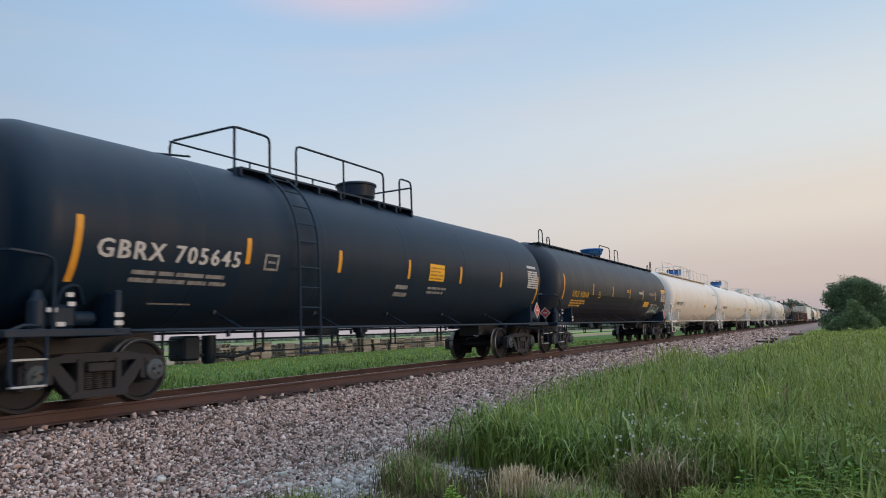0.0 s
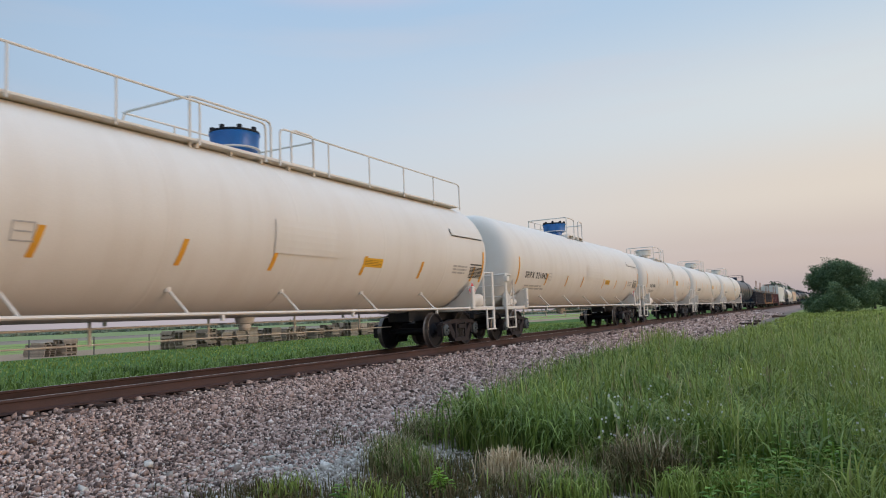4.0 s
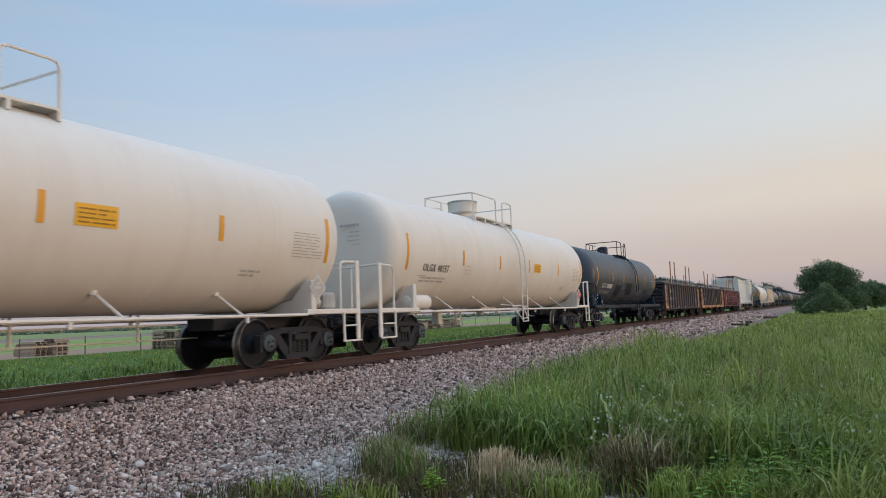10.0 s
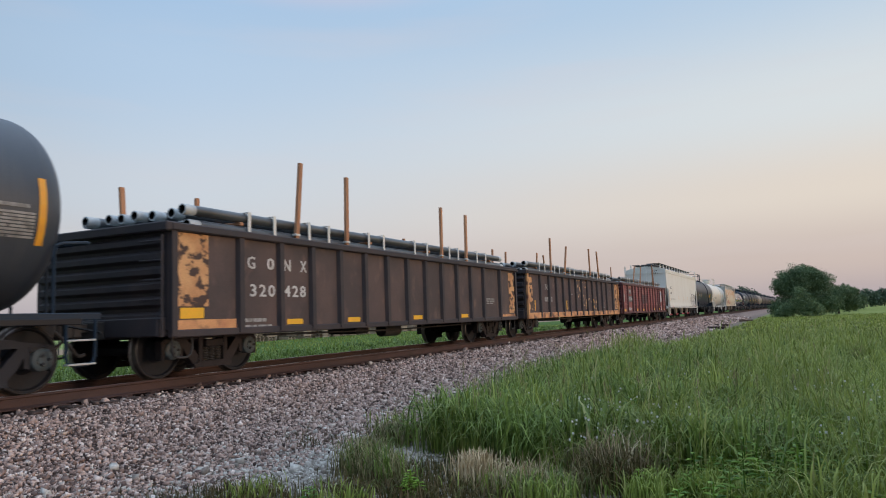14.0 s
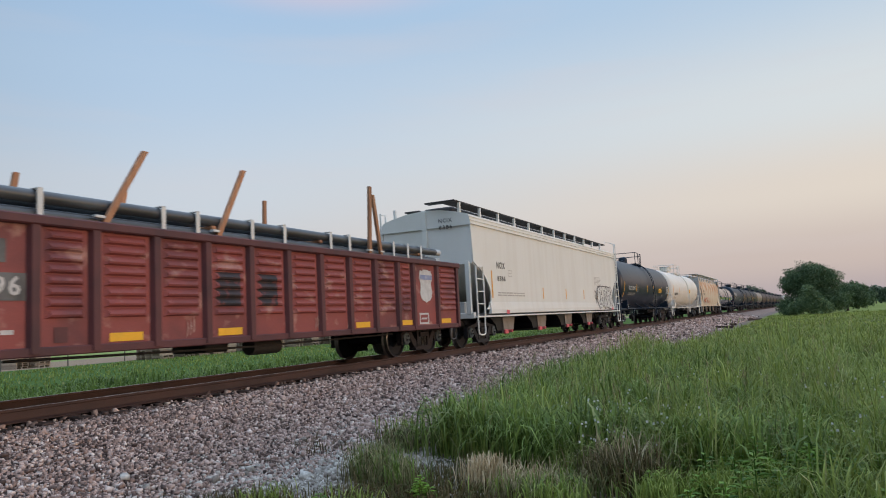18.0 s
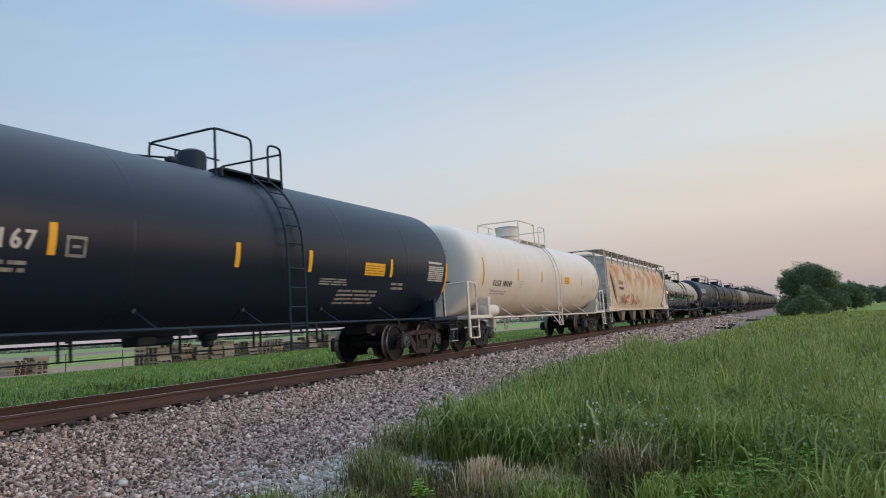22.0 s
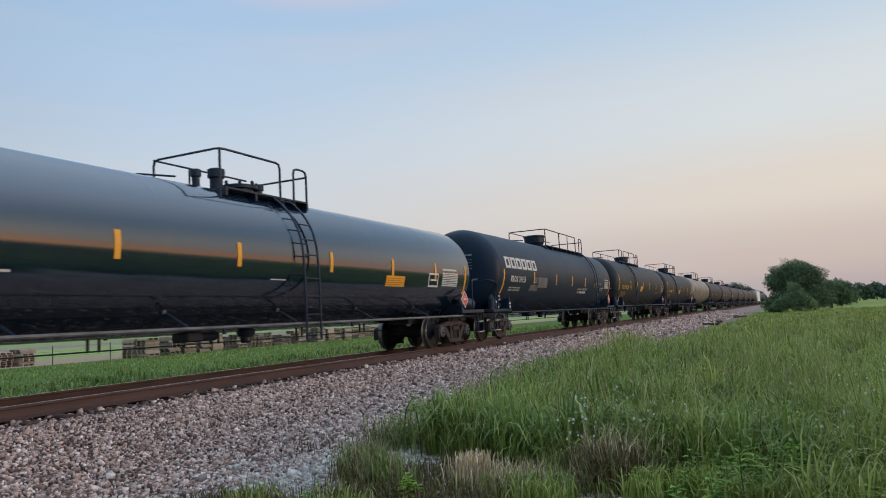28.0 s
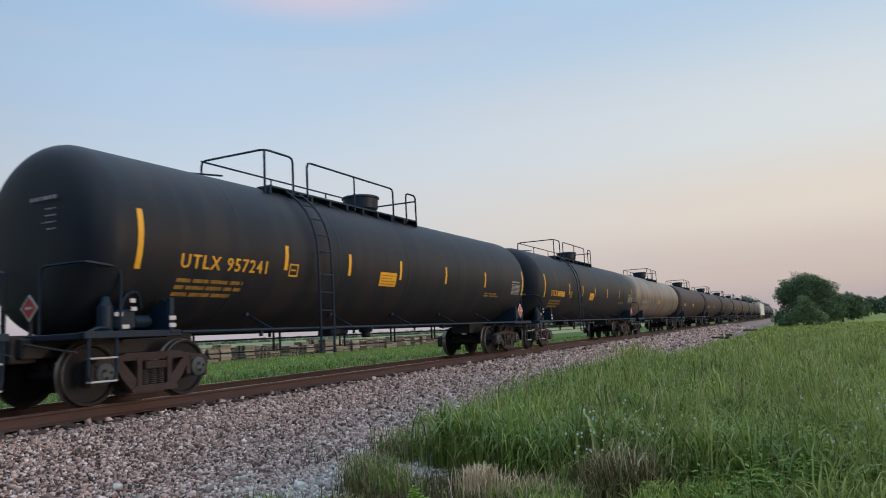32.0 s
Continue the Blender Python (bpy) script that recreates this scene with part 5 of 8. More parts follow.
def gondola(front, tc, label, paint, chord, ribs, ridged, low_band=None, finish="rust"):
    car = tagged(new("gondola"), label, "gondola", "cars of the freight train")
    hl, z0, z1 = tc / 2 + 1.36, 0.68, 2.44
    s = Shape().box(-1.5, 1.5, -hl, hl, 0.9, 0.97)
    part("floor", s, STEEL, car)
    part("centre_sill", Shape().box(-0.3, 0.3, -hl - 0.3, hl + 0.3, 0.66, 0.95, 0.02), STEEL, car)
    skin = None
    for sx in (1, -1):
        side = part("side", Shape().box(*sorted((sx * 1.49, sx * 1.52)), -hl, hl, z0, z1 - 0.1, 0.004), paint, car)
        if sx > 0:
            skin = Skin(side, flat=1.525, lift=0.004)
        part("top_chord", Shape().box(*sorted((sx * 1.44, sx * 1.62)), -hl - 0.02, hl + 0.02, z1 - 0.13, z1, 0.02), chord, side)
        part("side_sill", Shape().box(*sorted((sx * 1.5, sx * 1.575)), -hl, hl, z0 - 0.02, z0 + (0.2 if low_band else 0.1), 0.015), low_band or chord, side)
        marks = [-hl] + list(ribs) + [hl]
        for y in ribs:
            rib = Shape().prism([(sx * 1.52, y - 0.09), (sx * 1.6, y - 0.055), (sx * 1.6, y + 0.055), (sx * 1.52, y + 0.09)], "z", z0 + 0.02, z1 - 0.12)
            part("rib", rib, chord, side)
        for y in (-hl + 0.06, hl - 0.06):
            part("corner_post", Shape().box(*sorted((sx * 1.5, sx * 1.59)), y - 0.06, y + 0.06, z0, z1 - 0.1, 0.01), low_band or chord, side)
        if ridged:
            for a, b in zip(marks, marks[1:]):
                if b - a < 0.4 or 5.0 < abs(a + b) / 2 < 6.2:  # plain panels carry the lettering
                    continue
                a = a + 0.65 if a == -hl else a
                for k in range(8):
                    part("ridge", ridge(sx, 1.2 + 0.145 * k, a + 0.15, b - 0.15), paint, side)
    for k in (-1, 1):
        y = k * hl
        end = part("end", Shape().box(-1.5, 1.5, *sorted((y, y - k * 0.05)), z0 + 0.1, z1 - 0.1, 0.006), chord, car)
        for j in range(6):
            z = 0.98 + 0.235 * j
            part("end_ridge", Shape().prism([(y, z - 0.09), (y + k * 0.08, z - 0.04), (y + k * 0.08, z + 0.04), (y, z + 0.09)], "x", -1.42, 1.42), chord, end)
        part("end_chord", Shape().box(-1.6, 1.6, *sorted((y - k * 0.08, y + k * 0.12)), z1 - 0.14, z1 + 0.01, 0.02), chord, end)
        part("end_sill", Shape().box(-1.45, 1.45, *sorted((y - k * 0.05, y + k * 0.16)), z0, z0 + 0.3, 0.02), chord, end)
        ladder = part("ladder", Shape().tube([(1.5, y + k * 0.12, z0), (1.5, y + k * 0.12, z1 - 0.2)], 0.02), chord, car)
        for j in range(5):
            z = 0.95 + 0.3 * j
            part("rung", Shape().tube([(1.5, y + k * 0.14, z), (1.05, y + k * 0.14, z)], 0.016), chord, ladder)
        for sx in (1, -1):
            part("stirrup_step", Shape().tube([(sx * 1.48, y - k * 0.1, z0), (sx * 1.48, y - k * 0.1, 0.35), (sx * 1.48, y - k * 0.5, 0.35), (sx * 1.48, y - k * 0.5, z0)], 0.02), STEEL, car)
    s = Shape().box(-0.35, 0.5, -0.9, -0.3, 0.5, 0.72, 0.03)
    s.spin([(0.1, 0.16), (0.9, 0.16)], "y", (0.6, 0, 0.55), n=14)
    part("brake_gear", s, STEEL, car, smooth=True)
    railing(car, [(1.0, -tc / 2 + 1.4, 0.62), (0.9, 0, 0.56), (1.0, tc / 2 - 1.4, 0.6)], STEEL, 0.02, "brake_rod")
    running_gear(car, tc, finish)
    TRAIN.append((car, front + tc / 2))
    return car, skin, hl


def pipe_load(front, tc, stakes, straps, seed, end=0.75):
    """Steel pipes in a gondola, strapped, with timber stakes along the sides."""
    load = tagged(new("pipe_load"), "black steel pipes strapped between timber stakes in a gondola", "pipe load", "pipe loads")
    rnd = random.Random(seed)
    r, hl = 0.09, tc / 2 + end
    tubes = {}
    for x, z in [(-1.265 + 0.23 * k, 2.49) for k in range(12)] + [(-1.265 + 0.23 * k, 2.73) for k in (0, 1, 3, 4, 6, 7, 9, 11)]:
        d = rnd.uniform(-0.12, 0.12)
        s = Shape()
        ring = [(-hl, r - 0.02), (-hl, r), (-hl + 0.24, r), (hl - 0.24, r), (hl, r), (hl, r - 0.02)]
        n = 14
        for a, q in ring:
            s.v += [(x + q * math.cos(2 * math.pi * k / n), a + d, z + q * math.sin(2 * math.pi * k / n)) for k in range(n)]
        for j in range(len(ring) - 1):
            s.f += [(j * n + k, j * n + (k + 1) % n, (j + 1) * n + (k + 1) % n, (j + 1) * n + k) for k in range(n)]
            s.m += [1 if j in (0, 1, 3, 4) else 0] * n
        inner = [(-hl, r - 0.02), (-hl + 1.5, r - 0.02)]
        for e in (-1, 1):
            k0 = len(s.v)
            for a, q in inner:
                s.v += [(x + q * math.cos(2 * math.pi * k / n), -e * a + d if e < 0 else a + d, z + q * math.sin(2 * math.pi * k / n)) for k in range(n)]
            s.f += [(k0 + k, k0 + n + k, k0 + n + (k + 1) % n, k0 + (k + 1) % n) for k in range(n)]
            s.m += [0] * n
        me = s.mesh("pipe", [PIPEBLACK, PIPECAP], True)
        part("pipe", me, None, load)
    for y in (-hl + 1.2, -1.5, 1.5, hl - 1.2):
        part("dunnage", Shape().box(-1.4, 1.4, y - 0.12, y + 0.12, 0.97, 2.4), TIMBER, load)
        part("spacer", Shape().box(-1.38, 1.36, y - 0.05, y + 0.05, 2.578, 2.642), TIMBER, load)
    for y in straps:
        s = Shape()
        s.box(1.385, 1.4, y - 0.04, y + 0.04, 2.42, 2.838, 0.002)
        s.box(0.0, 1.4, y - 0.03, y + 0.03, 2.825, 2.838, 0.002)
        part("strap", s, STRAP, load)
    for side, y0, y1, top in stakes:
        x = side * 1.42
        s = Shape()
        b, h = Vector((x, y1, top)), 0.05
        verts = []
        for p in (Vector((x, y0 - (y1 - y0) * 0.6, 1.2)), b):
            verts += [(p.x - 0.03, p.y - h, p.z), (p.x + 0.03, p.y - h, p.z), (p.x + 0.03, p.y + h, p.z), (p.x - 0.03, p.y + h, p.z)]
        s.add(verts, [(0, 3, 2, 1), (4, 5, 6, 7), (0, 1, 5, 4), (1, 2, 6, 5), (2, 3, 7, 6), (3, 0, 4, 7)])
        stake = part("stake", s, TIMBER, load)
        yb = y0 + (y1 - y0) * 0.12
        part("stake_tie", Shape().box(x - 0.045, x + 0.045, yb - 0.075, yb + 0.075, 2.52, 2.56, 0.004), STRAP, stake)
    TRAIN.append((load, front + tc / 2))
    return load


def rung_ladder(car, x, y0, y1, z0, z1, mat, n, axis="y"):
    s = Shape()
    for y in (y0, y1):
        s.tube([(x, y, z0), (x, y, z1)], 0.026)
    p = part("ladder", s, mat, car)
    for k in range(n):
        z = z0 + 0.03 + (z1 - z0 - 0.06) * k / (n - 1)
        part("rung", Shape().tube([(x, y0, z), (x, y1, z)], 0.017), mat, p)
    return p


def bays(car, ys, half, mat, gate, z0=0.4, x=1.15, steep=False):
    for y in ys:
        s = Shape()
        if steep:
            s.prism([(y - half - 0.1, 1.0), (y + half * 0.75, 1.0), (y + 0.78, z0 + 0.08), (y - 0.62, z0 + 0.08), (y - 0.75, 0.66)], "x", -x, x)
        else:
            s.prism([(y - half, 1.0), (y + half, 1.0), (y + 0.42, z0 + 0.08), (y - 0.42, z0 + 0.08)], "x", -x, x)
        # slopes in shade are coloured black; only chute_face keeps a lighter tone
        b = part("hopper_bay", s, PATCHSHADE, car, "hopper chute, its shaded slopes painted black")
        for sx in (1, -1):
            face = [(y - half * 0.15, 1.0), (y + half * 0.75, 1.0), (y + (0.78 if steep else 0.42), z0 + 0.1), (y - 0.1, z0 + 0.1)]
            part("chute_face", Shape().prism(face, "x", *sorted((sx * x, sx * (x + 0.03)))), mat, b)
        s = Shape().box(-x - 0.1, x + 0.1, y - 0.44, y + 0.44, z0, z0 + 0.09, 0.01)
        part("discharge_gate", s, STEEL, b)
        s = Shape().box(x + 0.08, x + 0.16, y - 0.3, y + 0.0, z0 - 0.02, z0 + 0.12, 0.02)
        s.spin([(x + 0.1, 0.05), (x + 0.22, 0.05)], "x", (0, y + 0.2, z0 + 0.06), n=10)
        part("gate_lock", s, gate, b)


def white_hopper(front, tc, label, near=True):
    car = tagged(new("covered_hopper"), label, "hopper car", "cars of the freight train")
    e = 9.3 if near else tc / 2 + 1.5
    d = 9.3 - e
    half = [(-9.38 + d, 3.72), (-9.28 + d, 2.56), (-8.92 + d, 2.41), (-8.62 + d, 2.26), (-8.35 + d, 2.05), (-8.15 + d, 1.82), (-8.06 + d, 1.6), (-8.08 + d, 1.42), (-8.22 + d, 1.25), (-8.45 + d, 1.14)]
    outline = half + [(-a, b) for a, b in half[::-1]]
    skin = None
    for sx in (1, -1):
        side = part("side_sheet", Shape().prism(outline, "x", *sorted((sx * 1.51, sx * 1.545))), HOPPERWHITE, car)
        if sx > 0:
            skin = Skin(side, flat=1.545, lift=0.005)
        s = Shape().prism([(sx * 1.5, 1.0), (sx * 1.585, 1.01), (sx * 1.585, 1.14), (sx * 1.56, 1.34), (sx * 1.5, 1.36)], "y", -8.2 + d, 8.2 - d)
        s.box(*sorted((sx * 1.46, sx * 1.6)), -e, e, 0.9, 0.95, 0.01)
        part("side_sill", s, HOPPERWHITE, car)
        # dark-coloured bar that stands for the shadow line above the lip
        part("sill_web", Shape().box(*sorted((sx * 1.44, sx * 1.5)), -e + 0.05, e - 0.05, 0.948, 1.02), UNDERSIDE, car)
    roof = [(-1.55, 3.68), (-1.585, 3.69), (-1.585, 3.71), (-1.545, 3.72), (-1.54, 3.8), (-1.565, 3.805), (-1.565, 3.82), (-1.525, 3.83), (-1.52, 3.91), (-1.54, 3.915), (-1.54, 3.93), (-1.5, 3.94), (-1.49, 3.99), (-1.4, 4.03), (-1.15, 4.1), (-0.6, 4.21), (0, 4.26)]
    roof = roof + [(-a, b) for a, b in roof[-2::-1]]
    part("roof", Shape().prism(roof, "y", -9.36 + d, 9.36 - d), HOPPERWHITE, car)
    for k in (-1, 1):
        y = k * (9.3 - d)
        end = [(-1.5, 2.52), (1.5, 2.52), (1.5, 3.9), (1.15, 4.1), (0.6, 4.2), (-0.6, 4.2), (-1.15, 4.1), (-1.5, 3.9)]
        p = part("end_sheet", Shape().prism(end, "y", *sorted((y, y - k * 0.04))), HOPPERWHITE, car)
        part("end_post", Shape().box(-0.08, 0.08, *sorted((y, y + k * 0.1)), 1.0, 4.22, 0.01), HOPPERWHITE, p)
        part("end_post", Shape().box(1.28, 1.42, *sorted((y - k * 0.05, y + k * 0.06)), 1.0, 2.6, 0.01), HOPPERWHITE, p)
        s = Shape().prism([(k * (9.28 - d), 2.56), (k * (9.2 - d), 2.5), (k * (5.6 - d), 1.0), (k * (5.7 - d), 1.0), (k * (6.3 - d), 1.3)], "x", -1.5, 1.5)
        part("slope_sheet", s, HOPPERWHITE, car)
        s = Shape().box(-1.5, 1.5, *sorted((y - k * 0.1, y + k * 0.05)), 0.88, 1.06, 0.015)
        s.box(-1.4, 1.4, *sorted((y - k * 0.9, y - k * 0.1)), 0.95, 1.0, 0.004)
        part("end_platform", s, HOPPERWHITE, car)
        part("brake_valve", Shape().box(0.6, 1.05, *sorted((y - k * 0.7, y - k * 0.35)), 1.02, 1.4, 0.04), PALEGREY, car)
        if k < 0:
            part("crossover_board", Shape().box(0.15, 1.16, *sorted((y - k * 0.02, y + k * 0.3)), 4.41, 4.45, 0.005), STEEL, car)
        else:
            railing(car, [(1.14, y - 0.4, 4.5), (1.14, y - 0.35, 4.62), (1.3, y + 0.02, 4.56), (1.6, y, 4.44)], HOPPERWHITE, 0.018, "grab_rail")
        for x in (1.6, -1.6):
            rung_ladder(car, x, *sorted((y - k * 0.02, y - k * 0.55)), 0.9, 2.45, HOPPERWHITE, 5)
            part("stirrup_step", Shape().tube([(x, y, 0.95), (x, y, 0.4), (x, y - k * 0.5, 0.38), (x, y - k * 0.5, 0.95)], 0.024), HOPPERWHITE, car)
    rung_ladder(car, 1.6, 8.98 - d, 9.3 - d, 2.45, 4.45, HOPPERWHITE, 6)
    rung_ladder(car, -1.6, -9.3 + d, -8.98 + d, 2.45, 4.35, HOPPERWHITE, 6)
    s = Shape()
    for sx in (1, -1):
        s.box(*sorted((sx * 0.62, sx * 1.16)), (-9.3 if sx > 0 else -8.5) + d, 8.95 - d, 4.41, 4.45, 0.006)
    board = part("running_board", s, STEEL, car)
    y = -9.2 + d
    while y < 9.0 - d:
        for x in (1.12, -1.12):
            part("board_post", Shape().box(x - 0.03, x + 0.045, y - 0.05, y + 0.05, 4.05, 4.42, 0.006), HOPPERWHITE, board)
        y += 1.555
    y = -8.4 + d
    while y < 7 - d:
        part("hatch_cover", Shape().box(-0.5, 0.5, y, y + 1.9, 4.2, 4.47, 0.05), STEEL, car)
        y += 1.95
    part("centre_sill", Shape().box(-0.6, 0.6, -e + 2.4, e - 2.4, 0.9, 0.99, 0.01), PATCHSHADE, car)
    for k in (-1, 1):
        part("stub_sill", Shape().box(-0.45, 0.45, *sorted((k * (e + 0.2), k * (e - 2.4))), 0.6, 0.98, 0.02), PATCHSHADE, car)
    bays(car, [q for q in (-6.15, -2.65, 0.88, 4.3) if abs(q) < tc / 2 - 1.2], 1.3, SILTGREY, PINK, 0.35, steep=True)
    running_gear(car, tc, "grey")
    TRAIN.append((car, front + tc / 2))
    return car, skin


def rusted_hopper(front, tc, label):
    car = tagged(new("covered_hopper"), label, "hopper car", "cars of the freight train")
    prof = [(1.3, 1.14), (1.36, 1.3), (1.44, 1.5), (1.5, 1.8), (1.53, 2.15), (1.53, 2.5), (1.49, 2.9), (1.4, 3.3), (1.26, 3.62), (1.1, 3.82), (0.8, 3.96), (0.0, 4.04)]
    zs, xs2 = [p[1] for p in prof], [p[0] for p in prof]

    def outer(z):
        return float(np.interp(z, zs, xs2))

    def end(z):
        return 7.1 + 1.6 * max(0.0, min(1.0, (z - 1.33) / 2.35)) ** 0.85

    s = Shape()
    full = prof + [(-x, z) for x, z in prof[-2::-1]]
    cols = 14
    for x, z in full:
        for j in range(cols + 1):
            s.v.append((x, -end(z) + 2 * end(z) * j / cols, z))
    w = cols + 1
    s.f = [(i * w + j, i * w + j + 1, (i + 1) * w + j + 1, (i + 1) * w + j) for i in range(len(full) - 1) for j in range(cols)]
    s.f += [tuple(i * w for i in range(len(full))), tuple(i * w + cols for i in range(len(full)))[::-1]]
    s.m = [0] * len(s.f)
    body = part("hopper_body", s, RUSTEDCREAM, car, "curved cream sides with orange rust streaks", smooth=True)
    for y in (-4.2, 0.0, 4.2):
        part("weld_band", Shape().sheet([((outer(z) + 0.006, y - 0.02, z), (outer(z) + 0.006, y + 0.02, z)) for z in zs[:-1]]), RUSTEDCREAM, body)
    for sx in (1, -1):
        part("side_sill", Shape().box(*sorted((sx * 1.4, sx * 1.5)), -7.1, 7.1, 1.02, 1.13, 0.015), RUSTEDCREAM, car)
        for k in (-1, 1):
            part("end_sill", Shape().box(*sorted((sx * 1.42, sx * 1.54)), *sorted((k * 7.1, k * 9.3)), 1.0, 1.28, 0.015), RUSTEDCREAM, car)
        for k in (-1, 1):
            plate = [(k * 8.85, 1.3), (k * 8.85, 3.86), (k * 8.72, 3.86), (k * 8.3, 2.9), (k * 7.7, 2.1), (k * 7.25, 1.45), (k * 7.12, 1.3)]
            part("end_flange", Shape().prism(plate, "x", *sorted((sx * 1.44, sx * 1.47))), RUSTEDCREAM, car)
            band = [((sx * (outer(z) + 0.015), k * (end(z) + 0.05), z), (sx * (outer(z) + 0.015), k * (end(z) - 0.26), z)) for z in np.linspace(1.3, 3.8, 12)]
            part("slope_band", Shape().sheet(band), SILTGREY, car, "bare grey band along the sloping end")
            part("corner_post", Shape().box(*sorted((sx * 1.43, sx * 1.5)), *sorted((k * 9.235, k * 9.3)), 1.0, 4.2, 0.01), ENDGREY, car)
            rung_ladder(car, sx * 1.5, *sorted((k * 9.27, k * 8.78)), 1.05, 2.35, ENDGREY, 5)
            part("stirrup_step", Shape().tube([(sx * 1.52, k * 9.2, 1.0), (sx * 1.52, k * 9.1, 0.45), (sx * 1.52, k * 8.75, 0.45), (sx * 1.52, k * 8.7, 1.0)], 0.024), PALEGREY, car)
    for k in (-1, 1):
        s = Shape().box(-1.44, 1.44, *sorted((k * 8.8, k * 8.86)), 1.9, 3.9, 0.01)
        p = part("end_sheet", s, ENDGREY, car)
        part("end_brace", Shape().box(-1.44, 1.44, *sorted((k * 8.86, k * 8.95)), 3.45, 3.58, 0.01), ENDGREY, p)
        part("end_slope", Shape().prism([(k * 8.8, 2.0), (k * 8.7, 1.9), (k * 6.4, 1.0), (k * 6.6, 1.0)], "x", -1.4, 1.4), ENDGREY, car)
        s = Shape().box(-1.5, 1.5, *sorted((k * 9.2, k * 9.34)), 0.96, 1.12, 0.012)
        s.box(-1.4, 1.4, *sorted((k * 8.6, k * 9.2)), 1.0, 1.04, 0.004)
        part("end_platform", s, ENDGREY, car)
        for x in (0.95, -0.2):
            part("end_post", Shape().box(x - 0.045, x + 0.045, *sorted((k * 9.22, k * 9.3)), 1.0, 4.2, 0.01), ENDGREY, car)
        part("crossover_board", Shape().box(-1.46, 1.3, *sorted((k * 9.31, k * 9.62)), 4.17, 4.21, 0.006), ENDGREY, car)
        rung_ladder(car, -1.46, *sorted((k * 9.3, k * 8.85)), 1.05, 4.2, ENDGREY, 9)
        for z in (1.4, 1.75, 2.1, 2.42):
            part("end_grab_iron", Shape().tube([(0.95, k * 9.3, z), (1.46, k * 9.3, z)], 0.018), ENDGREY, car)
    for sx in (1, -1):
        part("roof_rail", Shape().box(*sorted((sx * 1.28, sx * 1.42)), -9.3, 9.3, 4.17, 4.23, 0.01), ENDGREY, car)
        part("running_board", Shape().box(*sorted((sx * 0.62, sx * 1.24)), -9.3, 9.3, 4.17, 4.21, 0.006), ENDGREY, car)
        y = -8.55
        while y < 9:
            part("rail_post", Shape().box(*sorted((sx * 1.32, sx * 1.38)), y - 0.03, y + 0.03, 3.55, 4.17, 0.008), ENDGREY, car)
            y += 1.485
    y = -7.8
    while y < 7:
        part("hatch_cover", Shape().box(-0.4, 0.4, y, y + 1.1, 4.0, 4.18, 0.05), PALEGREY, car)
        y += 1.6
    part("centre_sill", Shape().box(-0.4, 0.4, -9.4, 9.4, 0.62, 0.98, 0.02), STEEL, car)
    bays(car, (-4.6, -1.5, 1.6, 4.7), 1.15, CHUTE, STEEL, 0.36, 1.1)
    part("brake_reservoir", Shape().spin([(-8.9, 0.06), (-8.86, 0.18), (-8.1, 0.18), (-8.06, 0.06)], "y", (0.9, 0, 1.35), n=16), PALEGREY, car, smooth=True)
    running_gear(car, tc, "red")
    TRAIN.append((car, front + tc / 2))
    return car, Skin(body, outer=outer, lift=0.012)
# ---- the train, car by car ----
def end_marks(car, r, zc, hl, head, mat, seed):
    """Small print on the round end that faces the locomotive."""
    rnd, s = random.Random(seed), Shape()
    for k, w in enumerate((0.56, 0.26, 0.22, 0.3, 0.2)):
        z = zc + 0.52 - 0.1 * k - (0.05 if k else 0)
        h = 0.055 if k == 0 else 0.02
        x = 0.62
        while x > 0.62 - w:  # word by word, inward along the flattened head
            step = rnd.uniform(0.05, 0.14)
            edge = math.hypot(x, z - zc) / r
            d = -hl - head * math.sqrt(max(0.0, 1 - edge ** (2 / (0.3 if head < 0.44 else 0.36)))) - 0.05
            s.add([(x - step, d - 0.006, z), (x, d, z), (x, d, z + h), (x - step, d - 0.006, z + h)], [(0, 1, 2, 3)])
            x -= step + 0.02
    part("end_lettering", s, mat, car)


# black car that is just leaving at the start
tank_car(-171.9, 14.76, 1.46, 2.55, 8.15, BLACK, "black steel tank car at the head of the visible train", deck=(-4.3, -3.7, -3.0, 1.35), housing=(0.16, "tub", BLACK))

# A
car, skin = tank_car(-153.2, 14.76, 1.49, 2.52, 8.2, BLACK, "matt black tank car with white lettering and orange strips", deck=(-4.65, -3.75, -3.0, 1.35), ladder=(-3.85, -3.3), housing=(0.16, "tub", BLACK), under="valves", finish="grey")
stripes(skin, [-7.99, -4.95, -2.46, 0.13, 2.67, 5.19, 8.05], 0.215, 2.31, end_z=2.11)
skin.text("GBRX 705645", -7.7, -5.12, 2.02, 2.28, MARK, "white reporting mark")
skin.bars(-7.1, -5.3, 1.72, 1.93, 2, DIMMARK, 3)
skin.square(-4.55, -4.2, 2.02, 2.3, 0.04, DIMMARK)
skin.plate("yellow_sign", 1.05, 1.78, 2.1, 2.5, YELLOW)
skin.bars(1.1, 2.0, 1.8, 2.0, 2, DIMMARK, 4)
skin.bars(-0.3, 0.25, 1.7, 2.02, 2, DIMMARK, 5, words=1)
data_panel(skin, 7.2, 8.0, 2.15, 2.85, MARK, 6)
skin.bars(-6.6, -5.7, 1.42, 1.46, 1, DIMMARK, 7, words=1)
diamond(car, 7.95, 1.45, 1.44, RED, MARK)

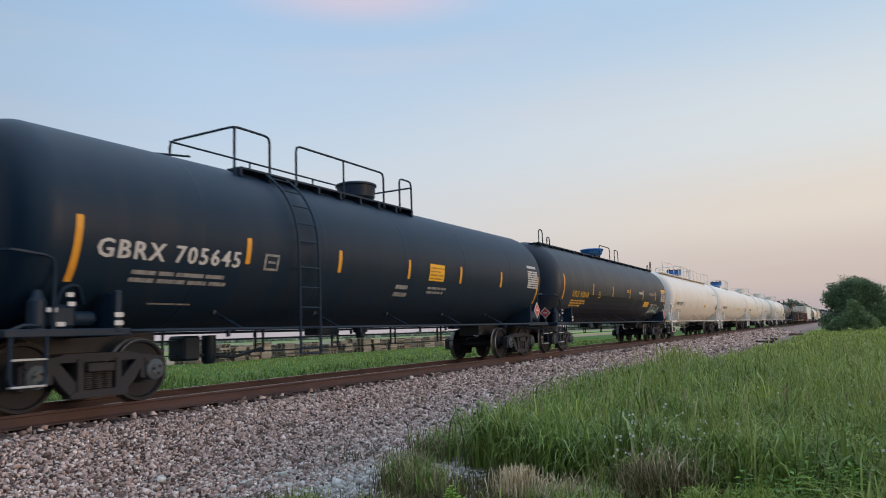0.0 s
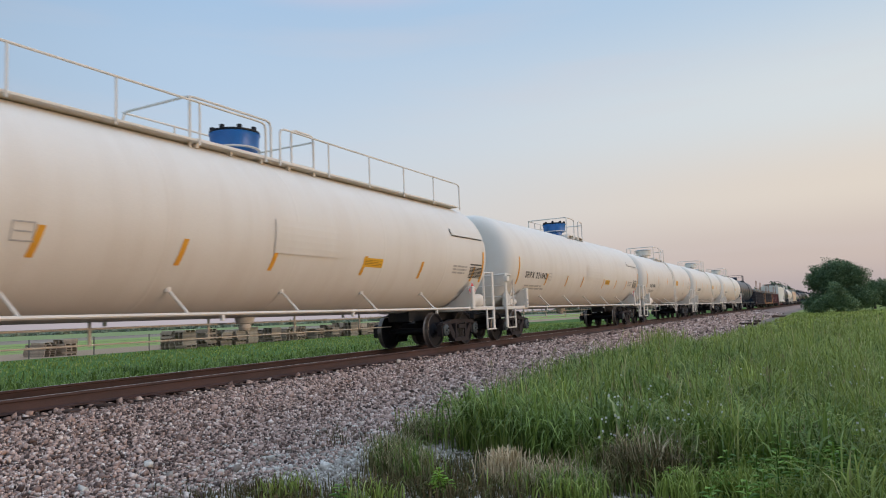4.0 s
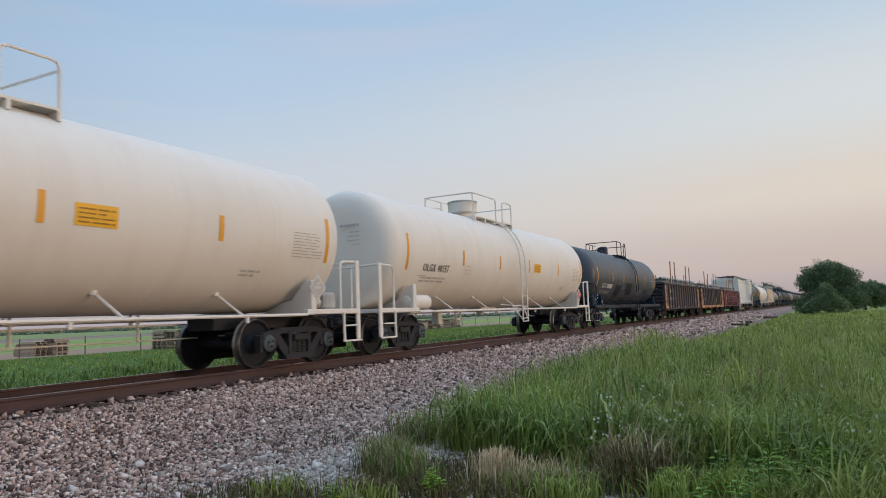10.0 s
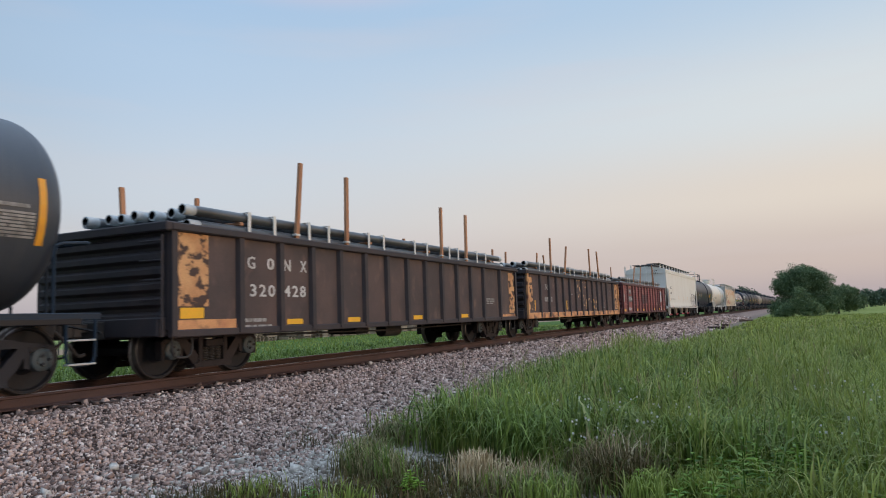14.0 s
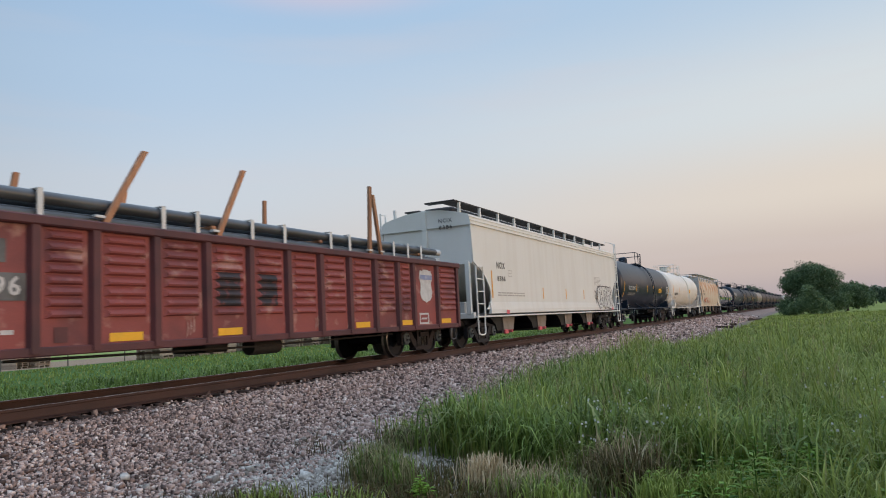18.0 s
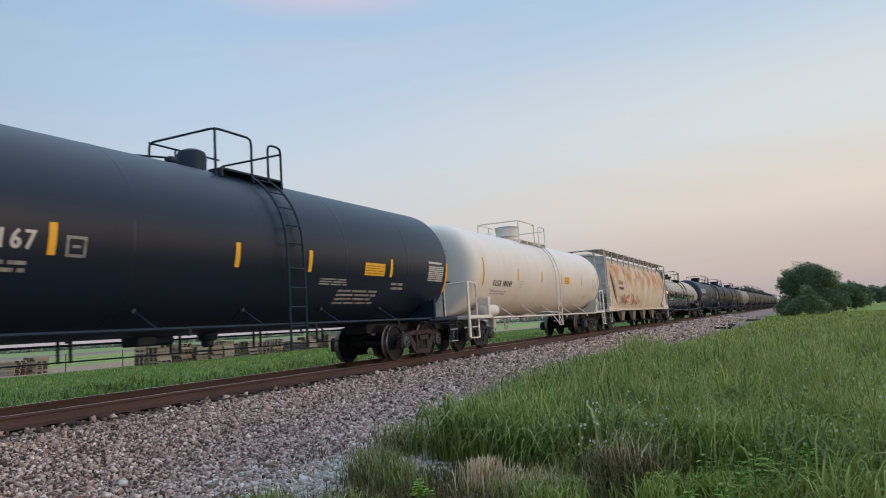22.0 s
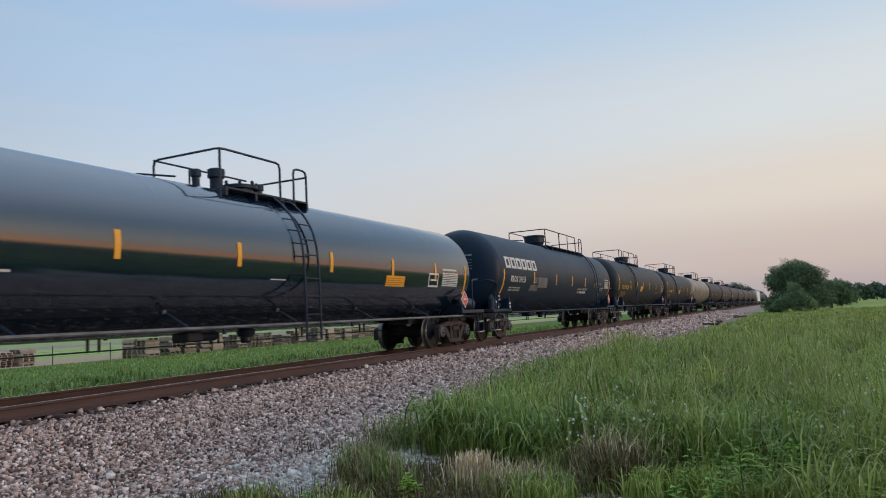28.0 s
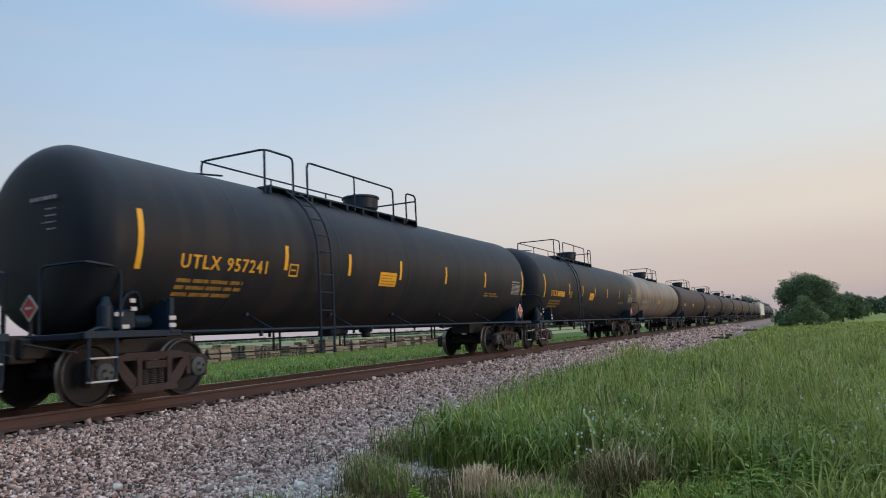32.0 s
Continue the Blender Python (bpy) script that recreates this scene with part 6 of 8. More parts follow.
# B
car, skin = tank_car(-134.56, 15.18, 1.51, 2.53, 8.45, DUSTBLACK, "dusty black tank car with gold lettering and a blue hatch", deck=None, ladder=None, finish="grey")
z = 2.53 + math.sqrt(1.51 ** 2 - 0.62 ** 2) + 0.02
for sx in (1, -1):
    s = Shape()
    for k in range(5):
        a, b = sorted((sx * (0.38 + 0.085 * k), sx * (0.44 + 0.085 * k)))
        s.box(a, b, -8.7, 8.7, z, z + 0.035, 0.004)
    for k in range(15):
        y = -8.5 + 17 * k / 14
        s.box(*sorted((sx * 0.4, sx * 0.78)), y - 0.03, y + 0.03, z - 0.12, z, 0.004)
    part("roof_walkway", s, BLACK, car)
for y0, y1, h in ((-8.7, -8.3, 0.5), (-7.9, -7.6, 0.3), (7.6, 7.9, 0.25), (8.3, 8.6, 0.5), (-2.7, -2.0, 0.16)):
    railing(car, [(0.78, y0, z - 0.05), (0.78, y0 + 0.03, z + h), (0.78, y1 - 0.03, z + h), (0.78, y1, z - 0.05)], BLACK)
railing(car, [(0.84, -1.5, z - 0.05), (0.84, -1.5, z + 0.56), (0.84, 0.1, z + 0.56), (0.84, 0.1, z - 0.05)], BLACK)
railing(car, [(-0.84, -1.5, z - 0.05), (-0.84, -1.5, z + 0.56), (-0.84, 0.1, z + 0.56), (-0.84, 0.1, z - 0.05)], BLACK)
railing(car, [(0.84, 0.9, z - 0.05), (0.84, 0.9, z + 0.54), (0.84, 1.5, z + 0.54), (0.84, 1.5, z - 0.05)], BLACK)
dome(car, 0.1, 4.1, "bowl", BLUE, BLACK)
end_placard(car, 0.95, -8.89, 1.4, RED, MARK)
stripes(skin, [-8.27, -4.84, -2.04, 0.78, 3.3, 6.02, 8.3], 0.22, 2.34)
skin.text("UTLX 950160", -7.26, -5.4, 2.0, 2.22, GOLD, "gold reporting mark")
skin.bars(-7.3, -5.6, 1.66, 1.93, 3, GOLD, 8)
skin.square(-4.1, -3.82, 2.03, 2.27, 0.03, GOLD)
skin.plate("yellow_sign", 3.75, 4.75, 1.78, 2.02, YELLOW)
skin.bars(0.2, 0.75, 2.38, 2.52, 2, GOLD, 9, words=1)
skin.plate("grey_brown_patch", 4.6, 6.0, 2.36, 2.47, BROWNSTRIP)
skin.plate("label_strip", 2.5, 3.2, 2.36, 2.47, FAINTMARK)
skin.plate("fresh_paint_patch", -6.2, 1.2, 1.25, 2.12, PATCHSHADE, "darker rectangle of fresh black paint", lean=0.5)
skin.plate("fresh_paint_patch", 1.9, 3.0, 1.6, 2.08, PATCHSHADE, lean=0.4)
skin.plate("fresh_paint_patch", -8.0, -5.0, 1.3, 1.58, PATCHSHADE)
skin.plate("fresh_paint_patch", 1.3, 4.2, 1.25, 1.55, PATCHSHADE)
skin.bars(5.2, 6.6, 1.88, 1.97, 1, FAINTMARK, 10)
data_panel(skin, 7.3, 8.2, 2.1, 2.6, MARK, 11)
skin.plate("yellow_label", 7.3, 8.2, 2.62, 2.74, YELLOW)
for pts in ([(5.3, 1.55), (5.6, 1.85), (5.75, 1.5), (5.95, 1.82)], [(6.0, 1.6), (6.3, 1.8), (6.25, 1.5), (6.6, 1.72)], [(6.7, 1.9), (6.9, 1.5), (7.2, 1.8), (7.4, 1.55)], [(5.2, 1.5), (6.2, 1.62), (7.5, 1.5)]):
    skin.stroke(pts, 0.08, GRAFFITIPALE, label="pale sprayed scrawl")
diamond(car, 8.05, 1.42, 1.44, RED, MARK)
part("edge_strip", Shape().box(1.462, 1.472, 8.2, 9.05, 1.0, 1.05, 0.002), YELLOW, car, "yellow strip along the platform edge")

# C and D: white cars with a long roof rail or a blue hatch
for name, front, tc, hl, mark, st in (("c", -115.39, 14.85, 8.2, "SHPX 221037", (-7.82, -4.96, -2.68, -0.62, 2.18, 4.6, 7.5)), ("d", -96.49, 14.99, 8.4, "SHPX 221042", (-8.1, -5.46, -3.22, -1.22, 1.85, 3.98, 5.92))):
    car, skin = tank_car(front, tc, 1.56, 2.52, hl, WHITE, "cream white tank car with black lettering and a blue hatch", "white", deck=(-0.88, 0.12, 0.68, 1.24) if name == "d" else (-1.9, 0.1, 0.7, 1.4), housing=(0.0, "drum", BLUE), reservoir="rear", finish="rust")
    if name == "c":
        z = 2.57 + 1.51 - 0.12
        part("roof_walkway", Shape().box(0.55, 0.95, -8.3, 7.9, z - 0.03, z + 0.01, 0.006), WHITE, car)
        for a, b in ((-8.25, -0.2), (0.2, 7.9)):
            railing(car, [(0.98, a, z - 0.1), (0.98, a, z + 0.64), (0.98, b, z + 0.64), (0.98, b, z - 0.1)], WHITE)
            for k in range(1, 5):
                y = a + (b - a) * k / 5
                railing(car, [(0.98, y, z - 0.1), (0.98, y, z + 0.64)], WHITE, 0.018, "rail_post")
    brake_gear(car, tc / 2, WHITE, PALEGREY, 1.53)
    for z in (1.36, 1.7):
        railing(car, [(1.42, -tc / 2 - 1.52, z), (-1.42, -tc / 2 - 1.52, z)], WHITE, 0.018, "end_rail")
    part("lamp_bracket", Shape().box(1.4, 1.52, -tc / 2 - 1.62, -tc / 2 - 1.42, 1.82, 1.98, 0.01), WHITE, car)
    first, *mid, last = st
    skin.plate("reflector_stripe", first - 0.05, first + 0.05, 1.77, 2.63, ORANGE)
    for y in mid + [last]:
        skin.plate("reflector_stripe", y - 0.05, y + 0.05, 1.77, 2.17, ORANGE, lean=0.22)
    skin.plate("reflector_stripe", hl - 0.15, hl - 0.05, 1.77, 2.6, ORANGE)
    skin.text(mark, -7.5, -5.45, 1.98, 2.19, DARKMARK, "black reporting mark")
    skin.bars(-7.3, -5.2, 1.62, 1.8, 2, FAINTMARK, 12)
    skin.square(-5.25, -4.95, 1.95, 2.2, 0.02, FAINTMARK)
    skin.plate("insulation_hatch", -0.63, 1.28, 2.08, 2.68, WHITE, lift=0.014)
    skin.bars(0.25, 0.7, 2.3, 2.45, 3, FAINTMARK, 13, words=2)
    skin.plate("yellow_sign", 2.18, 2.92, 1.95, 2.14, YELLOW)
    skin.plate("bracket_strip", 6.25, 8.15, 2.95, 3.1, WHITE, lift=0.03)
    skin.square(6.25, 8.15, 2.93, 3.12, 0.02, DARKMARK, "bracket_edge")
    data_panel(skin, 7.3, 8.1, 1.86, 2.24, DARKMARK, 14)
    skin.bars(6.3, 7.1, 1.95, 2.2, 3, FAINTMARK, 15, words=2)
    end_marks(car, 1.56, 2.52, hl, 0.42, FAINTMARK, 2)
    diamond(car, tc / 2 + 0.05, 1.52, 1.46, RED, MARK)

# E, F, G, N: white insulated cars of one kind
for front, tc, mark in ((-77.58, 13.25, "OLGX 40246"), (-60.46, 13.4, "OLGX 40255"), (-43.13, 13.45, "OLGX 40157"), (76.57, 13.38, "OLGX 100249")):
    car, skin = tank_car(front, tc, 1.48, 2.52, 7.35, WHITE, "cream white tank car with black lettering and a side ladder", "white", finish="grey", deck=(-1.15, 0.4, 1.0, 1.85) if front == -60.46 else (-1.85, -0.05, 0.5, 1.3), ladder=(0.0, 0.44), housing=(0.4 if front == -60.46 else -0.85, "drum", WHITE), reservoir=None if front == -60.46 else "front", seams=(-5.4, -2.2, 1.0, 3.4, 5.6), rail_z=0.96, under="posts" if front in (-43.13, 76.57) else None)
    skin.plate("reflector_stripe", -7.05, -6.95, 1.98, 2.86, ORANGE)
    for y in (-3.95, -1.35, 1.2, 4.28):
        skin.plate("reflector_stripe", y - 0.05, y + 0.05, 2.2, 2.62, ORANGE)
    skin.plate("reflector_stripe", 7.1, 7.2, 1.98, 2.86, ORANGE)
    skin.text(mark, -6.18, -4.78 if len(mark) < 11 else -4.5, 1.98, 2.17, DARKMARK, "black reporting mark")
    skin.bars(-6.2, -4.7, 1.72, 1.88, 2, FAINTMARK, 16)
    skin.square(-3.78, -3.48, 1.98, 2.2, 0.018, FAINTMARK)
    skin.plate("yellow_sign", 1.66, 2.32, 2.22, 2.52, YELLOW)
    skin.bars(6.1, 7.0, 2.05, 2.55, 9, FAINTMARK, 17, "data_panel", 0.3, 2)
    skin.bars(4.9, 5.4, 1.66, 1.8, 2, FAINTMARK, 18, words=2)
    skin.plate("bracket_mark", -6.4, -5.95, 1.86, 1.88, FAINTMARK)
    end_marks(car, 1.48, 2.52, 7.35, 0.42, FAINTMARK, 3)
    diamond(car, tc / 2 + 0.1, 1.48, 1.46, RED if front == -43.13 else FAINTMARK, MARK)
    valve = part("brake_valve", Shape().box(0.75, 1.15, tc / 2 + 0.75, tc / 2 + 1.15, 1.06, 1.42, 0.05), PALEGREY, car, "pale grey brake control valve")
    part("brake_pipe", Shape().tube([(1.1, tc / 2 + 0.7, 1.1), (1.25, tc / 2 + 0.6, 1.35), (1.25, tc / 2 + 0.35, 1.45), (1.1, tc / 2 + 0.1, 1.2)], 0.03), PALEGREY, valve)
    part("air_cylinder", Shape().spin([(-0.3, 0.05), (-0.28, 0.12), (0.28, 0.12), (0.3, 0.05)], "y", (0.95, tc / 2 + 0.45, 1.2), n=14), WHITE, car, smooth=True)

# H: weathered grey car with dark patches
car, skin = tank_car(-25.7, 11.85, 1.38, 2.46, 6.65, GREYBLACK, "weathered dark grey tank car with black repaint patches", deck=(-0.35, 0.6, 1.15, 1.55), ladder=(0.75, 1.25), housing=(-0.12, "cap", BLACK), sill=True, reservoir=None, finish="grey")
stripes(skin, [-6.37, -3.68, -1.44, 1.55, 3.65, 6.6], 0.22, 2.38)
skin.text("GATX", -5.47, -4.7, 1.86, 2.07, MARK, "worn white reporting mark")
skin.bars(-4.55, -3.6, 1.86, 2.07, 1, MARK, 19, words=6, fill=0.9)
skin.bars(-5.5, -3.8, 1.62, 1.78, 2, DIMMARK, 20)
for a, b, c, d in ((-2.95, -1.75, 1.54, 2.03), (-0.8, 0.55, 1.75, 2.18), (-0.4, 0.7, 1.58, 1.8), (3.7, 4.6, 1.68, 1.9), (-2.6, -1.9, 1.45, 1.6)):
    skin.plate("fresh_paint_patch", a, b, c, d, PATCHSHADE, lift=0.002 * (1 + a % 2))
skin.bars(2.2, 3.1, 1.6, 1.84, 4, DIMMARK, 21, words=2)
data_panel(skin, 5.65, 6.5, 2.02, 2.45, DIMMARK, 22)
skin.bars(5.2, 5.9, 2.42, 2.48, 1, MARK, 23, words=2)
skin.bars(-1.5, -0.8, 1.9, 1.95, 1, DIMMARK, 24, words=1)
end_marks(car, 1.38, 2.46, 6.65, 0.45, MARK, 4)

# I, J, K: gondolas with pipe
step = [-5.04 + 0.978 * k for k in range(11)]
car, skin, hl = gondola(-9.85, 12.6, "rust-stained black gondola with white lettering and orange ends", GONDOLABLACK, GONDOLARIB, [-6.12] + step + [6.12], False)
for a, b, text, z0, z1 in ((-5.92, -5.72, "G", 1.8, 2.02), (-5.4, -5.2, "0", 1.8, 2.02), (-4.92, -4.72, "N", 1.8, 2.02), (-4.42, -4.22, "X", 1.8, 2.02), (-5.85, -5.18, "320", 1.31, 1.53), (-4.92, -4.26, "428", 1.31, 1.53)):
    skin.text(text, a, b, z0, z1, MARK, "worn white reporting mark")
for y in (-4.6, -2.55, 0.4, 3.3):
    skin.plate("reflector_stripe", y - 0.24, y + 0.24, 0.8, 0.9, YELLOW)
skin.plate("reflector_stripe", -7.45, -6.95, 0.95, 1.12, YELLOW)
skin.plate("orange_corner", -7.6, -6.2, 0.7, 0.93, OCHRE)
skin.plate("orange_corner", -7.6, -6.85, 1.14, 2.3, PEEL, "peeling ochre paint at the corner")
skin.plate("orange_corner", 6.2, 7.6, 0.7, 0.86, OCHRE)
skin.plate("orange_corner", 7.0, 7.6, 0.9, 2.25, PEEL)
skin.bars(-6.0, -5.2, 0.75, 0.98, 2, DIMMARK, 25)
skin.bars(5.0, 5.7, 1.2, 1.4, 3, DIMMARK, 26, words=2)
pipe_load(-9.85, 12.6, [(1, -4.4, -4.22, 4.0), (1, -2.62, -2.58, 3.98), (1, 2.12, 2.15, 3.9), (1, 3.8, 3.84, 3.88), (-1, -6.0, -6.1, 3.55), (-1, -4.2, -4.15, 3.6), (-1, -0.3, -0.35, 3.4), (-1, 1.6, 1.5, 3.3), (-1, 5.0, 5.1, 3.5)], (-5.7, -5.0, -3.92, -3.24, -1.65, -0.97, 0.6, 1.3, 2.7, 3.3, 4.7, 5.4), 1)
car, skin, hl = gondola(6.64, 12.5, "peeling dark brown gondola with a rusty orange lower edge", GONDOLABROWN, GONDOLARIB, [-6.1] + [-5.0 + 0.98 * k for k in range(11)] + [6.2], False, OCHRE)
skin.text("NS", -5.4, -4.85, 1.75, 1.98, DIMMARK, "worn white reporting mark")
skin.bars(-5.5, -4.2, 1.3, 1.5, 1, DIMMARK, 27, words=5, fill=0.9)
for y, z0, z1 in ((-6.7, 0.95, 1.35), (-2.5, 0.95, 1.35), (4.02, 0.98, 1.36), (6.38, 0.98, 1.82)):
    skin.plate("reflector_stripe", y - 0.05, y + 0.05, z0, z1, YELLOW)
for z in (1.02, 1.3):  # a broken stripe on a rib
    Skin(skin.owner, flat=1.601).plate("reflector_stripe", 1.82, 1.9, z, z + 0.13, YELLOW)
for a, b, z0, z1 in ((-1.0, -0.19, 1.4, 2.28), (-0.01, 0.79, 1.0, 2.26), (0.97, 1.77, 1.3, 1.65), (1.97, 2.75, 0.95, 1.6)):
    Skin(skin.owner, flat=1.521).plate("flaking_paint", a, b, z0, z1, FLAKING, "dark paint flaking off in ochre scabs")
for y, z in ((-0.95, 1.55), (-0.97, 1.42), (-1.75, 1.6)):
    skin.plate("chalk_mark", y - 0.1, y + 0.2, z, z + 0.05, DIMMARK)
skin.bars(3.95, 4.4, 1.02, 1.2, 2, DIMMARK, 61, words=2)
skin.plate("orange_corner", 6.8, 7.5, 0.95, 2.28, PEEL, "peeling ochre paint at the corner")
skin.plate("orange_corner", -7.5, -6.95, 1.0, 2.2, PEEL)
pipe_load(6.64, 12.5, [(1, -2.35, -1.82, 3.73), (1, 2.17, 2.08, 3.9), (1, 3.95, 3.65, 3.87), (1, -4.2, -4.15, 3.9), (-1, 2.45, 2.7, 3.94), (-1, 4.1, 3.74, 3.89), (-1, -3.5, -3.4, 3.7), (-1, -1.9, -1.8, 3.7)], (-5.6, -4.9, -3.6, -2.9, -1.3, -0.6, 0.9, 1.6, 2.96, 3.72, 4.99, 5.7), 2)
car, skin, hl = gondola(23.07, 12.44, "oxide red gondola with ridged sides and white lettering", OXIDE, OXIDEDARK, [-6.25, -4.78] + [-3.92 + 1.02 * k for k in range(9)] + [5.0, 6.3], True)
skin.plate("number_panel", -6.15, -4.85, 1.36, 1.7, GREYPATCH)
skin.plate("number_panel", -5.72, -5.12, 1.82, 2.11, GREYPATCH)
Skin(skin.owner, flat=1.533).text("MP", -5.68, -5.22, 1.85, 2.07, MARK, "white reporting mark")
Skin(skin.owner, flat=1.533).text("640796", -6.05, -4.95, 1.42, 1.66, MARK, "white number")
skin.bars(-6.0, -5.0, 0.85, 1.05, 2, MARK, 28)
for y in (-7.0, -3.4, -1.35, 2.7, 4.7, 6.8):
    skin.plate("reflector_stripe", y - 0.28, y + 0.28, 0.8, 0.92, YELLOW)
half = [(0.0, 1.34), (0.1, 1.38), (0.2, 1.4), (0.29, 1.48), (0.33, 1.6), (0.29, 1.72), (0.29, 1.84), (0.35, 1.95), (0.34, 2.08), (0.28, 2.17), (0.2, 2.15), (0.1, 2.19)]
shield = [(5.72 + a, b) for a, b in half] + [(5.72 - a, b) for a, b in half[:0:-1]]
emblem = Shape()
emblem.prism(shield, "x", 1.524, 1.529)
part("emblem", emblem, MARK, skin.owner, "white shield emblem with a faded blue band")
Skin(skin.owner, flat=1.534).plate("emblem_band", 5.4, 6.04, 1.93, 2.05, FADEDBLUE)
skin.square(5.3, 5.8, 0.8, 1.08, 0.045, MARK, "routing_board")
skin.plate("emblem", -7.3, -6.95, 1.35, 1.78, DIMMARK)
for a, b in ((-1.68, -1.08), (-0.66, -0.12)):  # black overpaint on the ridges and between them
    patch = Shape()
    patch.box(1.5205, 1.5235, a + 0.01, b - 0.01, 1.3, 1.84)
    for k in range(1, 5):
        one = ridge(1, 1.2 + 0.145 * k, a, b, 0.004)
        patch.add(one.v, one.f)
    part("dark_paint_patch", patch, SOOTPATCH, skin.owner, "black overpaint wearing through to red")
for y0 in (0.98, 2.1, -2.3):
    for k in range(3):
        skin.stroke([(y0 + 0.07 * k, 0.8 + 0.03 * k), (y0 + 0.03 + 0.06 * k, 0.95), (y0 + 0.01 + 0.07 * k, 1.06 + 0.04 * k)], 0.035, SCUFF, "scrape", "pale scrape through the red paint", 0.9)
skin.plate("small_door", -4.5, -4.3, 0.82, 1.02, OXIDEDARK)
pipe_load(23.07, 12.44, [(1, -3.87, -2.97, 3.62), (1, -1.65, -0.84, 3.69), (1, 3.24, 3.36, 4.03), (1, 3.8, 3.47, 3.85), (-1, -3.4, -3.13, 3.68), (-1, -1.3, -1.0, 3.65), (-1, 3.0, 3.05, 4.01)], (-5.2, -4.6, -2.6, -1.9, -0.6, 0.3, 1.8, 2.5, 4.4, 5.1, 5.8), 3)

# L: white covered hopper
car, skin = white_hopper(39.5, 15.74, "warm white covered hopper with black graffiti at one end")
skin.text("NCIX", -7.5, -6.8, 2.44, 2.65, DARKMARK, "black reporting mark")
skin.text("8386", -7.48, -6.8, 2.03, 2.2, DARKMARK, "black number")
skin.bars(-7.5, -5.0, 1.56, 1.72, 2, FAINTMARK, 29, words=7)
skin.square(-6.5, -6.2, 2.2, 2.42, 0.02, FAINTMARK)
skin.plate("reflector_stripe", -8.0, -7.9, 1.5, 2.35, ORANGE)
for y in (-5.9 + 2.9, -0.05, 2.65, 5.05):
    skin.plate("reflector_stripe", y - 0.05, y + 0.05, 1.5, 1.9, ORANGE)
skin.bars(4.6, 5.8, 2.18, 2.6, 7, FAINTMARK, 30, "small_print", 0.35, 2)
low = Skin(skin.owner, flat=1.612)
low.plate("pink_tag", -7.0, -6.75, 0.98, 1.1, PINK)
low.plate("pink_tag", 7.55, 7.8, 0.98, 1.1, PINK)
# sprayed letters, drawn in a unit box each
glyphs = (("C", [[(0.95, 0.85), (0.5, 1.0), (0.1, 0.8), (0.05, 0.35), (0.3, 0.0), (0.9, 0.1)]]),
          ("R", [[(0.1, 0.0), (0.12, 1.0), (0.75, 0.95), (0.85, 0.65), (0.2, 0.5), (0.95, 0.0)]]),
          ("U", [[(0.1, 1.0), (0.08, 0.35), (0.4, 0.0), (0.8, 0.2), (0.85, 1.0)]]),
          ("S", [[(0.9, 0.9), (0.4, 1.0), (0.15, 0.7), (0.8, 0.4), (0.75, 0.05), (0.1, 0.05)]]),
          ("E", [[(0.9, 1.0), (0.15, 0.95), (0.1, 0.05), (0.9, 0.0)], [(0.15, 0.5), (0.75, 0.52)]]),
          ("R", [[(0.1, 0.0), (0.12, 1.0), (0.75, 0.95), (0.85, 0.65), (0.2, 0.5), (0.95, 0.0)]]))
gr = [[(5.0, 1.15), (4.92, 1.6), (5.05, 2.05), (5.5, 2.14), (6.9, 2.14), (7.75, 2.08), (7.98, 1.88), (7.9, 1.5), (8.0, 1.2)], [(4.5, 1.95), (4.7, 1.75), (4.53, 1.6), (4.85, 1.5), (4.65, 1.3)], [(4.65, 1.9), (4.9, 1.72), (4.75, 1.45)]]
for k, (_, lines) in enumerate(glyphs):
    for line in lines:
        gr.append([(5.1 + 0.47 * k + 0.42 * p, 1.16 + 0.84 * q) for p, q in line])


def bulge(z):
    """The side sheet and the rounded sill below it."""
    return float(np.interp(z, [1.14, 1.36, 1.4], [1.603, 1.563, 1.547]))


spray = Skin(skin.owner, outer=bulge, lift=0.012)
pale = Skin(skin.owner, outer=bulge, lift=0.019)
for k, g in enumerate(gr):
    if k < 3:
        spray.stroke(g, 0.05, GRAFFITIBLACK, label="dark sprayed outline")
    else:  # swollen letters: a dark edge round a pale filling
        spray.stroke(g, 0.25, GRAFFITIBLACK, label="dark sprayed outline", taper=0.25)
        pale.stroke(g, 0.17, GRAFFITIFILL, label="pale grey sprayed fill", taper=0.3)
v, f = letters("NCIX")
s = Shape()
s.add([(0.5 + 0.45 * a, -9.375, 3.82 + 0.12 * b) for a, b in v], f)
v, f = letters("8386")
s.add([(0.5 + 0.45 * a, -9.375, 3.62 + 0.12 * b) for a, b in v], f)
part("end_lettering", s, DARKMARK, car)

# M: satin black car
car, skin = tank_car(59.12, 13.55, 1.55, 2.47, 7.5, SATIN, "satin black tank car with white lettering and yellow strips", finish="red", deck=(-0.35, 0.62, 1.1, 1.5), ladder=(0.56, 1.04), housing=(-0.1, "cap", BLACK), reservoir=None)
skin.plate("reflector_stripe", -7.3, -7.2, 1.67, 2.53, YELLOW)
for y in (-4.0, -0.6, 1.45, 4.6):
    skin.plate("reflector_stripe", y - 0.055, y + 0.055, 2.03, 2.45, YELLOW)
skin.plate("reflector_stripe", 7.5, 7.6, 1.7, 2.5, YELLOW)
skin.text("OLGX 29167", -6.18, -4.22, 2.08, 2.33, MARK, "white reporting mark")
skin.bars(-6.1, -4.3, 1.8, 1.98, 2, DIMMARK, 31)
